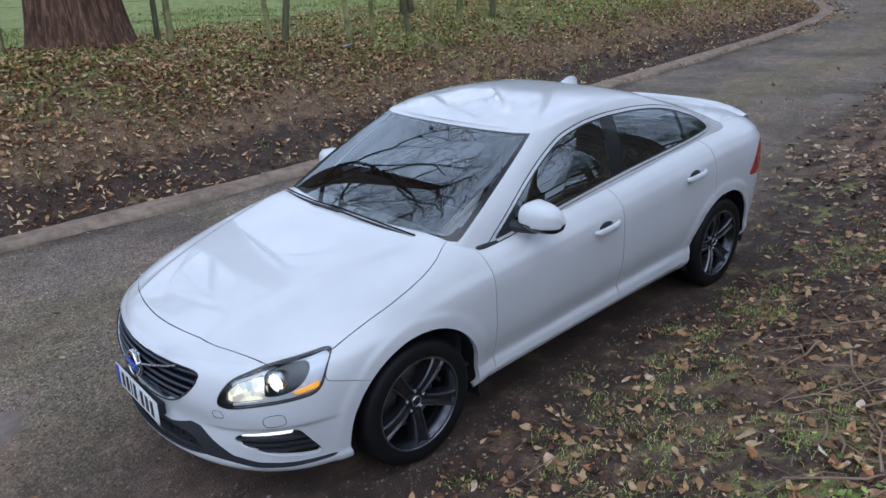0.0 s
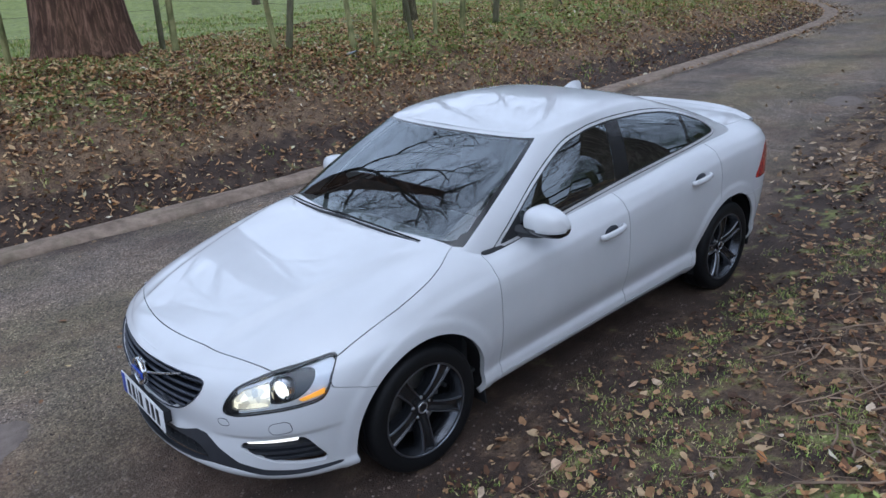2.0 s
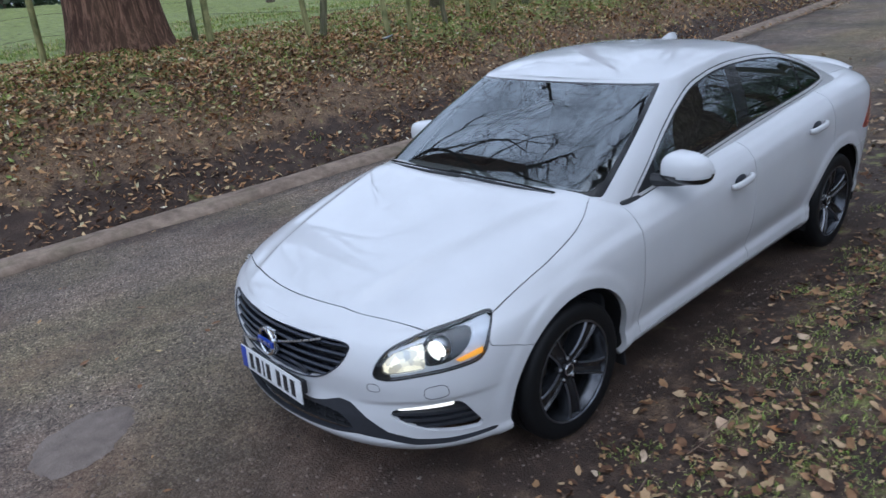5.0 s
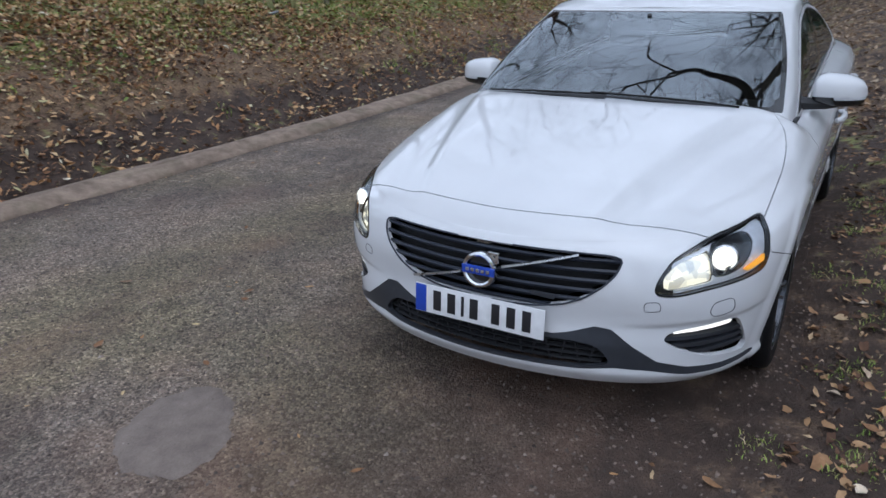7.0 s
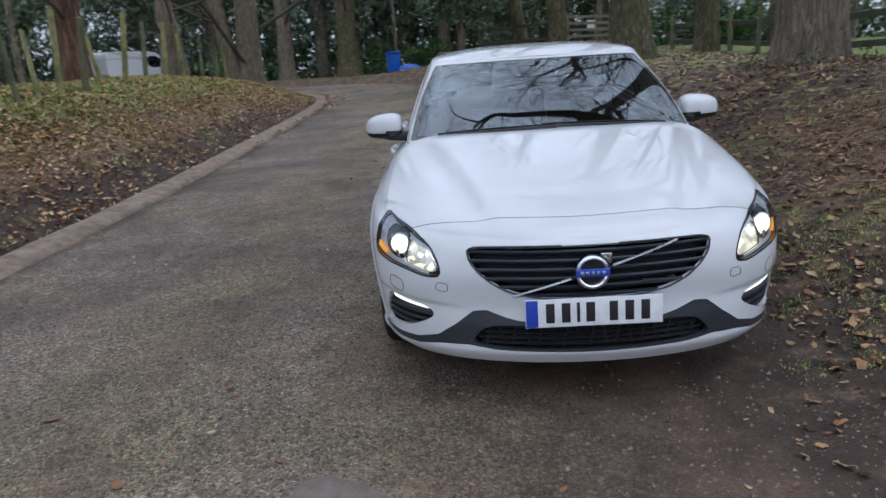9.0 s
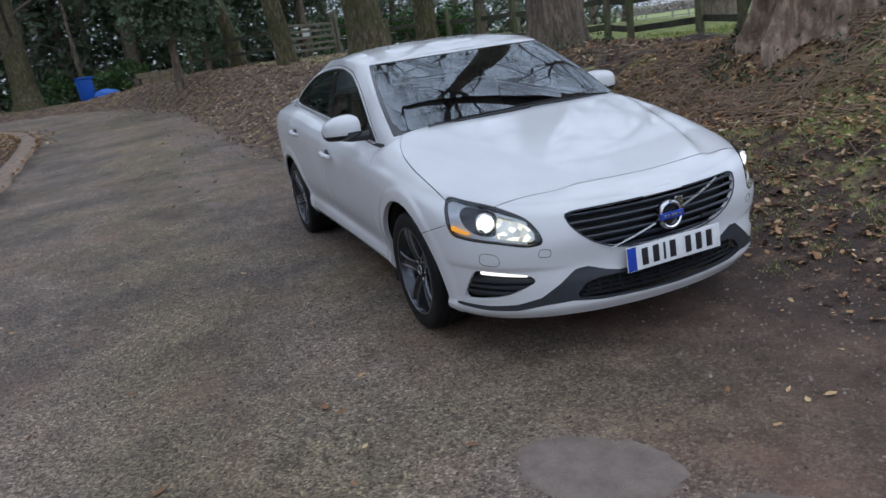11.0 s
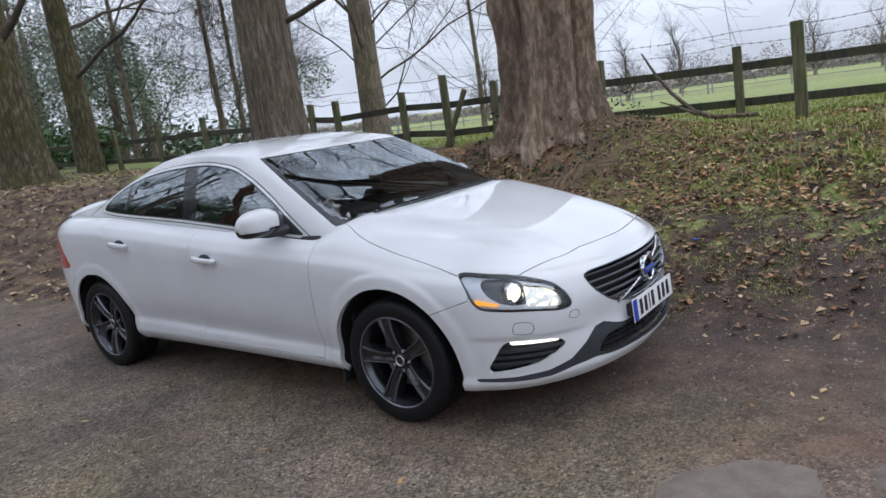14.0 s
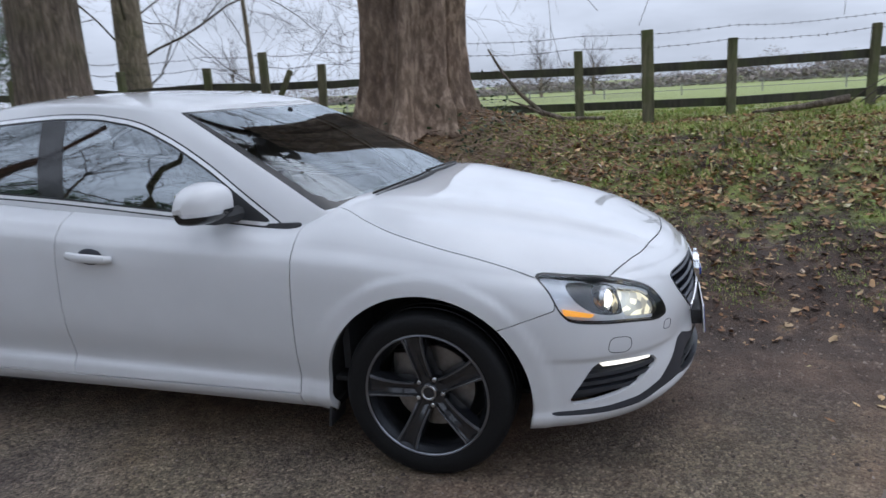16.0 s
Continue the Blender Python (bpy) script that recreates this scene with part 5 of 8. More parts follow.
wheel = make_wheel()
wheel.parent = car
for x, sgn, spin in ((AXLE, 1, 54), (AXLE, -1, 30), (-AXLE, 1, 100), (-AXLE, -1, 52)):
    base = Matrix.Translation((x, sgn * 0.79, HUB_Z)) @ (Matrix.Rotation(math.pi, 4, "Z") if sgn < 0 else Matrix.Identity(4))
    # angles run from the car's front on the offside, and from its rear on the nearside
    m = base @ Matrix.Rotation(radians(spin + 180), 4, "Y")
    if (x, sgn) == (AXLE, 1):
        wheel.matrix_basis = m
    else:
        copy_thing(wheel, m)

for x in (AXLE, -AXLE):
    for sgn in (1, -1):
        bm = bmesh.new()
        prev = None
        for k in range(25):
            a = math.pi * (k / 24) * 1.16 - 0.25
            c, s = math.cos(a), math.sin(a)
            ring = [bm.verts.new((x + r * c, sgn * y, HUB_Z + r * s)) for r, y in ((ARCH + .004, .885), (ARCH + .012, .80), (ARCH + .006, .56), (0.06, .555))]
            if prev:
                for i in range(3):
                    bm.faces.new((prev[i], prev[i + 1], ring[i + 1], ring[i]))
            prev = ring
        part("wheel_arch_liner", bm, M_GAP, car, "black wheel arch liner")
        bm = bmesh.new()
        box(bm, (0.10, 0.05, 0.16), pose(x - 0.12 if x > 0 else x + .12, sgn * .755, HUB_Z + .04), 0.02)
        part("brake_caliper", bm, M_DISC, car)
for sgn in (1, -1):
    bm = bmesh.new()
    box(bm, (0.012, 0.13, 0.10), pose(0.985, sgn * 0.815, 0.205, 0, 8, 0), 0.004)
    part("mud_flap", bm, M_PLASTIC, car, "small black mud flap")

# floor pan closes the car below
bm = bmesh.new()
box(bm, (4.1, 1.06, 0.02), pose(-.02, 0, 0.24), 0.004)
box(bm, (1.9, 1.68, 0.02), pose(0.0, 0, 0.245), 0.004)
box(bm, (0.5, 1.2, 0.02), pose(1.93, 0, 0.235), 0.004)
part("floor_pan", bm, M_GAP, car, "black underside")

# ---- cabin ----
bm = bmesh.new()
box(bm, (0.46, 1.38, 0.16), pose(0.83, 0, 0.89, 0, 6, 0), 0.05, 3)
box(bm, (0.30, 0.30, 0.30), pose(0.62, 0, 0.72, 0, -20, 0), 0.03)
dash = part("dashboard", bm, M_CABIN, car, "dark grey dashboard")
bm = bmesh.new()
box(bm, (0.20, 0.40, 0.09), pose(0.70, -0.37, 0.985, 0, 8, 0), 0.035, 3)
part("instrument_hood", bm, M_CABIN, dash)
bm = bmesh.new()
wheel_at = pose(0.50, -0.37, 0.93, 0, -66, 0)
lathe(bm, [(.185 + .015 * math.cos(a), .015 * math.sin(a)) for a in np.linspace(0, 2 * math.pi, 9)[:-1]], 36, "z", wheel_at, closed=True)
for ang in (0, 180, 270):
    box(bm, (0.13, 0.04, 0.02), wheel_at @ pose(0, 0, 0, 0, 0, ang) @ pose(0.12, 0, -.01), 0.006)
lathe(bm, [(0, .02), (.06, .015), (.07, -.02), (0, -.03)], 20, "z", wheel_at)
part("steering_wheel", bm, M_CABIN, car, "dark steering wheel")
for y in (-0.37, 0.37):
    bm = bmesh.new()
    box(bm, (0.52, 0.50, 0.16), pose(0.05, y, 0.56, 0, -8, 0), 0.06, 3)
    seat = part("front_seat", bm, M_SEAT, car, "charcoal leather front seat")
    bm = bmesh.new()
    box(bm, (0.14, 0.48, 0.60), pose(-0.29, y, 0.86, 0, -20, 0), 0.06, 3)
    part("backrest", bm, M_SEAT, seat)
    bm = bmesh.new()
    box(bm, (0.11, 0.27, 0.18), pose(-0.44, y, 1.21, 0, -16, 0), 0.05, 3)
    part("headrest", bm, M_SEAT, seat)
bm = bmesh.new()
box(bm, (0.5, 1.3, 0.16), pose(-0.80, 0, 0.58, 0, -6, 0), 0.06, 3)
box(bm, (0.16, 1.3, 0.58), pose(-1.10, 0, 0.87, 0, -24, 0), 0.06, 3)
part("rear_bench", bm, M_SEAT, car, "charcoal rear bench")
bm = bmesh.new()
box(bm, (0.55, 1.34, 0.03), pose(-1.45, 0, 1.04), 0.01)
part("parcel_shelf", bm, M_CABIN, car)
bm = bmesh.new()
box(bm, (2.9, 1.62, 0.02), pose(-0.25, 0, 0.33), 0.004)
box(bm, (0.03, 1.6, 0.5), pose(1.04, 0, 0.62), 0.004)
box(bm, (0.03, 1.6, 0.7), pose(-1.62, 0, 0.70), 0.004)
part("cabin_floor", bm, M_CABIN, car)
for sgn in (1, -1):
    bm = bmesh.new()
    box(bm, (2.3, 0.05, 0.62), pose(-0.25, sgn * 0.80, 0.64, sgn * 3, 0, 0), 0.015)
    part("door_lining", bm, M_CABIN, car)
bm = bmesh.new()
box(bm, (0.035, 0.22, 0.065), pose(0.42, 0, 1.315, 0, -12, 0), 0.015, 3)
tube(bm, [(0.44, 0, 1.33), (0.47, 0, 1.37)], 0.012, 8)
part("rear_view_mirror", bm, M_PLASTIC, car, "black rear-view mirror")
bm = bmesh.new()
prev = None
for i in range(11):
    y = -0.6 + 1.2 * i / 10
    ring = [bm.verts.new((x, y, float(roof_z(x)) - 0.035 - 0.06 * (abs(y) / 0.6) ** 3)) for x in np.linspace(0.3, -0.92, 10)]
    if prev:
        for k in range(9):
            bm.faces.new((prev[k], prev[k + 1], ring[k + 1], ring[k]))
    prev = ring
part("headlining", bm, plain("grey_headlining", (0.3, 0.29, 0.28), 0.9), car)

# ---------- trees ----------
def bark_material(name, dark, pale, moss=0.0, scale=6.0, stretch=(1, 1, 0.12), depth=0.03, twist=0.9):
    m, n, l, p = nodes_of(name)
    f = noise_tex(n, l, scale * 1.9, 8, 0.66, stretch=stretch, dist=twist)
    g = noise_tex(n, l, scale * 6, 4, 0.6, stretch=(1, 1, 0.35))
    b = noise_tex(n, l, 1.1, 3)
    c = ramp(n, l, f, ((0.36, tuple(v * 0.7 for v in dark)), (0.47, dark), (0.64, pale)))
    c = mix_col(n, l, math_n(n, l, "MULTIPLY", g, 0.45), c, tuple(v * 0.5 for v in dark))
    c = mix_col(n, l, 1.0, c, ramp(n, l, b, ((0.3, (0.75, 0.75, 0.75)), (0.7, (1.15, 1.12, 1.08)))), "MULTIPLY")
    if moss:
        k = math_n(n, l, "MULTIPLY", math_n(n, l, "SUBTRACT", noise_tex(n, l, 2.3, 4), 0.42), 4.0, True)
        c = mix_col(n, l, math_n(n, l, "MULTIPLY", k, moss), c, (0.075, 0.085, 0.028))
    l.new(c, p.inputs["Base Color"])
    p.inputs["Roughness"].default_value = 0.92
    p.inputs["Specular IOR Level"].default_value = 0.2
    bump(n, l, p, math_n(n, l, "ADD", f, math_n(n, l, "MULTIPLY", g, 0.4)), 1.0, depth * 1.7)
    return m


M_BARK = bark_material("grey_brown_bark", (0.20, 0.163, 0.132), (0.46, 0.378, 0.308), 0.35, 11.0, (1, 1, 0.16), 0.03)
M_FOLDBARK = bark_material("smooth_folded_bark", (0.25, 0.183, 0.140), (0.55, 0.42, 0.325), 0.08, 7.5, (1, 1, 0.42), 0.024, 0.15)
M_REDBARK = bark_material("red_brown_fibrous_bark", (0.125, 0.072, 0.052), (0.37, 0.215, 0.150), 0.1, 9.0, (1, 1, 0.12))
M_MOSSBARK = bark_material("mossy_bark", (0.110, 0.094, 0.062), (0.33, 0.285, 0.185), 0.75, 10.0, (1, 1, 0.25), 0.03, 0.4)
M_TWIG = plain("dark_twigs", (0.075, 0.060, 0.050), 0.9, var=0.3, scale=3)


class Sticks:
    """Many tapered sticks, gathered as one mesh."""

    def __init__(self):
        self.v, self.f, self.n = [], [], 0

    def add(self, pts, radii, sides):
        pts = np.asarray(pts, float)
        d = np.gradient(pts, axis=0)
        d /= np.linalg.norm(d, axis=1)[:, None] + 1e-9
        ref = np.array([0.31, 0.17, 0.93]) if abs(d[0][2]) < 0.9 else np.array([1.0, 0.2, 0.1])
        u = np.cross(d, ref)
        u /= np.linalg.norm(u, axis=1)[:, None] + 1e-9
        w = np.cross(d, u)
        a = np.linspace(0, 2 * np.pi, sides, endpoint=False)
        ring = pts[:, None] + np.asarray(radii)[:, None, None] * (np.cos(a)[None, :, None] * u[:, None] + np.sin(a)[None, :, None] * w[:, None])
        k = len(pts)
        i, j = np.meshgrid(np.arange(k - 1), np.arange(sides), indexing="ij")
        j2 = (j + 1) % sides
        f = np.stack([i * sides + j, i * sides + j2, (i + 1) * sides + j2, (i + 1) * sides + j], -1).reshape(-1, 4) + self.n
        self.v.append(ring.reshape(-1, 3))
        self.f.append(f)
        self.n += k * sides

    def make(self, name, mat, parent=None, label=""):
        return mesh_ob(name, np.concatenate(self.v), np.concatenate(self.f).tolist(), mat, parent, label)


def branch(st, rng, start, way, length, radius, level, most, droop=0.0, min_r=0.004):
    steps = 9 if level < 1 else (6 if level < 2 else (4 if level < 3 else 2))
    if level >= most:
        steps = 1
    pts, way = [np.array(start, float)], np.array(way, float)
    for k in range(steps):
        way = way + rng.normal(0, 0.20 if level else 0.15, 3) + np.array([0, 0, (0.10 if level < 2 else 0.02) - droop * (k / steps)])
        way /= np.linalg.norm(way)
        pts.append(pts[-1] + way * length / steps)
    tip = 0.35 if level < most else 0.25
    radii = [max(radius * (1 - (1 - tip) * k / steps), min_r) for k in range(steps + 1)]
    st.add(pts, radii, (12 if radius > 0.15 else 7, 5, 4, 3, 3, 3)[min(level, 5)])
    if level >= most:
        return
    kids = ((6, 5, 4, 3, 3) if most > 4 else (5, 4, 4, 3, 3))[min(level, 4)]
    for k in range(kids + int(rng.integers(0, 2))):
        t = rng.uniform(0.25, 1.0) if k else 1.0
        i = min(int(t * steps), steps - 1)
        p = pts[i] + (pts[i + 1] - pts[i]) * (t * steps - i if t < 1 else 1)
        side = rng.normal(0, 1, 3)
        side -= side @ way * way
        side /= np.linalg.norm(side)
        spread = rng.uniform(0.45, 0.95) if k else 0.25
        w = way * math.cos(spread) + side * math.sin(spread)
        branch(st, rng, p, w, length * rng.uniform(0.48, 0.72) * (0.62 if level + 1 >= most else 1.0), max(radii[i] * rng.uniform(0.45, 0.65), min_r), level + 1, most, droop, min_r)


def trunk_mesh(base, height, r0, r1, lean, rng, flare=0.5, ridges=7, depth=0.07, bends=0.12, sides=56, rings=60, grooves=0, knobs=0):
    """A trunk with root flare, ridges and hollows. Returns points, faces, and the line of its middle."""
    ph = rng.uniform(0, 6.28, 8)
    mid, V = [], []
    lumps = [(rng.uniform(0, 6.28), rng.uniform(0.1, height), rng.uniform(0.05, 0.16), rng.uniform(0.12, 0.34), rng.uniform(0.10, 0.34)) for _ in range(knobs)]
    ang = np.linspace(0, 2 * np.pi, sides, endpoint=False)
    for i in range(rings + 1):
        t = max((i / rings) * 1.06 - 0.06, 0.0) ** 1.25
        z = t * height
        c = np.array([base[0] + lean[0] * z + bends * math.sin(t * 3.1 + ph[0]) * t, base[1] + lean[1] * z + bends * math.sin(t * 2.7 + ph[1]) * t, base[2] + (z if i > 0 else -0.7)])
        r = r0 + (r1 - r0) * t + r0 * flare * math.exp(-z / (0.42 * max(r0, 0.3) / 0.55))
        foot = math.exp(-z / (0.9 * r0 / 0.5))
        k = ang + 0.25 * math.sin(t * 4 + ph[2])
        rel = (np.cos(ridges * k + ph[3]) * depth * ((0.75 if grooves else 0.35) + (0.6 if grooves else 1.2) * foot) + np.cos((ridges * 2 + 1) * k + ph[4] + t * 5) * depth * 0.45
               + np.cos(3 * k + ph[5] + t * 2) * depth * 0.8 + np.cos(19 * k + ph[6] + 3 * t) * depth * 0.15)
        for g in range(grooves):
            d = (k - ph[7] - 6.283 * g / max(grooves, 1) - 0.35 * math.sin(g * 2.3) + math.pi) % (2 * math.pi) - math.pi
            rel = rel - depth * 2.7 * np.exp(-(d / (0.10 + 0.05 * math.sin(g * 1.7))) ** 2) * (0.5 + 0.5 * foot) * (0.75 + 0.25 * math.sin(z * 2.1 + g * 1.9))
        for la, lz, amp, wa, wz in lumps:
            d = (ang - la + math.pi) % (2 * math.pi) - math.pi
            rel = rel + amp * np.exp(-(d / wa) ** 2 - ((z - lz) / wz) ** 2)
        if knobs:
            rel = rel + 0.010 * np.sin(31 * ang + 9 * z + ph[1]) * np.sin(5 * z + 3 * ang + ph[2]) + 0.008 * np.sin(17 * z + 6 * np.sin(2 * ang))
        rr = r * (1 + rel)
        V.append(np.stack([c[0] + rr * np.cos(ang), c[1] + rr * np.sin(ang), np.full(sides, c[2])], 1))
        mid.append(c)
    F = []
    for i in range(rings):
        for j in range(sides):
            j2 = (j + 1) % sides
            F.append((i * sides + j, i * sides + j2, (i + 1) * sides + j2, (i + 1) * sides + j))
    return np.concatenate(V), F, np.array(mid)


def bare_tree(x, y, height, r0, label, seed, r1=None, lean=(0, 0), bark=None, flare=0.5, depth=0.06, limbs=9, levels=4, first=0.35, reach=0.5, forks=None, name="tree", limb_r=0.21, droop=0.05, detail=1.0, ridges=7, grooves=0, bole=0.72, knobs=0):
    rng = np.random.default_rng(seed)
    if levels == 3 and detail == 1.0:
        detail = 0.6
    z = float(land(x, y)) - 0.12
    t = thing(name, label, "tree", (x, y, z))
    bark = bark or M_BARK
    r1 = r1 or r0 * 0.45
    V, F, mid = trunk_mesh((0, 0, 0), height * bole, r0, r1, lean, rng, flare, ridges, depth, bends=0.10 * height / 12, sides=int(56 * detail), rings=int(60 * detail), grooves=grooves, knobs=knobs)
    mesh_ob("trunk", V, F, bark, t, "ridged bare trunk")
    st = Sticks()
    n = len(mid)
    for k in range(limbs):
        u = first + (1 - first) * (k + rng.uniform(0, 0.6)) / limbs
        u = min(u, 1.0)
        i = int(u * (n - 1))
        a = 2.4 * k + rng.uniform(-0.5, 0.5)
        up = rng.uniform(0.25, 0.75) + 0.5 * (u - first)
        w = np.array([math.cos(a), math.sin(a), up])
        w /= np.linalg.norm(w)
        r_here = r0 + (r1 - r0) * u
        branch(st, rng, mid[i], w, height * reach * rng.uniform(0.7, 1.0) * (1.15 - 0.5 * u), r_here * limb_r, 0, levels, droop)
    if forks:
        for turn, out, length, thick in forks:
            w = np.array([math.cos(radians(turn)) * out, math.sin(radians(turn)) * out, 1.0])
            branch(st, rng, mid[-1] - w * r1, w / np.linalg.norm(w), length, thick, 0, levels, 0.0)
    else:
        for k in range(3):
            a = 2.1 * k + seed
            w = np.array([math.cos(a) * 0.35, math.sin(a) * 0.35, 1.0])
            branch(st, rng, mid[-1], w / np.linalg.norm(w), height * 0.4, r1 * 0.7, 0, levels, 0.0)
    st.make("crown", M_TWIG, t, "bare winter branches and twigs")
    return t


# the great gnarled tree on the nearside bank, and its neighbours
bare_tree(-0.36, 4.16, 15, 0.46, "huge gnarled old tree with a fluted grey-brown trunk on the bank", 11, r1=0.51, lean=(0.01, -0.01), flare=0.52, depth=0.13, limbs=0, detail=2.8, ridges=8, grooves=8, bark=M_FOLDBARK, bole=0.29, knobs=30, forks=((250, 0.95, 9.5, 0.26), (212, 1.15, 10, 0.24), (292, 0.9, 8.5, 0.22), (170, 0.7, 8, 0.22), (100, 0.5, 8, 0.26), (20, 0.6, 8, 0.22)))
bare_tree(-5.05, 4.15, 16, 0.42, "tall straight tree with furrowed bark beside the rail fence", 12, r1=0.30, lean=(0.0, 0.0), flare=0.3, depth=0.035, droop=0.20, limbs=11, first=0.26, reach=0.42, limb_r=0.13, detail=1.6, ridges=11)
bare_tree(-11.6, 13.7, 17, 0.42, "straight bare tree behind the rail fence", 13, limbs=18, first=0.24, reach=0.42, flare=0.3, depth=0.03, droop=0.24, limb_r=0.11)
bare_tree(-14.0, 16.5, 12, 0.20, "slim forked bare tree in the field", 14, limbs=9, first=0.2, reach=0.55, flare=0.3, levels=3)
bare_tree(-11.9, 3.35, 16, 0.44, "thick old tree with a swollen foot beside the track", 15, lean=(-0.03, -0.03), flare=0.45, depth=0.06, limbs=9, first=0.35, bark=M_MOSSBARK, levels=3, detail=1.2)
bare_tree(-14.0, 5.7, 15, 0.30, "mossy tree trunk by the fence", 16, flare=0.3, depth=0.04, bark=M_MOSSBARK, limbs=8, levels=3)
bare_tree(-17.4, 2.5, 14, 0.30, "leaning mossy tree near the gate", 17, lean=(0.02, -0.12), flare=0.3, bark=M_MOSSBARK, limbs=8, levels=3)
bare_tree(-22.2, 1.8, 13, 0.26, "leaning bare tree beside the gateway", 18, lean=(0.02, -0.16), flare=0.3, bark=M_MOSSBARK, limbs=7, levels=3)
bare_tree(-32.65, -6.3, 16, 0.55, "stout tree trunk on the far verge", 19, flare=0.4, limbs=8, bark=M_MOSSBARK, levels=3)
bare_tree(-34.6, -4.0, 6.5, 0.13, "small pale bare tree with a spreading crown", 20, limbs=9, first=0.2, reach=0.7, bark=M_BARK, levels=3)
# offside bank
bare_tree(0.0, -8.0, 17, 0.60, "massive red-brown tree trunk standing on the bank's top", 21, r1=0.24, flare=0.28, depth=0.035, bark=M_REDBARK, limbs=13, first=0.20, reach=0.6, detail=1.6, ridges=9, limb_r=0.20)
bare_tree(-11.64, -9.31, 14, 0.30, "dark red-brown tree behind the wire fence", 22, bark=M_REDBARK, flare=0.35, limbs=9, first=0.25, levels=3)
bare_tree(-16.24, -9.03, 12, 0.24, "pale smooth tree with a low fork", 23, lean=(0.0, 0.05), flare=0.2, limbs=7, first=0.22, bark=M_BARK, levels=3)
bare_tree(-16.4, -8.63, 11, 0.18, "pale leaning stem beside a forked tree", 24, lean=(0.0, -0.10), flare=0.2, limbs=6, first=0.3, levels=3)
bare_tree(-21.9, -8.3, 14, 0.46, "broad forked tree at the bend", 25, lean=(0, 0.03), flare=0.4, limbs=9, first=0.2, bark=M_BARK, levels=3)
bare_tree(-21.7, -8.75, 13, 0.30, "slanting stem of the tree at the bend", 26, lean=(0, -0.16), flare=0.3, limbs=7, levels=3)
bare_tree(-6.28, -8.4, 11, 0.13, "slim mossy tree behind the wire fence", 28, lean=(0.02, -0.05), flare=0.3, limbs=8, first=0.25, bark=M_MOSSBARK, levels=3)
bare_tree(-33.0, -9.6, 15, 0.40, "tall trunk beyond the bend", 27, limbs=7, levels=3)
# unseen trees, added so their crowns over the lane mirror in the car
bare_tree(8.6, 5.0, 16, 0.50, "unseen tall bare tree ahead of the car, added for reflections", 31, limbs=7, first=0.25, reach=0.55, limb_r=0.17)
bare_tree(9.5, -7.6, 16, 0.52, "unseen tall bare tree across the lane, added for reflections", 32, limbs=7, first=0.25, reach=0.55, limb_r=0.17)
bare_tree(3.6, -10.8, 15, 0.42, "unseen bare tree beyond the wire fence, added for reflections", 33, limbs=9, first=0.25, reach=0.5, limb_r=0.17)

# ---------- fences, gate, bin, van ----------
def wood_material(name, a, b, moss):
    m, n, l, p = nodes_of(name)
    f = noise_tex(n, l, 4.0, 5, 0.6, stretch=(6, 6, 0.8))
    g = noise_tex(n, l, 40.0, 4, 0.6)
    c = ramp(n, l, f, ((0.3, a), (0.7, b)))
    k = math_n(n, l, "MULTIPLY", math_n(n, l, "SUBTRACT", noise_tex(n, l, 3.5, 5), 0.45), 5.0, True)
    c = mix_col(n, l, math_n(n, l, "MULTIPLY", k, moss), c, (0.085, 0.105, 0.035))
    l.new(c, p.inputs["Base Color"])
    p.inputs["Roughness"].default_value = 0.9
    bump(n, l, p, math_n(n, l, "ADD", f, g), 0.5, 0.008)
    return m


M_POST = wood_material("weathered_green_timber", (0.070, 0.066, 0.040), (0.19, 0.18, 0.105), 0.75)
M_RAIL = wood_material("dark_damp_timber", (0.032, 0.030, 0.023), (0.080, 0.076, 0.056), 0.45)
M_PALE = wood_material("pale_grey_timber", (0.13, 0.115, 0.085), (0.24, 0.215, 0.165), 0.35)
M_WIRE = plain("rusty_wire", (0.09, 0.075, 0.065), 0.6, metal=0.7)


def ground_z(x, y):
    return float(land(x, y))


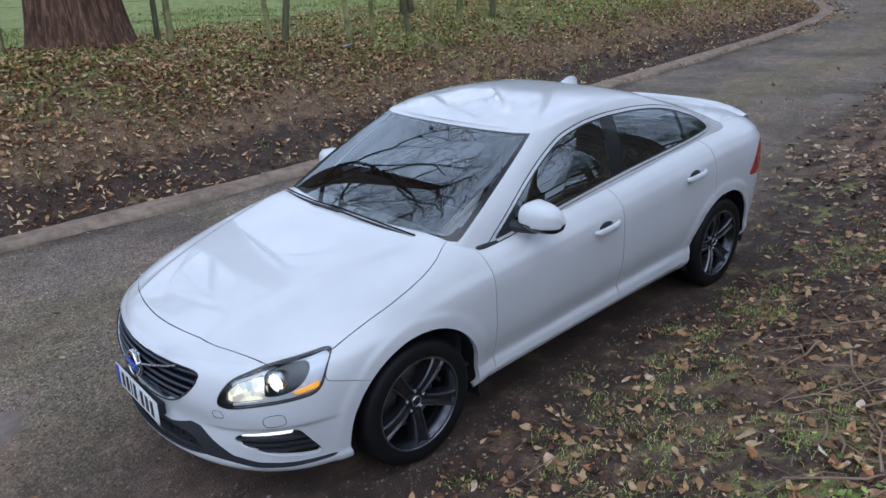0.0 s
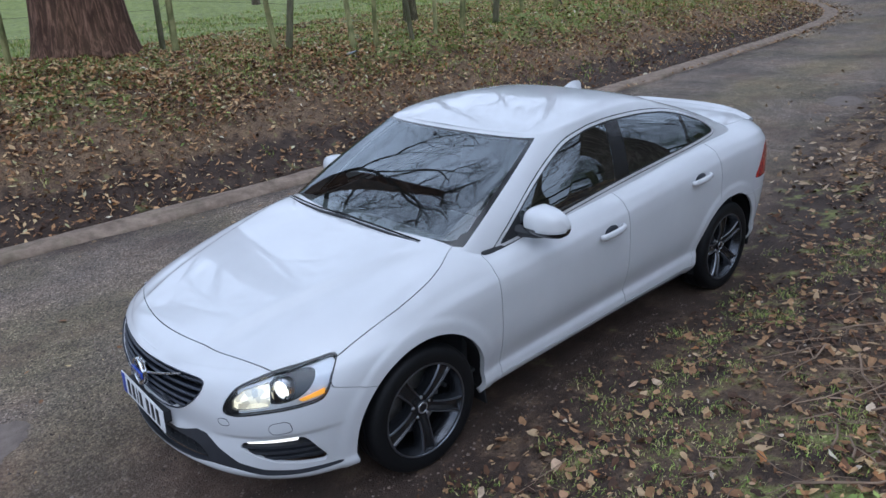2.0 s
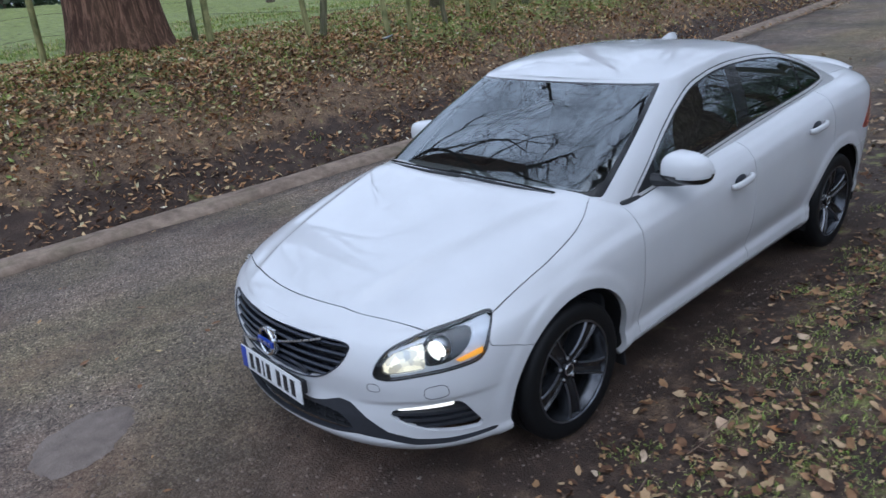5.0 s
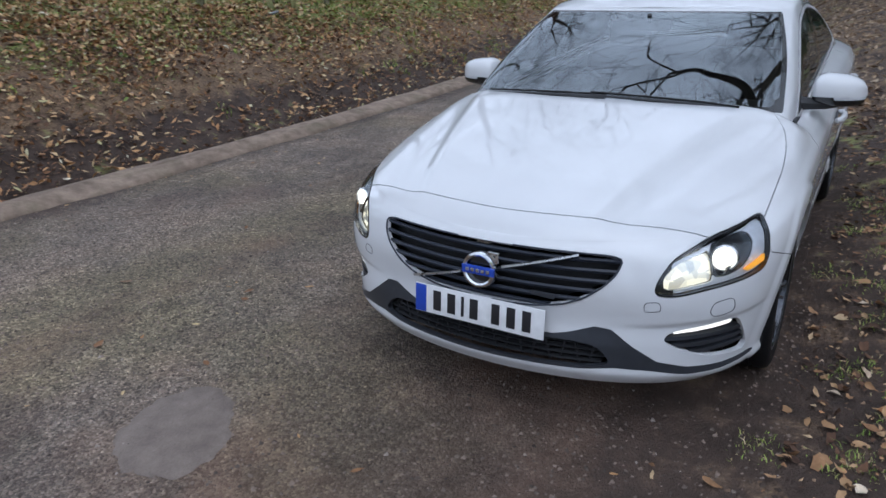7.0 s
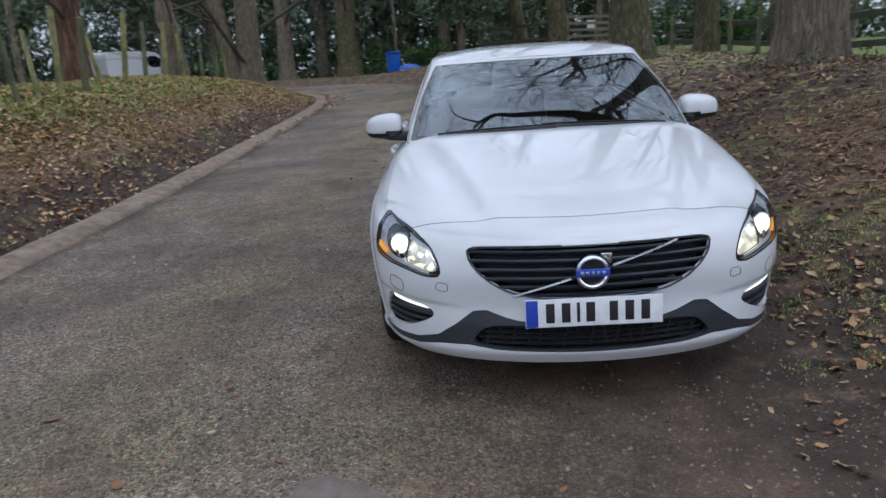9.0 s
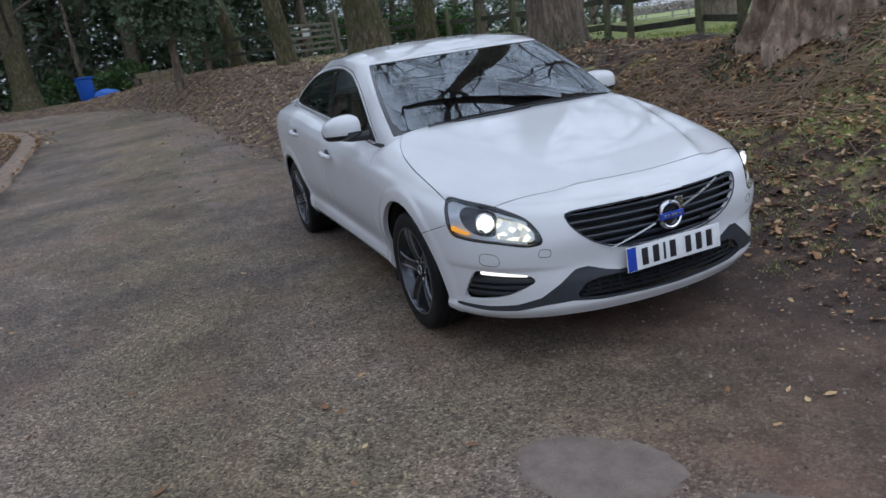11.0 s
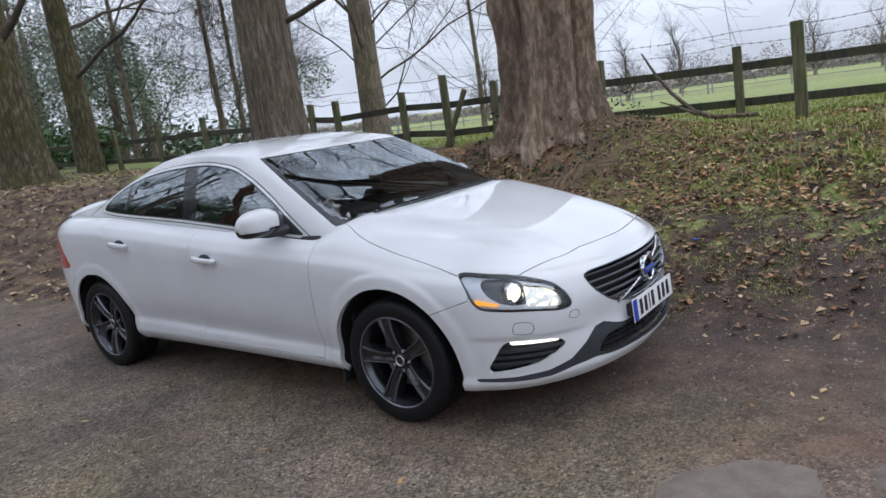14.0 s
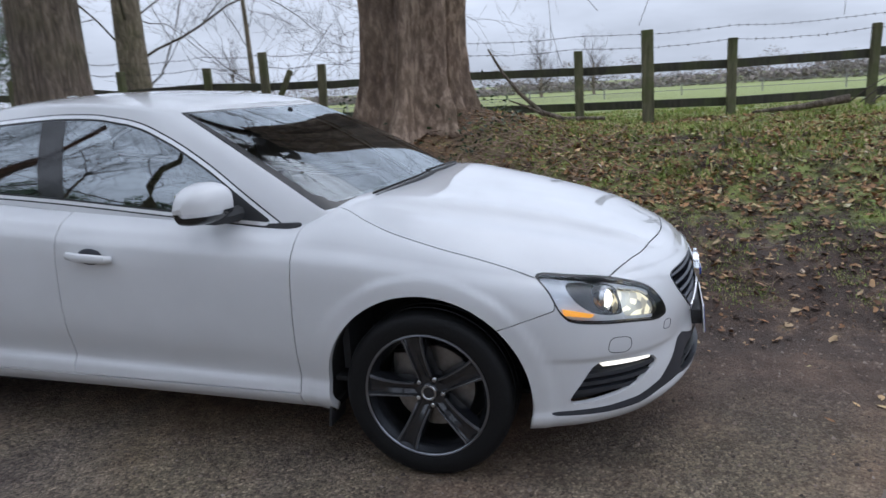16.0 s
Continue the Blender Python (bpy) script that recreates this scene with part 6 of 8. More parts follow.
def rail_fence():
    f = thing("rail_fence", "weathered timber post and rail fence topped with barbed wire", "fence", (0, 0, 0))
    line = [(8.6, 6.95), (6.4, 6.75), (4.6, 6.62), (3.02, 6.4), (1.17, 6.5), (-0.62, 6.25), (-0.95, 6.3), (-2.4, 6.25), (-3.15, 6.0), (-4.25, 6.25), (-5.5, 5.9), (-6.2, 5.95), (-7.4, 5.75), (-9.3, 5.8), (-11.2, 5.9), (-13.2, 6.0), (-15.2, 5.95), (-17.4, 5.8)]
    rnd = random.Random(5)
    tops = []
    for i, (x, y) in enumerate(line):
        h = 0.96 + rnd.uniform(-0.04, 0.04)
        w = 0.055
        if i in (6, 8):
            h = 1.14
        z = ground_z(x, y)
        bm = bmesh.new()
        box(bm, (w * 2, w * 1.7, h + 0.25), pose(x, y, z + h / 2 - 0.125, rnd.uniform(-1.5, 1.5), rnd.uniform(-1.5, 1.5), rnd.uniform(-12, 12)), 0.008, 1)
        part("post", bm, M_POST, f)
        tops.append((x, y, z, h))
    for level, hh in ((0.66, 0.105), (0.21, 0.105)):
        for (ax, ay, az, ah), (bx, by, bz, bh) in zip(tops, tops[1:]):
            d = math.hypot(bx - ax, by - ay)
            tilt = -math.degrees(math.atan2(bz - az, d))
            bm = bmesh.new()
            box(bm, (d + 0.05, 0.038, hh), pose((ax + bx) / 2, (ay + by) / 2 + 0.055, (az + bz) / 2 + level + rnd.uniform(-.012, .012), 0, tilt, math.degrees(math.atan2(by - ay, bx - ax))), 0.006, 1)
            part("rail", bm, M_RAIL, f)
    for up in (0.08, -0.08):
        bm = bmesh.new()
        pts = []
        for (ax, ay, az, ah), (bx, by, bz, bh) in zip(tops, tops[1:]):
            for k in range(8):
                t = k / 8
                pts.append((ax + (bx - ax) * t, ay + (by - ay) * t - 0.05, az + (bz - az) * t + 1.02 + up - 0.035 * math.sin(math.pi * t) + rnd.uniform(-.006, .006)))
        tube(bm, pts, 0.0032, 4)
        for i in range(0, len(pts) - 1, 1):
            for q in (0.2, 0.7):
                c = Vector(pts[i]).lerp(Vector(pts[i + 1]), q)
                tube(bm, [c + Vector((-.010, 0, -.018)), c + Vector((.010, 0, .018))], 0.0022, 3)
                tube(bm, [c + Vector((.012, 0, -.014)), c + Vector((-.012, 0, .014))], 0.0022, 3)
        part("barbed_wire", bm, M_WIRE, f, "rusty barbed wire")
    # a stouter post stands just in front of the rails
    x, y = 2.05, 5.62
    bm = bmesh.new()
    box(bm, (0.13, 0.12, 1.30), pose(x, y, ground_z(x, y) + 0.42, 0.8, -1.0, 6), 0.008, 1)
    part("post", bm, M_POST, f)
    # a slanting brace beside one of the posts
    bm = bmesh.new()
    box(bm, (0.07, 0.06, 1.0), pose(-2.9, 5.85, ground_z(-2.9, 5.85) + 0.42, 0, 28, 4), 0.006, 1)
    part("brace", bm, M_POST, f)


rail_fence()


M_STAKE = wood_material("mossy_stake_timber", (0.17, 0.165, 0.065), (0.38, 0.37, 0.16), 0.8)


def wire_fence():
    f = thing("wire_fence", "old wire fence on thin leaning mossy stakes along the bank's top", "fence", (0, 0, 0))
    rnd = random.Random(9)
    spots = [(4.2, -8.6), (2.5, -8.5), (0.95, -8.3), (-1.05, -7.95), (-1.05, -7.45), (-2.46, -7.05), (-2.62, -7.0), (-3.54, -6.5), (-3.95, -6.5), (-4.7, -6.45), (-5.2, -6.45), (-5.9, -6.55), (-6.9, -6.7), (-7.9, -6.85),
             (-9.0, -7.0), (-10.4, -7.2), (-12.0, -7.4), (-13.6, -7.6), (-15.5, -7.8), (-17.5, -8.1), (-19.4, -8.4), (-21.0, -9.2)]
    tops = []
    for i, (x, y) in enumerate(spots):
        z = ground_z(x, y)
        h = 1.15 + rnd.uniform(-0.15, 0.15)
        lean = (rnd.uniform(-9, 9), rnd.uniform(-13, 9))
        r = rnd.uniform(0.035, 0.06)
        bm = bmesh.new()
        m = pose(x, y, z - 0.2, lean[0], lean[1], rnd.uniform(0, 90))
        rings = tube(bm, [m @ Vector((0, 0, q * (h + 0.2))) for q in (0, 0.35, 0.7, 1.0)], [r * 1.05, r, r * 0.95, r * 0.9], 8)
        part("stake", bm, M_STAKE if i % 3 else M_POST, f)
        tops.append((m, h))
    for lev in (0.35, 0.62, 0.9):
        bm = bmesh.new()
        tube(bm, [m @ Vector((0, 0.04, 0.2 + h * lev)) for m, h in tops], 0.003, 4)
        part("wire", bm, M_WIRE, f)


wire_fence()


def field_gate():
    g = thing("field_gate", "grey five-bar timber gate between stout posts", "gate", (0, 0, 0))
    a, b = Vector((-19.8, 2.9, 0)), Vector((-22.0, 5.4, 0))
    a.z, b.z = ground_z(a.x, a.y), ground_z(b.x, b.y)
    d = b - a
    n = d.normalized()
    rz = math.degrees(math.atan2(n.y, n.x))
    for p, h, w in ((a, 1.25, 0.16), (b, 1.5, 0.2)):
        bm = bmesh.new()
        box(bm, (w, w, h + 0.2), pose(p.x, p.y, p.z + h / 2 - 0.1, 0, 0, rz), 0.02, 1)
        part("gate_post", bm, M_PALE, g)
    for k in range(5):
        bm = bmesh.new()
        c = (a + b) / 2
        box(bm, (d.length - 0.2, 0.03, 0.085), pose(c.x, c.y, c.z + 0.25 + k * 0.21, 0, -math.degrees(math.asin(n.z)), rz), 0.005, 1)
        part("bar", bm, M_PALE, g)
    for q in (0.06, 0.5, 0.94):
        bm = bmesh.new()
        c = a + d * q
        box(bm, (0.09, 0.045, 1.05), pose(c.x, c.y, c.z + 0.67, 0, 0, rz), 0.005, 1)
        part("upright", bm, M_PALE, g)
    bm = bmesh.new()
    c = a + d * 0.45
    box(bm, (0.42, 0.02, 0.30), pose(c.x + 0.05, c.y - 0.06, c.z + 0.82, 0, 0, rz), 0.004, 1)
    part("notice", bm, plain("white_notice", (0.7, 0.7, 0.68), 0.6), g, "small white notice")
    # short rails on either side
    f = thing("side_rails", "grey timber rails beside the gate", "fence", (0, 0, 0))
    for p, q in ((b, Vector((-20.6, 7.6, 0))), (a, Vector((-23.2, 0.2, 0)))):
        q.z = ground_z(q.x, q.y)
        e = q - p
        ang = math.degrees(math.atan2(e.y, e.x))
        for lev in (0.45, 0.95):
            bm = bmesh.new()
            c = (p + q) / 2
            box(bm, (e.length, 0.04, 0.10), pose(c.x, c.y, c.z + lev, 0, -math.degrees(math.asin(e.z / e.length)), ang), 0.005, 1)
            part("rail", bm, M_RAIL, f)
        bm = bmesh.new()
        box(bm, (0.12, 0.12, 1.3), pose(q.x, q.y, q.z + 0.55), 0.01, 1)
        part("post", bm, M_POST, f)


field_gate()

M_BINBLUE = plain("blue_bin_plastic", (0.012, 0.10, 0.48), 0.45, var=0.1)


def wheelie_bin(x, y):
    z = ground_z(x, y)
    b = thing("wheelie_bin", "blue plastic wheelie bin standing on the verge", "bin", (x, y, z))
    b.rotation_euler.z = 0.4
    bm = bmesh.new()
    vs = box(bm, (0.52, 0.56, 0.92), pose(0, 0, 0.50), 0.03, 2)
    for v in bm.verts:
        k = 0.82 + 0.18 * (v.co.z / 0.96)
        v.co.x *= k
        v.co.y *= k
    part("body", bm, M_BINBLUE, b)
    bm = bmesh.new()
    box(bm, (0.58, 0.62, 0.07), pose(0.02, 0, 0.99, 0, -4, 0), 0.025, 2)
    part("lid", bm, M_BINBLUE, b)
    for s in (-1, 1):
        bm = bmesh.new()
        lathe(bm, [(0, -.025), (.09, -.025), (.1, -.01), (.1, .01), (.09, .025), (0, .025)], 20, "y", pose(-0.2, s * 0.27, 0.10))
        part("wheel", bm, M_RUBBER, b)
    bm = bmesh.new()
    tube(bm, [(-0.28, -0.2, 0.96), (-0.33, -0.2, 0.98), (-0.33, 0.2, 0.98), (-0.28, 0.2, 0.96)], 0.014, 8)
    part("handle", bm, M_BINBLUE, b)


wheelie_bin(-29.1, -3.7)
M_SACK = plain("crumpled_blue_sack", (0.02, 0.12, 0.5), 0.5, bumpy=0.8, scale=8)
sx, sy = -28.8, -2.95
sack = bmesh.new()
bmesh.ops.create_icosphere(sack, subdivisions=4, radius=0.42)
for v in sack.verts:
    q = noise.noise(v.co * 4.0) * 0.10 + noise.noise(v.co * 9.0) * 0.05
    v.co = Vector((v.co.x * 0.9, v.co.y * 1.25, max(v.co.z * 0.62, -0.16))) * (1 + q)
ob = part("rubbish_sack", sack, M_SACK, None)
ob.location = (sx, sy, ground_z(sx, sy) + 0.14)
tagged(ob, "crumpled blue sack lying beside the bin", "sack")


def low_wall():
    w = thing("garden_wall", "low tan stone wall block at the track's end", "wall", (0, 0, 0))
    ms = stone_material("tan_stone", (0.17, 0.135, 0.085), (0.30, 0.245, 0.16), 4.0, 0.3)
    rnd = random.Random(3)
    a, b = Vector((-30.2, -1.4, 0)), Vector((-29.6, 0.1, 0))
    z = ground_z(-29.4, 0.6)
    d = b - a
    ang = math.degrees(math.atan2(d.y, d.x))
    for row in range(4):
        u = -0.2 * (row % 2)
        while u < d.length:
            ln = rnd.uniform(0.35, 0.62)
            c = a + d.normalized() * (u + ln / 2)
            bm = bmesh.new()
            box(bm, (ln - 0.015, 0.35, 0.235), pose(c.x, c.y, z + 0.05 + row * 0.245, 0, 0, ang), 0.015, 1)
            part("stone", bm, ms, w)
            u += ln


low_wall()


def parked_van(x, y, turn):
    z = ground_z(x, y)
    v = thing("van", "white panel van parked beyond the bank", "van", (x, y, z))
    v.rotation_euler.z = turn
    mw = plain("white_van_paint", (0.74, 0.76, 0.78), 0.3, coat=0.6)
    bm = bmesh.new()
    side = rounded([(2.45, 0.35), (2.5, 0.75), (2.35, 1.02), (1.75, 1.15), (1.05, 1.88), (0.6, 2.0), (-2.3, 2.02), (-2.45, 1.9), (-2.5, 0.4)], 2)
    prism(bm, side, 1.84, Matrix.Translation((0, 0.92, 0)) @ pose(0, 0, 0, 90, 0, 0))
    part("body", bm, mw, v)
    dark = pane("van_glass", (0.06, 0.07, 0.08), 1.6)
    for s in (-1, 1):
        bm = bmesh.new()
        m = Matrix.Translation((0, 0.926 if s > 0 else -0.922, 0)) @ pose(0, 0, 0, 90, 0, 0)
        prism(bm, rounded([(0.25, 1.15), (1.55, 1.15), (1.05, 1.72), (0.25, 1.76)], 1), 0.004, m)
        part("side_window", bm, M_TINT, v)
        for wx in (1.6, -1.6):
            bm = bmesh.new()
            lathe(bm, [(.18, -.1), (.3, -.1), (.33, -.08), (.33, .08), (.3, .1), (.18, .1), (0, .06)], 28, "y", pose(wx, s * 0.82, 0.33))
            part("wheel", bm, M_RUBBER, v)
    bm = bmesh.new()
    vs = [bm.verts.new(c) for c in ((1.78, -0.75, 1.16), (1.78, 0.75, 1.16), (1.12, 0.68, 1.83), (1.12, -0.68, 1.83))]
    f = bm.faces.new(vs)
    bmesh.ops.solidify(bm, geom=[f], thickness=0.02)
    part("windscreen", bm, M_TINT, v)


parked_van(-34.9, -18.6, 2.75)

# ---------- leaves, grass, ivy, twigs, woods ----------
def hashed_material(name, stops, rough=0.7, var_scale=25.0):
    """Colours that change from one leaf to the next."""
    m, n, l, p = nodes_of(name)
    g = n.new("ShaderNodeNewGeometry")
    c = ramp(n, l, g.outputs["Random Per Island"], stops)
    f = noise_tex(n, l, var_scale, 3)
    c = mix_col(n, l, 1.0, c, ramp(n, l, f, ((0.3, (0.7, 0.7, 0.7)), (0.7, (1.2, 1.2, 1.2)))), "MULTIPLY")
    l.new(c, p.inputs["Base Color"])
    p.inputs["Roughness"].default_value = rough
    p.inputs["Specular IOR Level"].default_value = 0.3
    return m


M_LEAF = hashed_material("fallen_leaf", ((0.0, (0.055, 0.030, 0.020)), (0.22, (0.17, 0.084, 0.044)), (0.48, (0.40, 0.21, 0.092)), (0.72, (0.55, 0.33, 0.155)), (0.88, (0.62, 0.45, 0.24)), (0.96, (0.47, 0.43, 0.21)), (1.0, (0.72, 0.64, 0.50))))
M_VERGELEAF = hashed_material("trodden_verge_leaf", ((0.0, (0.035, 0.020, 0.014)), (0.35, (0.13, 0.066, 0.036)), (0.6, (0.32, 0.175, 0.085)), (0.80, (0.42, 0.265, 0.135)), (0.93, (0.50, 0.36, 0.21)), (0.97, (0.40, 0.17, 0.06)), (1.0, (0.66, 0.56, 0.42))))
M_DRYLEAF = hashed_material("dry_tan_leaf", ((0.0, (0.17, 0.105, 0.062)), (0.4, (0.32, 0.215, 0.13)), (0.75, (0.46, 0.34, 0.215)), (1.0, (0.58, 0.46, 0.33))))
M_BLADE = hashed_material("grass_blade", ((0.0, (0.15, 0.180, 0.040)), (0.4, (0.25, 0.36, 0.070)), (0.62, (0.36, 0.43, 0.100)), (0.82, (0.48, 0.420, 0.180)), (1.0, (0.58, 0.47, 0.28))), 0.6)
M_IVY = hashed_material("dark_ivy_leaf", ((0.0, (0.014, 0.030, 0.012)), (0.6, (0.030, 0.062, 0.024)), (1.0, (0.060, 0.100, 0.045))), 0.4)
M_EVER = hashed_material("evergreen_leaf", ((0.0, (0.055, 0.085, 0.052)), (0.5, (0.125, 0.185, 0.115)), (0.85, (0.20, 0.265, 0.175)), (1.0, (0.28, 0.32, 0.22))), 0.55)
M_WEED = hashed_material("green_weed_leaf", ((0.0, (0.11, 0.16, 0.035)), (0.5, (0.23, 0.31, 0.070)), (0.85, (0.37, 0.44, 0.12)), (1.0, (0.50, 0.48, 0.20))), 0.5)
# evergreen leaves greyed and lightened: the distance haze is in the colour
M_HAZYEVER = hashed_material("hazed_evergreen_leaf", ((0.0, (0.085, 0.12, 0.08)), (0.5, (0.165, 0.22, 0.145)), (1.0, (0.27, 0.32, 0.22))), 0.6)
M_LAUREL = hashed_material("bright_laurel_leaf", ((0.0, (0.03, 0.075, 0.018)), (0.6, (0.060, 0.135, 0.032)), (1.0, (0.105, 0.20, 0.055))), 0.4)
M_FARWOOD = hashed_material("far_bare_wood", ((0.0, (0.20, 0.18, 0.175)), (0.5, (0.29, 0.25, 0.23)), (0.8, (0.36, 0.305, 0.27)), (0.95, (0.18, 0.185, 0.17)), (1.0, (0.45, 0.43, 0.41))), 0.95, 0.3)
RNG = np.random.default_rng(77)


def bulk(name, V, F, mat, label, category, parent=None):
    me = bpy.data.meshes.new(name)
    me.vertices.add(len(V))
    me.vertices.foreach_set("co", V.astype(np.float32).ravel())
    k = F.shape[1]
    me.loops.add(F.size)
    me.loops.foreach_set("vertex_index", F.astype(np.int32).ravel())
    me.polygons.add(len(F))
    me.polygons.foreach_set("loop_start", np.arange(0, F.size, k, dtype=np.int32))
    me.update(calc_edges=True)
    me.validate()
    me.materials.append(mat)
    ob = new(name, me)
    if parent is not None:
        ob.parent = parent
        return ob
    return tagged(ob, label, category, kind="stuff")


def leaf_shapes(P, size, rng, tilt=0.45, curl=0.35, slim=0.62, normal=None):
    """Folded leaves of eight points and four faces at the places P."""
    n = len(P)
    out = np.array([(-1.0, 0.0), (-0.45, 0.62), (0.25, 0.55), (1.0, 0.0), (0.25, -0.55), (-0.45, -0.62), (-0.4, 0.0), (0.3, 0.0)])
    w = out[None] * np.ones((n, 1, 1))
    w = w * (1 + rng.normal(0, 0.12, (n, 8, 1)))
    x, y = w[..., 0], w[..., 1] * slim * rng.uniform(0.8, 1.25, (n, 1))
    fold = rng.uniform(0.1, 1.0, (n, 1)) * curl
    z = np.abs(y) * fold + (x**2) * rng.uniform(-0.3, 0.6, (n, 1)) * curl
    L = np.stack([x, y, z], -1) * size[:, None, None] * 0.5
    yaw, pit, rol = rng.uniform(0, 2 * np.pi, n), rng.normal(0, tilt, n), rng.normal(0, tilt, n)
    cy, sy, cp, sp, cr, sr = np.cos(yaw), np.sin(yaw), np.cos(pit), np.sin(pit), np.cos(rol), np.sin(rol)
    R = np.empty((n, 3, 3))
    R[:, 0] = np.stack([cy * cp, cy * sp * sr - sy * cr, cy * sp * cr + sy * sr], -1)
    R[:, 1] = np.stack([sy * cp, sy * sp * sr + cy * cr, sy * sp * cr - cy * sr], -1)
    R[:, 2] = np.stack([-sp, cp * sr, cp * cr], -1)
    V = np.einsum("nij,nkj->nki", R, L) + P[:, None]
    base = (np.arange(n) * 8)[:, None, None]
    F = np.array([(0, 6, 1, 1), (6, 7, 2, 1), (7, 3, 2, 2), (0, 5, 6, 6), (5, 4, 7, 6), (4, 3, 7, 7)])
    quads = np.array([(6, 7, 2, 1), (5, 4, 7, 6)])[None] + base
    tris = np.array([(0, 6, 1), (7, 3, 2), (0, 5, 6), (4, 3, 7)])[None] + base
    return V.reshape(-1, 3), quads.reshape(-1, 4), tris.reshape(-1, 3)


def small_leaves(P, size, rng, tilt=0.45, curl=0.35, slim=0.62, sprays=False):
    """Simple folded leaves of five points and four faces."""
    n = len(P)
    out = np.array([(-1.0, 0.0), (0.1, 0.62), (1.0, 0.0), (-0.1, -0.62), (0.0, 0.0)])
    w = out[None] * (1 + rng.normal(0, 0.15, (n, 5, 1)))
    x, y = w[..., 0], w[..., 1] * slim * 1.2
    z = np.abs(y) * rng.uniform(0.1, 1.2, (n, 1)) * curl + x**2 * rng.uniform(-0.4, 0.7, (n, 1)) * curl
    L = np.stack([x, y, z], -1) * size[:, None, None] * 0.5
    yaw, pit, rol = rng.uniform(0, 2 * np.pi, n), rng.normal(0, tilt, n), rng.normal(0, tilt, n)
    cy, sy, cp, sp, cr, sr = np.cos(yaw), np.sin(yaw), np.cos(pit), np.sin(pit), np.cos(rol), np.sin(rol)
    R = np.empty((n, 3, 3))
    R[:, 0] = np.stack([cy * cp, cy * sp * sr - sy * cr, cy * sp * cr + sy * sr], -1)
    R[:, 1] = np.stack([sy * cp, sy * sp * sr + cy * cr, sy * sp * cr - cy * sr], -1)
    R[:, 2] = np.stack([-sp, cp * sr, cp * cr], -1)
    V = np.einsum("nij,nkj->nki", R, L) + P[:, None]
    F = np.array([(0, 2, 1), (0, 3, 2)] if sprays else [(0, 4, 1), (4, 2, 1), (0, 3, 4), (3, 2, 4)])[None] + (np.arange(n) * 5)[:, None, None]
    return V.reshape(-1, 3), F.reshape(-1, 3)


def broad_leaves(P, size, rng, tilt=0.3, curl=0.5):
    """Crinkled broad leaves with a pointed tip and a folded midrib: fourteen points, sixteen faces."""
    n = len(P)
    side = np.array([(-1.0, 0.03), (-0.72, 0.42), (-0.25, 0.66), (0.22, 0.56), (0.62, 0.34), (1.08, 0.0)])
    mid = np.array([(-0.6, 0.0), (-0.15, 0.0), (0.3, 0.0), (0.7, 0.0)])
    out = np.concatenate([side, side[1:5] * (1, -1), mid])
    w = out[None] * (1 + rng.normal(0, 0.16, (n, len(out), 1)))
    x, y = w[..., 0], w[..., 1] * rng.uniform(0.6, 1.1, (n, 1))
    fold = rng.uniform(-0.3, 1.0, (n, 1)) * curl
    z = np.abs(y) * fold + x**2 * rng.uniform(-0.35, 0.7, (n, 1)) * curl + rng.normal(0, 0.07, x.shape)
    L = np.stack([x, y, z], -1) * size[:, None, None] * 0.5
    yaw, pit, rol = rng.uniform(0, 2 * np.pi, n), rng.normal(0, tilt, n), rng.normal(0, tilt, n)
    cy, sy, cp, sp, cr, sr = np.cos(yaw), np.sin(yaw), np.cos(pit), np.sin(pit), np.cos(rol), np.sin(rol)
    R = np.empty((n, 3, 3))
    R[:, 0] = np.stack([cy * cp, cy * sp * sr - sy * cr, cy * sp * cr + sy * sr], -1)
    R[:, 1] = np.stack([sy * cp, sy * sp * sr + cy * cr, sy * sp * cr - cy * sr], -1)
    R[:, 2] = np.stack([-sp, cp * sr, cp * cr], -1)
    V = np.einsum("nij,nkj->nki", R, L) + P[:, None]
    half = [(0, 10, 1), (10, 11, 1), (1, 11, 2), (11, 12, 2), (2, 12, 3), (12, 13, 3), (3, 13, 4), (13, 5, 4)]
    flip = {1: 6, 2: 7, 3: 8, 4: 9}
    F = np.array(half + [tuple(flip.get(i, i) for i in f[::-1]) for f in half])[None] + (np.arange(n) * len(out))[:, None, None]
    return V.reshape(-1, 3), F.reshape(-1, 3)


def leaves_object(name, P, size, mat, label, category, rng, parent=None, **kw):
    if len(P) > 3000:
        V, F = small_leaves(P, size, rng, **kw)
        return bulk(name, V, F, mat, label, category, parent)
    kw.pop("sprays", None)
    V, Q, T = leaf_shapes(P, size, rng, **kw)
    F = np.concatenate([np.stack([Q[:, 0], Q[:, 1], Q[:, 2]], 1), np.stack([Q[:, 0], Q[:, 2], Q[:, 3]], 1), T])
    return bulk(name, V, F, mat, label, category, parent)


def scatter(count, x0, x1, y0, y1, keep, rng):
    x, y = rng.uniform(x0, x1, count), rng.uniform(y0, y1, count)
    s = lateral(x, y)
    k = rng.uniform(0, 1, count) < keep(x, y, s)
    x, y, s = x[k], y[k], s[k]
    return np.stack([x, y, land(x, y, s)], 1), s


def off_road(x, y, s):
    right = -s - KERB
    left = s - left_half(np.clip(x, -39, 29))
    return right, left


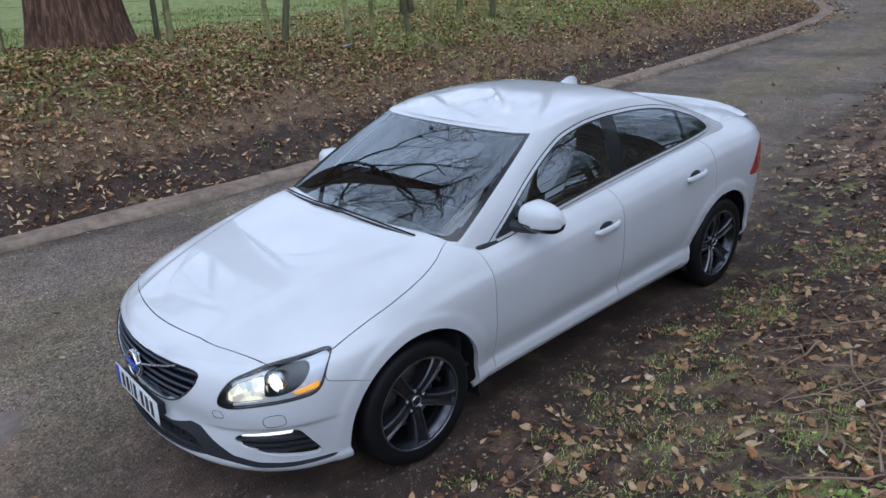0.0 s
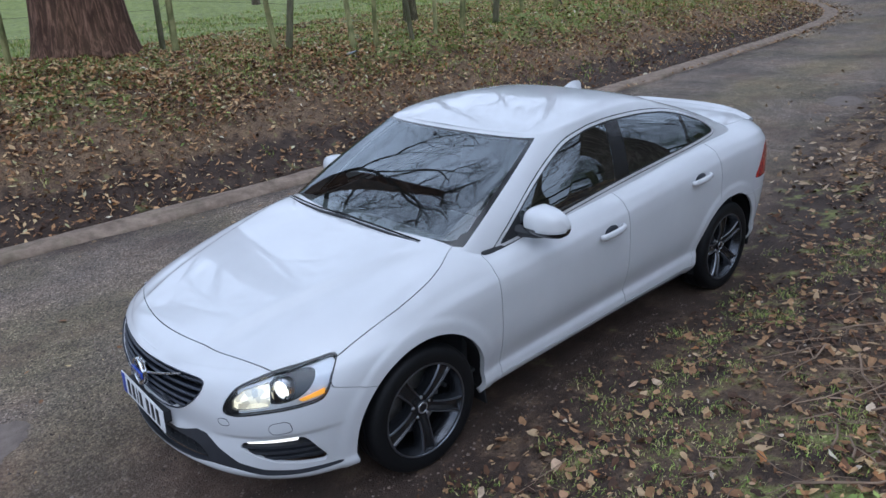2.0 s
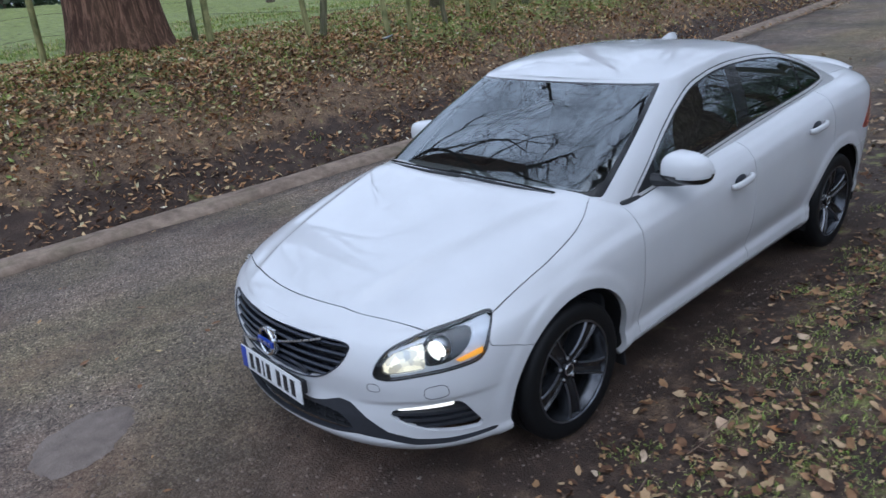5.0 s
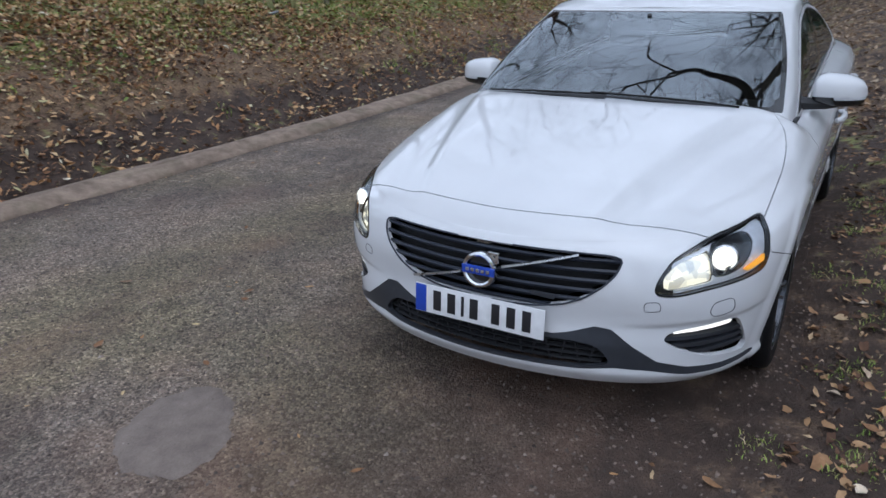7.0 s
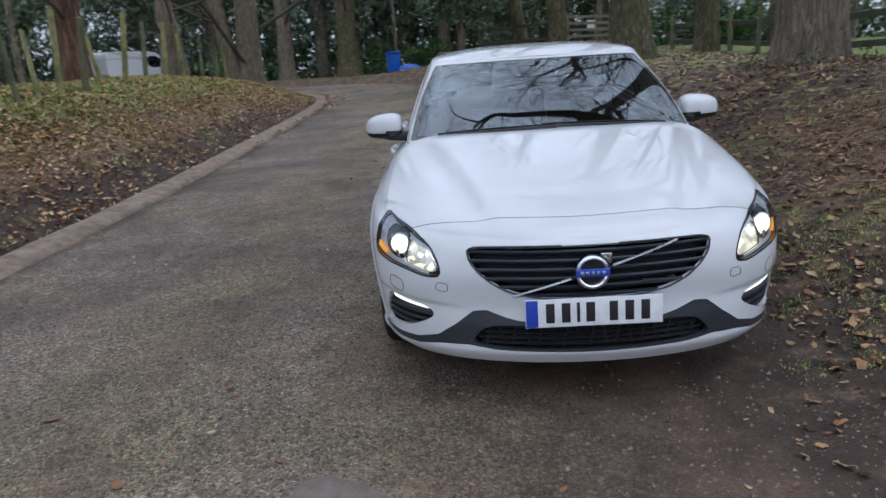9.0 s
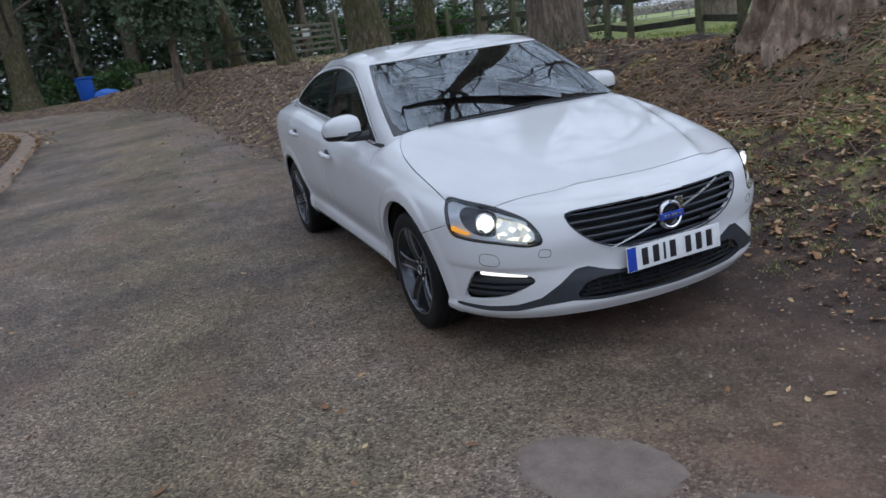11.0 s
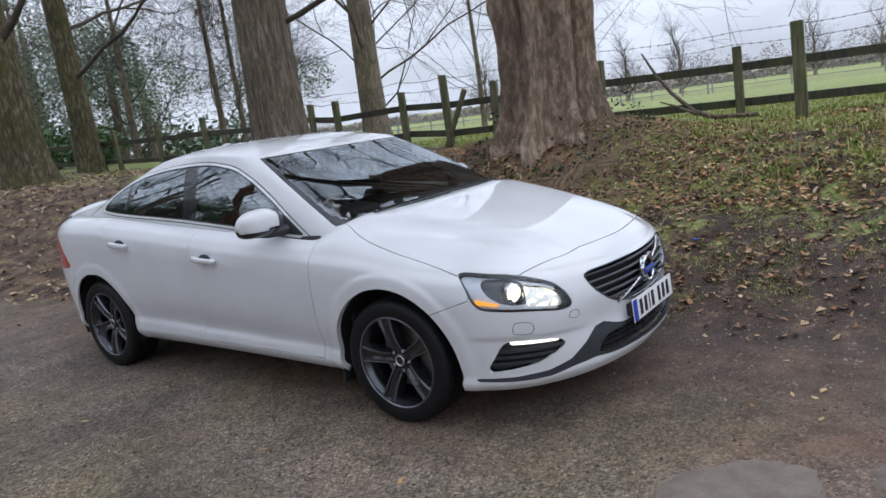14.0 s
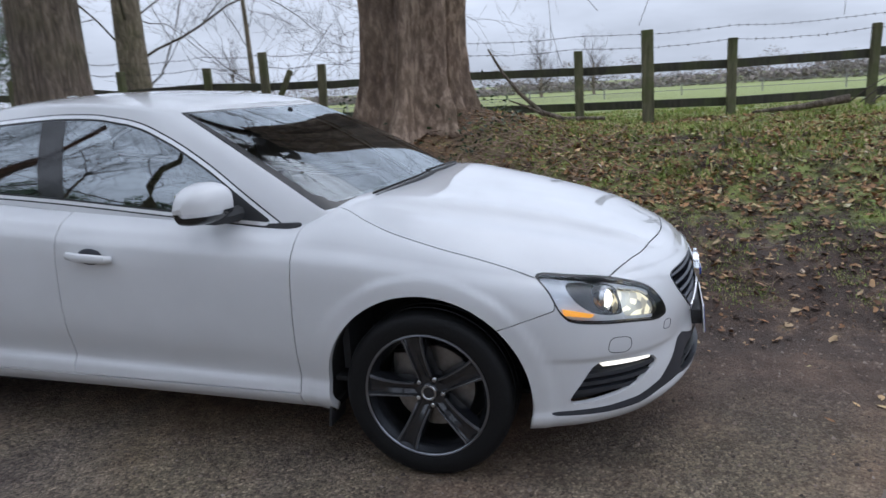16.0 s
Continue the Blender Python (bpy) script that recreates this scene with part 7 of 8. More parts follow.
def keep_right(x, y, s):
    r, _ = off_road(x, y, s)
    patch = 0.5 + 0.5 * wobble(x, y, 1.6, 6.0)
    return np.where(r > 0.32, (0.25 + 0.75 * patch) * (0.35 + 0.65 * smooth01((r - 0.4) / 1.6)) * (1 - 0.4 * smooth01((r - 4.3) / 1.5)) * (1 - 0.45 * smooth01((-2 - x) / 3) * smooth01((r - 1.3) / 0.8)), np.where(r > -0.15, 0.26, 0.0)) * (s < 0) * smooth01((11 - x) / 5)


def keep_left(x, y, s):
    _, l = off_road(x, y, s)
    patch = 0.5 + 0.5 * wobble(x, y, 1.7, 7.0)
    clear = (np.abs(x) < 2.3) & (np.abs(y) < 1.0)
    v = np.where(l > -0.1, 0.14 + 0.86 * smooth01(l / 0.9) * (0.3 + 0.7 * patch), 0.0) * (1 - smooth01((y - 5.2) / 1.2))
    return np.where(clear, 0, v) * (s > 0) * smooth01((11 - x) / 5)


for lo, hi, count, flat in ((-22.0, -6.0, 140000, True), (-6.0, 4.5, 125000, False), (4.5, 10.5, 45000, True)):
    P, _ = scatter(count, lo, hi, -11.5, -4.2, keep_right, RNG)
    SIZES = 0.032 + 0.066 * RNG.uniform(0, 1, len(P)) ** 1.6
    P[:, 2] += 0.010 + 0.28 * SIZES
    leaves_object("fallen_leaves", P, SIZES, M_LEAF, "brown and yellow fallen leaves carpeting the offside bank", "leaves", RNG, sprays=flat)
P, _ = scatter(56000, -5, 10.5, 0.5, 6.2, keep_left, RNG)
P[:, 2] += 0.014
V, F = broad_leaves(P, 0.018 + 0.056 * RNG.uniform(0, 1, len(P)) ** 2.2, RNG)
bulk("fallen_leaves", V, F, M_VERGELEAF, "brown fallen leaves scattered over the muddy nearside verge", "leaves")


P, _ = scatter(26000, -2.5, 7.5, 2.4, 6.0, keep_left, RNG)
P[:, 2] += 0.02
leaves_object("fallen_leaves", P, 0.028 + 0.055 * RNG.uniform(0, 1, len(P)) ** 1.6, M_LEAF, "brown and tan fallen leaves among grass on the nearside bank", "leaves", RNG)


def keep_apron(x, y, s):
    r, l = off_road(x, y, s)
    edge = np.where(l > -0.5, smooth01((l + 0.5) / 0.7), 0.06)
    patch = 0.5 + 0.5 * wobble(x, y, 0.9, 8.0)
    inner = (r > -0.7) & (x < -14)
    return np.where(inner, 0.9 * smooth01((r + 0.7) / 0.5) * (1 - smooth01((r - 1.2) / 1)), edge * (0.3 + 0.7 * patch) * (1 - smooth01((y - 4.5) / 2)) * (s > 0))


P, _ = scatter(42000, -27, -3.5, -9, 5.5, keep_apron, RNG)
P[:, 2] += 0.012
leaves_object("dry_leaves", P, RNG.uniform(0.05, 0.11, len(P)), M_DRYLEAF, "dry tan leaves drifted over the track's edge", "leaves", RNG)


def keep_lane(x, y, s):
    r, l = off_road(x, y, s)
    clear = (np.abs(x) < 2.25) & (np.abs(y) < 0.95)
    near_edge = np.maximum(np.exp(-np.maximum(-r, 0) / 0.35), np.exp(-np.maximum(-l, 0) / 0.5))
    return np.where((r < 0) & (l < 0) & ~clear, 0.10 + 0.5 * near_edge, 0)


P, _ = scatter(2600, -16, 6, -4.2, 1.0, keep_lane, RNG)
P[:, 2] += 0.006
leaves_object("lane_leaves", P, RNG.uniform(0.02, 0.06, len(P)), M_LEAF, "few flat trodden leaves lying on the lane", "leaves", RNG, tilt=0.10, curl=0.15)


def green_patches(x, y, s):
    r, l = off_road(x, y, s)
    patch = wobble(x, y, 2.1, 9.0) + 0.5 * wobble(x, y, 5.3, 2.0)
    place = np.where(s < 0, smooth01((r - 0.9) / 0.8), smooth01((l - 0.6) / 0.8) * smooth01((x - 0.4) / 0.8))
    return place * smooth01((patch - 0.02) / 0.4)


P, _ = scatter(44000, -16, 5, -8.5, -4.6, green_patches, RNG)
SIZES = 0.02 + 0.045 * RNG.uniform(0, 1, len(P)) ** 1.5
P[:, 2] += 0.008 + RNG.uniform(0, 0.03, len(P))
leaves_object("ground_ivy", P, SIZES, M_WEED, "low bright green weeds in patches on the offside bank", "weeds", RNG, sprays=True, slim=0.9)
P, _ = scatter(16000, 0.2, 6.5, 1.9, 6.0, green_patches, RNG)
SIZES = 0.012 + 0.028 * RNG.uniform(0, 1, len(P)) ** 1.5
P[:, 2] += 0.012 + RNG.uniform(0, 0.025, len(P))
leaves_object("ground_ivy", P, SIZES, M_WEED, "low green weeds in patches on the nearside verge", "weeds", RNG, sprays=True, slim=0.9)


def single_leaf(seed, size):
    r = np.random.default_rng(seed)
    V, Q, T = leaf_shapes(np.zeros((1, 3)), np.array([size]), r, tilt=0.08, curl=0.3, slim=0.75)
    me = bpy.data.meshes.new("fallen_leaf")
    me.from_pydata(V.tolist(), [], Q.tolist() + T.tolist())
    me.materials.append(M_LEAF)
    return me


LEAF_MESHES = [single_leaf(k, 1.0) for k in range(6)]
for k, (x, y, size) in enumerate(((1.97, -1.60, .10), (2.05, -1.55, .07), (2.62, -1.2, .08), (2.2, -2.3, .10), (2.75, -1.75, .10), (1.2, -2.4, .08), (0.2, -2.7, .07), (2.53, 0.86, .07), (2.9, 0.55, .05), (3.3, 0.75, .06),
                                  (0.03, 1.15, .08), (-0.15, 1.74, .10), (0.9, 1.5, .09), (1.45, 1.75, .10), (1.9, 1.55, .09), (-0.9, 1.35, .08), (1.0, 2.2, .12), (1.82, -4.47, .14), (2.1, 1.9, .1), (0.4, 2.0, .09), (3.6, -2.6, .09), (3.3, -3.2, .08))):
    ob = new("fallen_leaf", LEAF_MESHES[k % 6])
    ob.location = (x, y, ground_z(x, y) + 0.012)
    ob.rotation_euler = (0.1, 0.06, k * 1.7)
    ob.scale = (size * 0.72, size * 0.72, size * 0.5)
    tagged(ob, "single large brown fallen leaf lying flat", "leaf", "large fallen leaves")


def grass_object(name, P, height, mat, label, rng, lean=0.5, width=0.005):
    """Bent tapering blades, three faces each."""
    n = len(P)
    yaw = rng.uniform(0, 2 * np.pi, n)
    d = np.stack([np.cos(yaw), np.sin(yaw), np.zeros(n)], 1)
    side = np.stack([-np.sin(yaw), np.cos(yaw), np.zeros(n)], 1)
    bend = rng.uniform(0.1, 1.0, n) * lean
    h = height[:, None]
    w = (width * rng.uniform(0.7, 1.4, n))[:, None]
    up = np.array([0, 0, 1.0])
    m = P + up * h * 0.55 + d * h * bend[:, None] * 0.25
    t = P + up * h * (1 - 0.35 * bend[:, None]) + d * h * bend[:, None] * 0.9
    V = np.stack([P - side * w, P + side * w, m - side * w * 0.75, m + side * w * 0.75, t], 1).reshape(-1, 3)
    b = (np.arange(n) * 5)[:, None]
    F = np.concatenate([b + np.array([[0, 1, 3]]), b + np.array([[0, 3, 2]]), b + np.array([[2, 3, 4]])])
    return bulk(name, V, F, mat, label, "grass")


def tufts(count, blades, x0, x1, y0, y1, keep, rng, radius=0.05):
    P, s = scatter(count, x0, x1, y0, y1, keep, rng)
    Q = np.repeat(P, blades, 0)
    Q[:, :2] += rng.normal(0, radius, (len(Q), 2))
    Q[:, 2] = land(Q[:, 0], Q[:, 1]) - 0.005
    return Q


def grassy_left(x, y, s):
    _, l = off_road(x, y, s)
    patch = 0.5 + 0.5 * wobble(x, y, 1.9, 4.0)
    mound = np.exp(-((x + .4) / 1.7) ** 2 - ((y - 3.6) / 1.5) ** 2)
    return smooth01((l - 0.05) / 0.8) * (0.10 + 0.9 * smooth01((patch - 0.22) / 0.35)) * (1 - 0.95 * mound) * (s > 0) * smooth01((11 - x) / 5)


def grassy_right(x, y, s):
    r, _ = off_road(x, y, s)
    patch = 0.5 + 0.5 * wobble(x, y, 1.3, 4.5)
    return np.where(r > 0.6, (0.06 + 0.94 * smooth01((patch - 0.4 + 0.3 * smooth01((-2 - x) / 3)) / 0.35)) * (0.2 + 0.8 * smooth01((r - 1.0) / 1.6)), 0) * (s < 0) * smooth01((10 - x) / 5)


Q = tufts(2900, 75, -3, 10.5, 0.9, 7.0, grassy_left, RNG, 0.055)
grass_object("verge_grass", Q, RNG.uniform(0.010, 0.036, len(Q)), M_BLADE, "short rough grass tufts on the nearside verge", RNG, lean=1.5, width=0.0022)
Q = tufts(5200, 12, 0.0, 9.0, 2.9, 6.6, lambda x, y, s: smooth01((x - 0.2) / 1.6) * (0.3 + 0.7 * smooth01((y - 3.0) / 1.6)) * (0.15 + 0.85 * smooth01((wobble(x, y, 2.3, 4.0) + 0.15) / 0.3)), RNG, 0.05)
grass_object("bank_top_grass", Q, RNG.uniform(0.03, 0.10, len(Q)), M_BLADE, "rough yellow-green grass on the bank below the rail fence", RNG, lean=1.3, width=0.0045)
Q = tufts(10000, 13, -20, 10, -11, -4.8, grassy_right, RNG)
grass_object("bank_grass", Q, RNG.uniform(0.03, 0.09, len(Q)), M_BLADE, "rough grass tufts among leaves on the offside bank", RNG, lean=1.2, width=0.008)
Q = tufts(4500, 8, -16, 5, -16, -7.4, lambda x, y, s: 0.3 + 0.7 * (wobble(x, y, 0.9, 2.0) > -0.1), RNG, 0.09)
grass_object("lawn_grass", Q, RNG.uniform(0.04, 0.11, len(Q)), M_BLADE, "uneven green lawn grass beyond the wire fence", RNG, lean=1.2, width=0.008)
Q = tufts(3000, 8, -6, 8, 6.2, 12, lambda x, y, s: 0.9 + 0 * x, RNG, 0.08)
grass_object("field_grass", Q, RNG.uniform(0.03, 0.09, len(Q)), M_BLADE, "short green pasture grass behind the fence", RNG, width=0.008)


def twig_litter():
    rng = np.random.default_rng(5)
    st = Sticks()
    for k in range(1700):
        near = k < 1250
        if near:
            a, r = rng.uniform(0, 6.28), min(abs(rng.normal(0, 0.75)), 1.5) + 0.5
            x, y = -0.28 + r * math.cos(a) * 1.35, 3.75 + r * math.sin(a) * 0.75 - 0.35
        else:
            x, y = rng.uniform(-4, 5.5), rng.uniform(1.3, 4.8)
            if k % 3 == 0:
                x, y = rng.uniform(-8, 4), rng.uniform(-8, -4.7)
        if y < 1.1 and y > -4.5:
            continue
        L = rng.uniform(0.10, 0.50) if near else rng.uniform(0.06, 0.28)
        a = rng.uniform(0, 6.28)
        pts = []
        for t in (0, 0.33, 0.66, 1.0):
            px, py = x + (t - 0.5) * L * math.cos(a) + rng.normal(0, 0.015), y + (t - 0.5) * L * math.sin(a) + rng.normal(0, 0.015)
            pts.append((px, py, ground_z(px, py) + 0.012 + (0.05 * rng.uniform(0, 1) if near else 0.01)))
        r0 = rng.uniform(0.002, 0.006) if near else rng.uniform(0.001, 0.003)
        st.add(pts, [r0, r0, r0 * 0.8, r0 * 0.5], 4)
    ob = st.make("twig_litter", plain("dry_brown_twigs", (0.25, 0.175, 0.12), 0.85, var=0.4, scale=4))
    tagged(ob, "tangle of dry brown twigs heaped round the tree's foot", "twigs", kind="stuff")


twig_litter()


def grains(name, P, size, mat, label, category, rng, flat=0.6):
    """Small angular bits, each a squat four-sided point."""
    n = len(P)
    a = rng.uniform(0, 6.28, n)[:, None] + np.array([0, 1.5, 3.2, 4.6])[None] + rng.normal(0, 0.2, (n, 4))
    r = size[:, None] * rng.uniform(0.35, 0.65, (n, 4))
    ring = np.stack([P[:, 0:1] + r * np.cos(a), P[:, 1:2] + r * np.sin(a), np.repeat(P[:, 2:3] - 0.001, 4, 1)], -1)
    tip = P + np.stack([rng.normal(0, 0.15, n) * size, rng.normal(0, 0.15, n) * size, size * flat * rng.uniform(0.4, 1.0, n)], 1)
    V = np.concatenate([ring, tip[:, None]], 1).reshape(-1, 3)
    F = np.array([(0, 1, 4), (1, 2, 4), (2, 3, 4), (3, 0, 4)])[None] + (np.arange(n) * 5)[:, None, None]
    return bulk(name, V, F.reshape(-1, 3), mat, label, category)


M_GRAVEL = hashed_material("road_gravel", ((0.0, (0.06, 0.047, 0.040)), (0.35, (0.16, 0.128, 0.105)), (0.65, (0.215, 0.162, 0.130)), (0.96, (0.25, 0.195, 0.160)), (1.0, (0.36, 0.31, 0.27))), 0.85)
M_CRUMB = hashed_material("soil_crumbs", ((0.0, (0.045, 0.033, 0.027)), (0.5, (0.11, 0.078, 0.058)), (0.8, (0.17, 0.11, 0.07)), (0.97, (0.28, 0.19, 0.12)), (1.0, (0.42, 0.36, 0.30))), 0.9)


def keep_gravel(x, y, s):
    r, l = off_road(x, y, s)
    under = (np.abs(x) < 1.9) & (np.abs(y) < 0.75)
    return np.where((r < 0) & (l < 0.3) & ~under, 0.35 + 0.65 * smooth01((x + 3.5) / 4), 0)


P, _ = scatter(52000, -4.5, 5.6, -4.1, 1.5, keep_gravel, RNG)
grains("gravel", P, 0.006 + 0.017 * RNG.uniform(0, 1, len(P)) ** 2.2, M_GRAVEL, "small brown and grey stones pressed into the worn lane", "gravel", RNG)


def keep_crumbs(x, y, s):
    r, l = off_road(x, y, s)
    return np.where((l > -0.4) | (r > 0.3), 0.5 + 0.4 * wobble(x, y, 2.2, 3.0), 0)


P, _ = scatter(30000, -2.5, 5.0, 0.9, 4.6, keep_crumbs, RNG)
grains("soil_crumbs", P, 0.007 + 0.022 * RNG.uniform(0, 1, len(P)) ** 2, M_CRUMB, "crumbs of dark soil, bark and leaf bits on the verge", "soil", RNG)
P, _ = scatter(20000, -7, 4.5, -7.2, -4.3, keep_crumbs, RNG)
grains("soil_crumbs", P, 0.010 + 0.03 * RNG.uniform(0, 1, len(P)) ** 2, M_CRUMB, "crumbs of dark soil and leaf bits on the bank", "soil", RNG)


def ivy_at(x, y, radius, height, count, seed):
    rng = np.random.default_rng(seed)
    a = rng.uniform(0, 6.28, count)
    h = rng.exponential(height * 0.35, count).clip(0, height)
    r = radius * (1.05 + 0.55 * np.exp(-h / 0.3)) + rng.uniform(0, 0.10, count)
    px, py = x + r * np.cos(a), y + r * np.sin(a)
    P = np.stack([px, py, land(px, py) + h * (rng.uniform(0, 1, count) ** 1.5) + 0.02], 1)
    leaves_object("ivy", P, rng.uniform(0.03, 0.07, count), M_IVY, "dark green ivy creeping round the tree's foot", "ivy", rng, tilt=0.7)


ivy_at(-0.28, 4.14, 0.66, 0.45, 900, 3)
ivy_at(-5.05, 4.15, 0.52, 0.7, 420, 4)


def fallen_branch():
    b = thing("fallen_branch", "bare fallen branch propped against the rail fence", "branch", (0, 0, 0))
    z = ground_z(0.9, 5.9)
    st = Sticks()
    st.add([(1.55, 5.75, z + 0.06), (1.05, 5.8, z + 0.07), (0.75, 5.95, z + 0.16), (0.45, 6.05, z + 0.42), (0.25, 6.1, z + 0.66), (0.05, 6.15, z + 0.98)], [0.022, 0.030, 0.032, 0.025, 0.020, 0.013], 8)
    st.make("stem", M_BARK, b)
    st = Sticks()
    st.add([(0.8, 5.92, z + 0.12), (0.55, 5.9, z + 0.25), (0.35, 5.88, z + 0.33)], [0.025, 0.018, 0.008], 6)
    st.make("side_shoot", M_BARK, b)
    c = thing("log", "dead branch lying under the fence", "branch", (0, 0, 0))
    st = Sticks()
    zz = ground_z(3.9, 5.9)
    st.add([(3.2, 5.75, zz + 0.05), (3.7, 5.8, zz + 0.08), (4.2, 5.85, zz + 0.15)], [0.015, 0.035, 0.05], 8)
    st.make("stem", M_BARK, c)
    st = Sticks()
    for k in range(9):
        rng = np.random.default_rng(k)
        p = np.array([4.2 + 0.12 * k, 5.9, zz + 0.1])
        st.add([p, p + (0.2, rng.normal(0, 0.1), 0.16), p + (0.42, rng.normal(0, 0.2), 0.30)], [0.009, 0.006, 0.003], 4)
    st.make("twigs", M_TWIG, c)


fallen_branch()


def small_sign():
    x, y = -3.3, -6.3
    bm = bmesh.new()
    box(bm, (0.22, 0.15, 0.02), pose(x, y, ground_z(x, y) + 0.035, 14, 6, 30), 0.004, 1)
    ob = part("plastic_scrap", bm, plain("grey_scrap", (0.16, 0.18, 0.19), 0.4), None)
    tagged(ob, "flat grey scrap of plastic lying on the bank", "litter")
    bm = bmesh.new()
    lathe(bm, [(0, 0), (.014, 0), (.016, .006), (.013, .014), (0, .016)], 14, "z", pose(1.93, 2.05, ground_z(1.93, 2.05) + 0.012))
    ob = part("bottle_cap", bm, M_BINBLUE, None)
    tagged(ob, "blue bottle cap lying in the grass", "litter")


small_sign()


# ---- woods behind ----
def clumped(rng, count, radii, centre, lumps=26):
    """Leaf places gathered in lumps through an uneven crown."""
    c = rng.normal(0, 1, (lumps, 3))
    c /= np.linalg.norm(c, axis=1)[:, None]
    c *= rng.uniform(0.35, 1.0, (lumps, 1))
    r = rng.uniform(0.18, 0.42, lumps)
    k = rng.integers(0, lumps, count)
    d = rng.normal(0, 1, (count, 3))
    d /= np.linalg.norm(d, axis=1)[:, None]
    p = c[k] + d * (r[k] * rng.uniform(0.5, 1.0, count) ** 0.5)[:, None]
    return p * np.asarray(radii) + np.asarray(centre)


def evergreen(x, y, height, width, seed, count=5200, size=0.26, mat=None, label="dense dark evergreen tree with a ragged crown", low=0.06, core=0):
    rng = np.random.default_rng(seed)
    z = ground_z(x, y)
    t = thing("evergreen_tree", label, "tree", (x, y, z))
    bm = bmesh.new()
    tube(bm, [(0, 0, -0.3), (0.05, 0.03, height * 0.4), (0, 0, height * 0.85)], [0.05 * width, 0.038 * width, 0.01], 8)
    part("trunk", bm, M_BARK, t)
    radii, mid = np.array((width / 2, width / 2, height * (1 - low) / 2)), (0, 0, height * (low + 1) / 2)
    P = clumped(rng, count, radii, mid, 42)
    big = rng.uniform(0.5, 1.3, count) * size
    if core:
        Q = clumped(rng, core, radii * 0.62, mid, 14)
        P, big = np.concatenate([P, Q]), np.r_[big, rng.uniform(0.45, 0.8, core)]
    leaves_object("crown", P, big, mat or (M_EVER if core else M_HAZYEVER), "", "", rng, parent=t, tilt=0.9, slim=0.7, sprays=True)


DENSE = ((-34, 3, 11, 7), (-37, -1.5, 13, 8), (-40, -9, 14, 9), (-38, -15, 13, 9), (-44, 4, 15, 10), (-36, -22, 14, 10), (-30, -26, 12, 9), (-23, -29, 9, 8), (-14, -32, 5.5, 7), (-4, -34, 5, 7), (8, -35, 5, 7), (-31, 1.6, 6.5, 3.4),
         (-28.5, -21.8, 9, 6), (-46, -4, 16, 10), (-47, -14, 16, 10), (-44, -22, 15, 10), (-26.5, -23, 8, 6), (-18.5, -25.5, 5, 5), (-9.5, -27, 4, 5), (0, -29, 4, 5), (-36, -33, 14, 11), (-32, 6.5, 9, 6), (-39, 7, 13, 8), (-42, -5, 13, 8), (-41, 0.5, 12, 8))
OPEN = ((-31, 9.5, 9, 6), (-36, 12, 12, 8), (-29, 13.5, 8, 5.5), (-33, 19, 7.5, 7), (-24.5, 12.5, 6, 4.6), (-24, 20, 6, 5.5), (-43, 18, 13, 9), (-26.2, 9.2, 5, 4), (-45, 11, 13, 9))
for k, (x, y, h, w) in enumerate(DENSE):
    evergreen(x, y, h, w, 100 + k, count=6400, size=0.18 + 0.011 * w, core=1700)
for k, (x, y, h, w) in enumerate(OPEN):
    evergreen(x, y, h, w, 160 + k, count=9000, size=0.10 + 0.006 * w, core=0, label="loose evergreen tree with gaps in its crown, haze put into its grey-green colour")
for k, (x, y, h, w) in enumerate(((-33.5, -2.2, 1.9, 3.4), (-34.5, -5.6, 1.5, 3.0), (-32.5, -12.5, 1.8, 4), (-21, 8.2, 1.3, 2.6), (-18, 8.0, 1.1, 2.2), (-24.5, 6.8, 1.6, 2.6))):
    rng = np.random.default_rng(300 + k)
    b = thing("laurel_bush", "low bright green laurel bush", "bush", (x, y, ground_z(x, y)))
    P = clumped(rng, 1500, (w / 2, w / 2, h / 2), (0, 0, h / 2), 18)
    leaves_object("foliage", P, rng.uniform(0.10, 0.22, 1500), M_LAUREL, "", "", rng, parent=b, tilt=0.7)
for k, (x, y, h) in enumerate(((-17, 12, 9), (-21, 16, 10), (-19.5, 10.2, 8), (-26, 5.2, 9), (-27, 10.5, 10), (-16, -16, 10), (-8, -18, 11), (1, -20, 11), (-22, -17, 10), (-13, 22, 10))):
    bare_tree(x, y, h, 0.12 + 0.01 * (k % 3), "slender bare tree at the wood's edge", 400 + k, limbs=9 if k < 3 else 6, first=0.12 if k < 3 else 0.18, reach=0.5, levels=4 if k < 3 else 3, flare=0.2, detail=0.4)


evergreen(-20.4, -0.5, 5.6, 3.0, 190, count=6500, size=0.20, core=1600, low=0.12, label="narrow dark conifer standing beside the track")


def undergrowth(x0, y0, x1, y1, height, depth, count, seed, mat=None):
    """A tangle of evergreen shrubs that closes the wood's edge."""
    rng = np.random.default_rng(seed)
    t = rng.uniform(0, 1, count)
    x, y = x0 + (x1 - x0) * t + rng.normal(0, depth, count), y0 + (y1 - y0) * t + rng.normal(0, depth, count)
    top = height * (0.7 + 0.3 * np.sin(t * 37 + seed) * np.sin(t * 17 + 1))
    P = np.stack([x, y, land(x, y) + top * rng.uniform(0, 1, count)], 1)
    leaves_object("undergrowth", P, rng.uniform(0.25, 0.6, count), mat or M_EVER, "tangled dark evergreen undergrowth at the wood's edge", "shrubs", rng, tilt=0.9, slim=0.7, sprays=True)


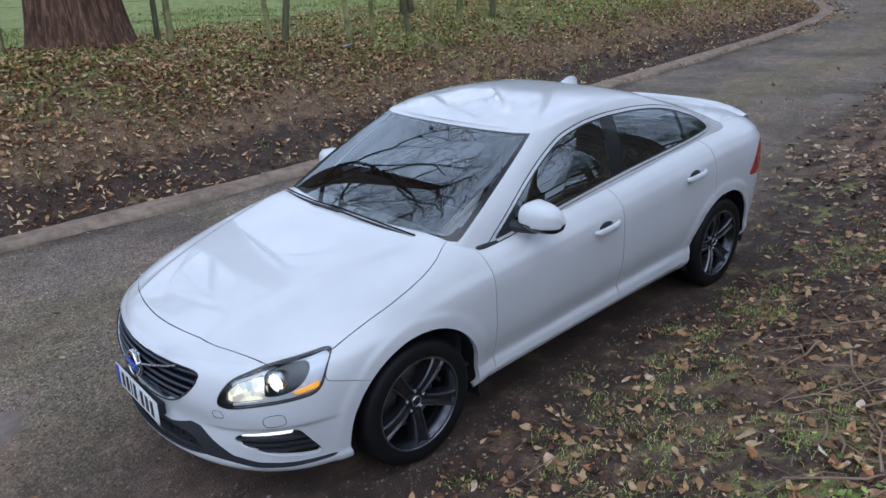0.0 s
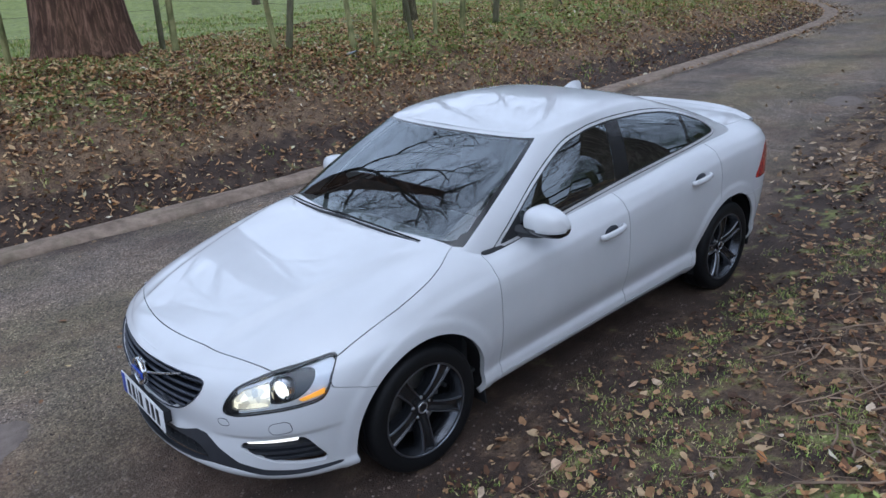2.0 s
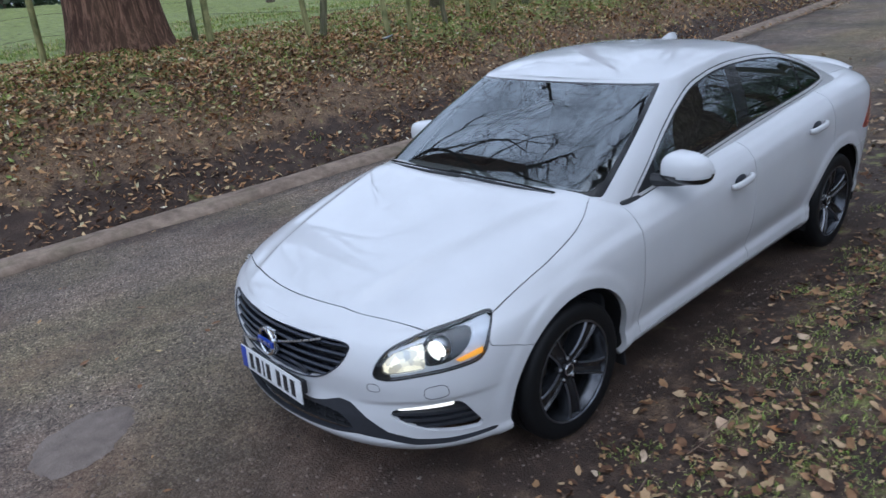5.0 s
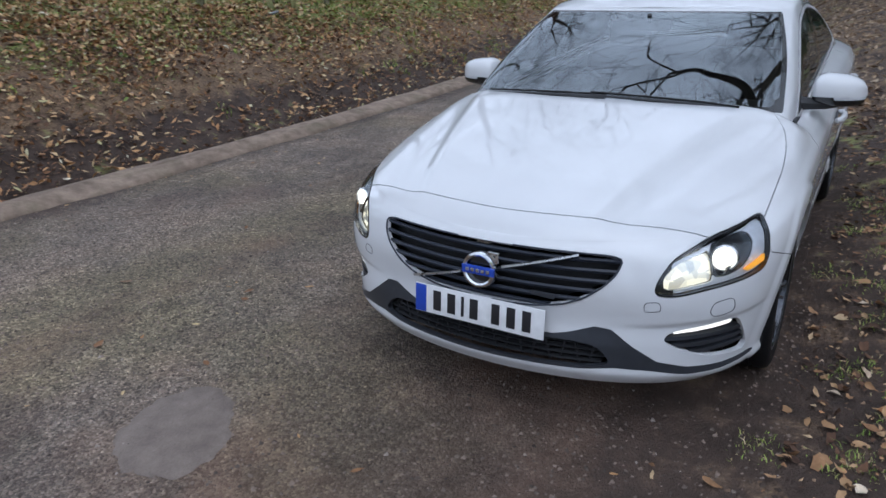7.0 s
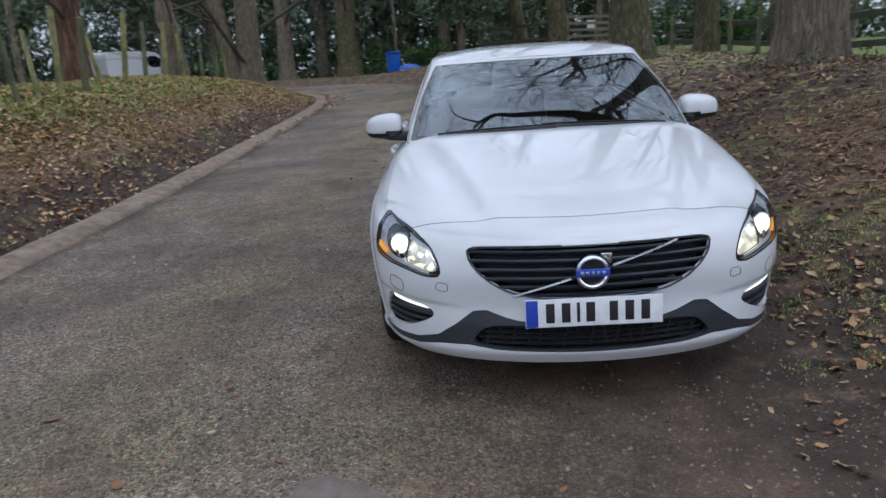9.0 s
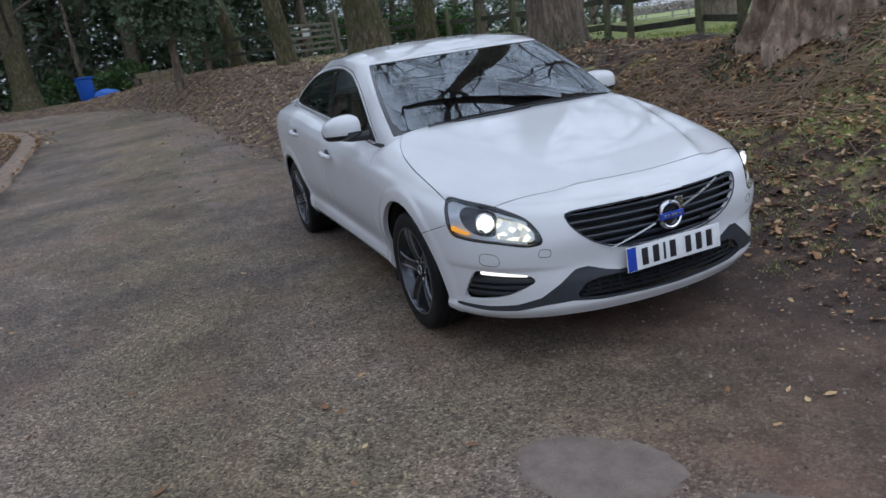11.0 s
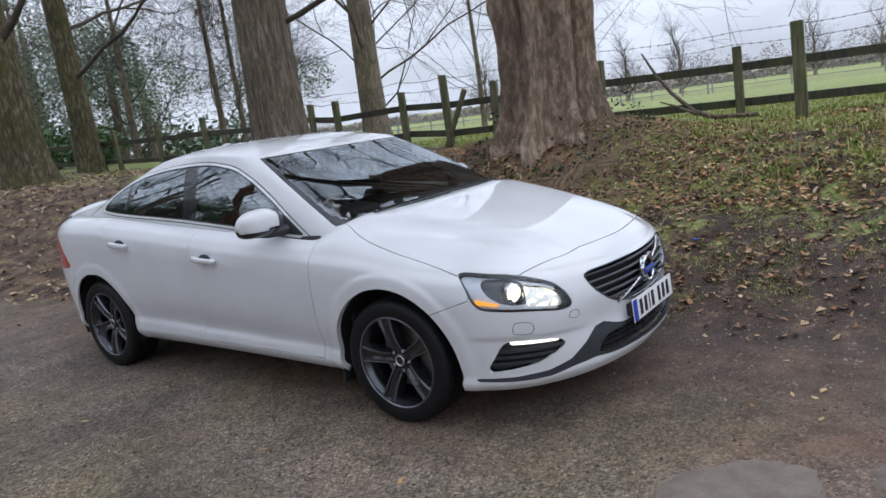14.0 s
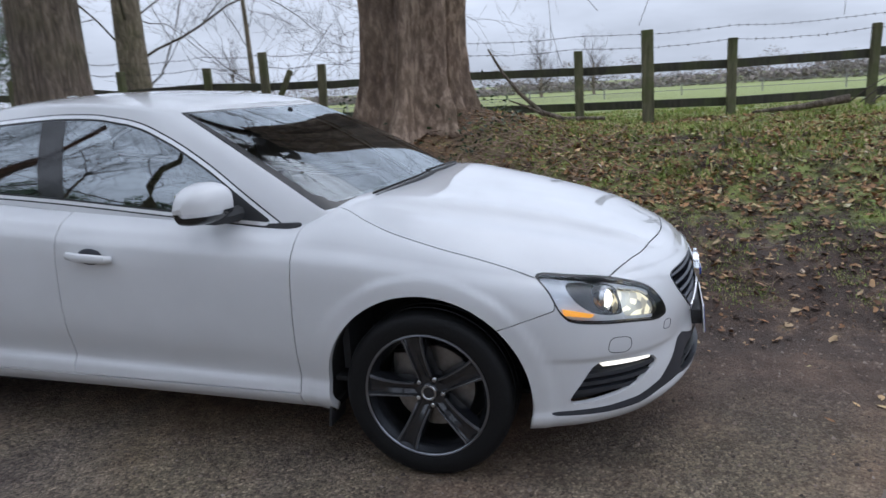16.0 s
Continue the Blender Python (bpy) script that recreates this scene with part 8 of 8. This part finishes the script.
undergrowth(-42, -28, -40, 8, 5.0, 1.0, 9000, 41)
undergrowth(-40, -27, -20, -32, 5.0, 1.0, 7000, 42)
undergrowth(-20, -32, 14, -40, 3.0, 1.0, 7000, 46)
undergrowth(-40, 8, -34, 26, 3.0, 0.8, 4000, 43)
undergrowth(-45, -24, -45, 8, 11.0, 1.2, 16000, 44)
undergrowth(-44, -30, -22, -36, 9.0, 1.0, 6000, 45)


def far_wood(x0, y0, x1, y1, height, count, seed, size, label):
    """A belt of distant bare trees: many small ragged sprays."""
    rng = np.random.default_rng(seed)
    t = rng.uniform(0, 1, count)
    x, y = x0 + (x1 - x0) * t, y0 + (y1 - y0) * t
    dx, dy = rng.normal(0, 3.5, count), rng.normal(0, 3.5, count)
    top = height * (0.62 + 0.24 * np.sin(t * 61 + seed) * np.sin(t * 23) + 0.18 * np.sin(t * 173))
    z = land(x + dx, y + dy) + top * rng.uniform(0, 1, count) ** 0.75
    P = np.stack([x + dx, y + dy, z], 1)
    leaves_object("far_wood", P, rng.uniform(0.5, 1.2, count) * size, M_FARWOOD, label, "woodland", rng, tilt=1.0, slim=0.75, sprays=True)


far_wood(-330, 250, 30, 275, 5.0, 22000, 1, 1.3, "distant belt of bare brown winter woodland")
far_wood(30, 275, 330, 170, 7.0, 26000, 2, 1.3, "distant belt of bare brown winter woodland")
far_wood(-450, 760, 500, 860, 30, 16000, 3, 2.2, "wooded low hill on the horizon")
far_wood(-420, 160, -400, 400, 14, 12000, 4, 0.9, "distant bare hedgerow trees")
for k, (x, y, h) in enumerate(((-46, 118, 11), (-38, 122, 12), (-22, 150, 13), (-12, 160, 12), (-70, 110, 12))):
    bare_tree(x, y, h, 0.35, "lone bare tree standing in the pasture", 500 + k, limbs=16, first=0.22, reach=0.42, levels=3, flare=0.3, detail=0.4, limb_r=0.4, bole=0.55)


def paddock_rails():
    f = thing("paddock_fence", "pale post and rail fence far across the pasture", "fence", (0, 0, 0))
    mw = plain("grey_paddock_timber", (0.24, 0.235, 0.225), 0.85)
    for line in (((-75, 62), (40, 74)), ((-60, 40), (-20, 78))):
        (ax, ay), (bx, by) = line
        n = 16
        pts = [(ax + (bx - ax) * k / n, ay + (by - ay) * k / n) for k in range(n + 1)]
        for x, y in pts:
            bm = bmesh.new()
            box(bm, (0.12, 0.12, 1.3), pose(x, y, ground_z(x, y) + 0.6))
            part("post", bm, mw, f)
        for (px, py), (qx, qy) in zip(pts, pts[1:]):
            for lev in (0.5, 1.05):
                bm = bmesh.new()
                tube(bm, [(px, py, ground_z(px, py) + lev), (qx, qy, ground_z(qx, qy) + lev)], 0.04, 4)
                part("rail", bm, mw, f)


paddock_rails()
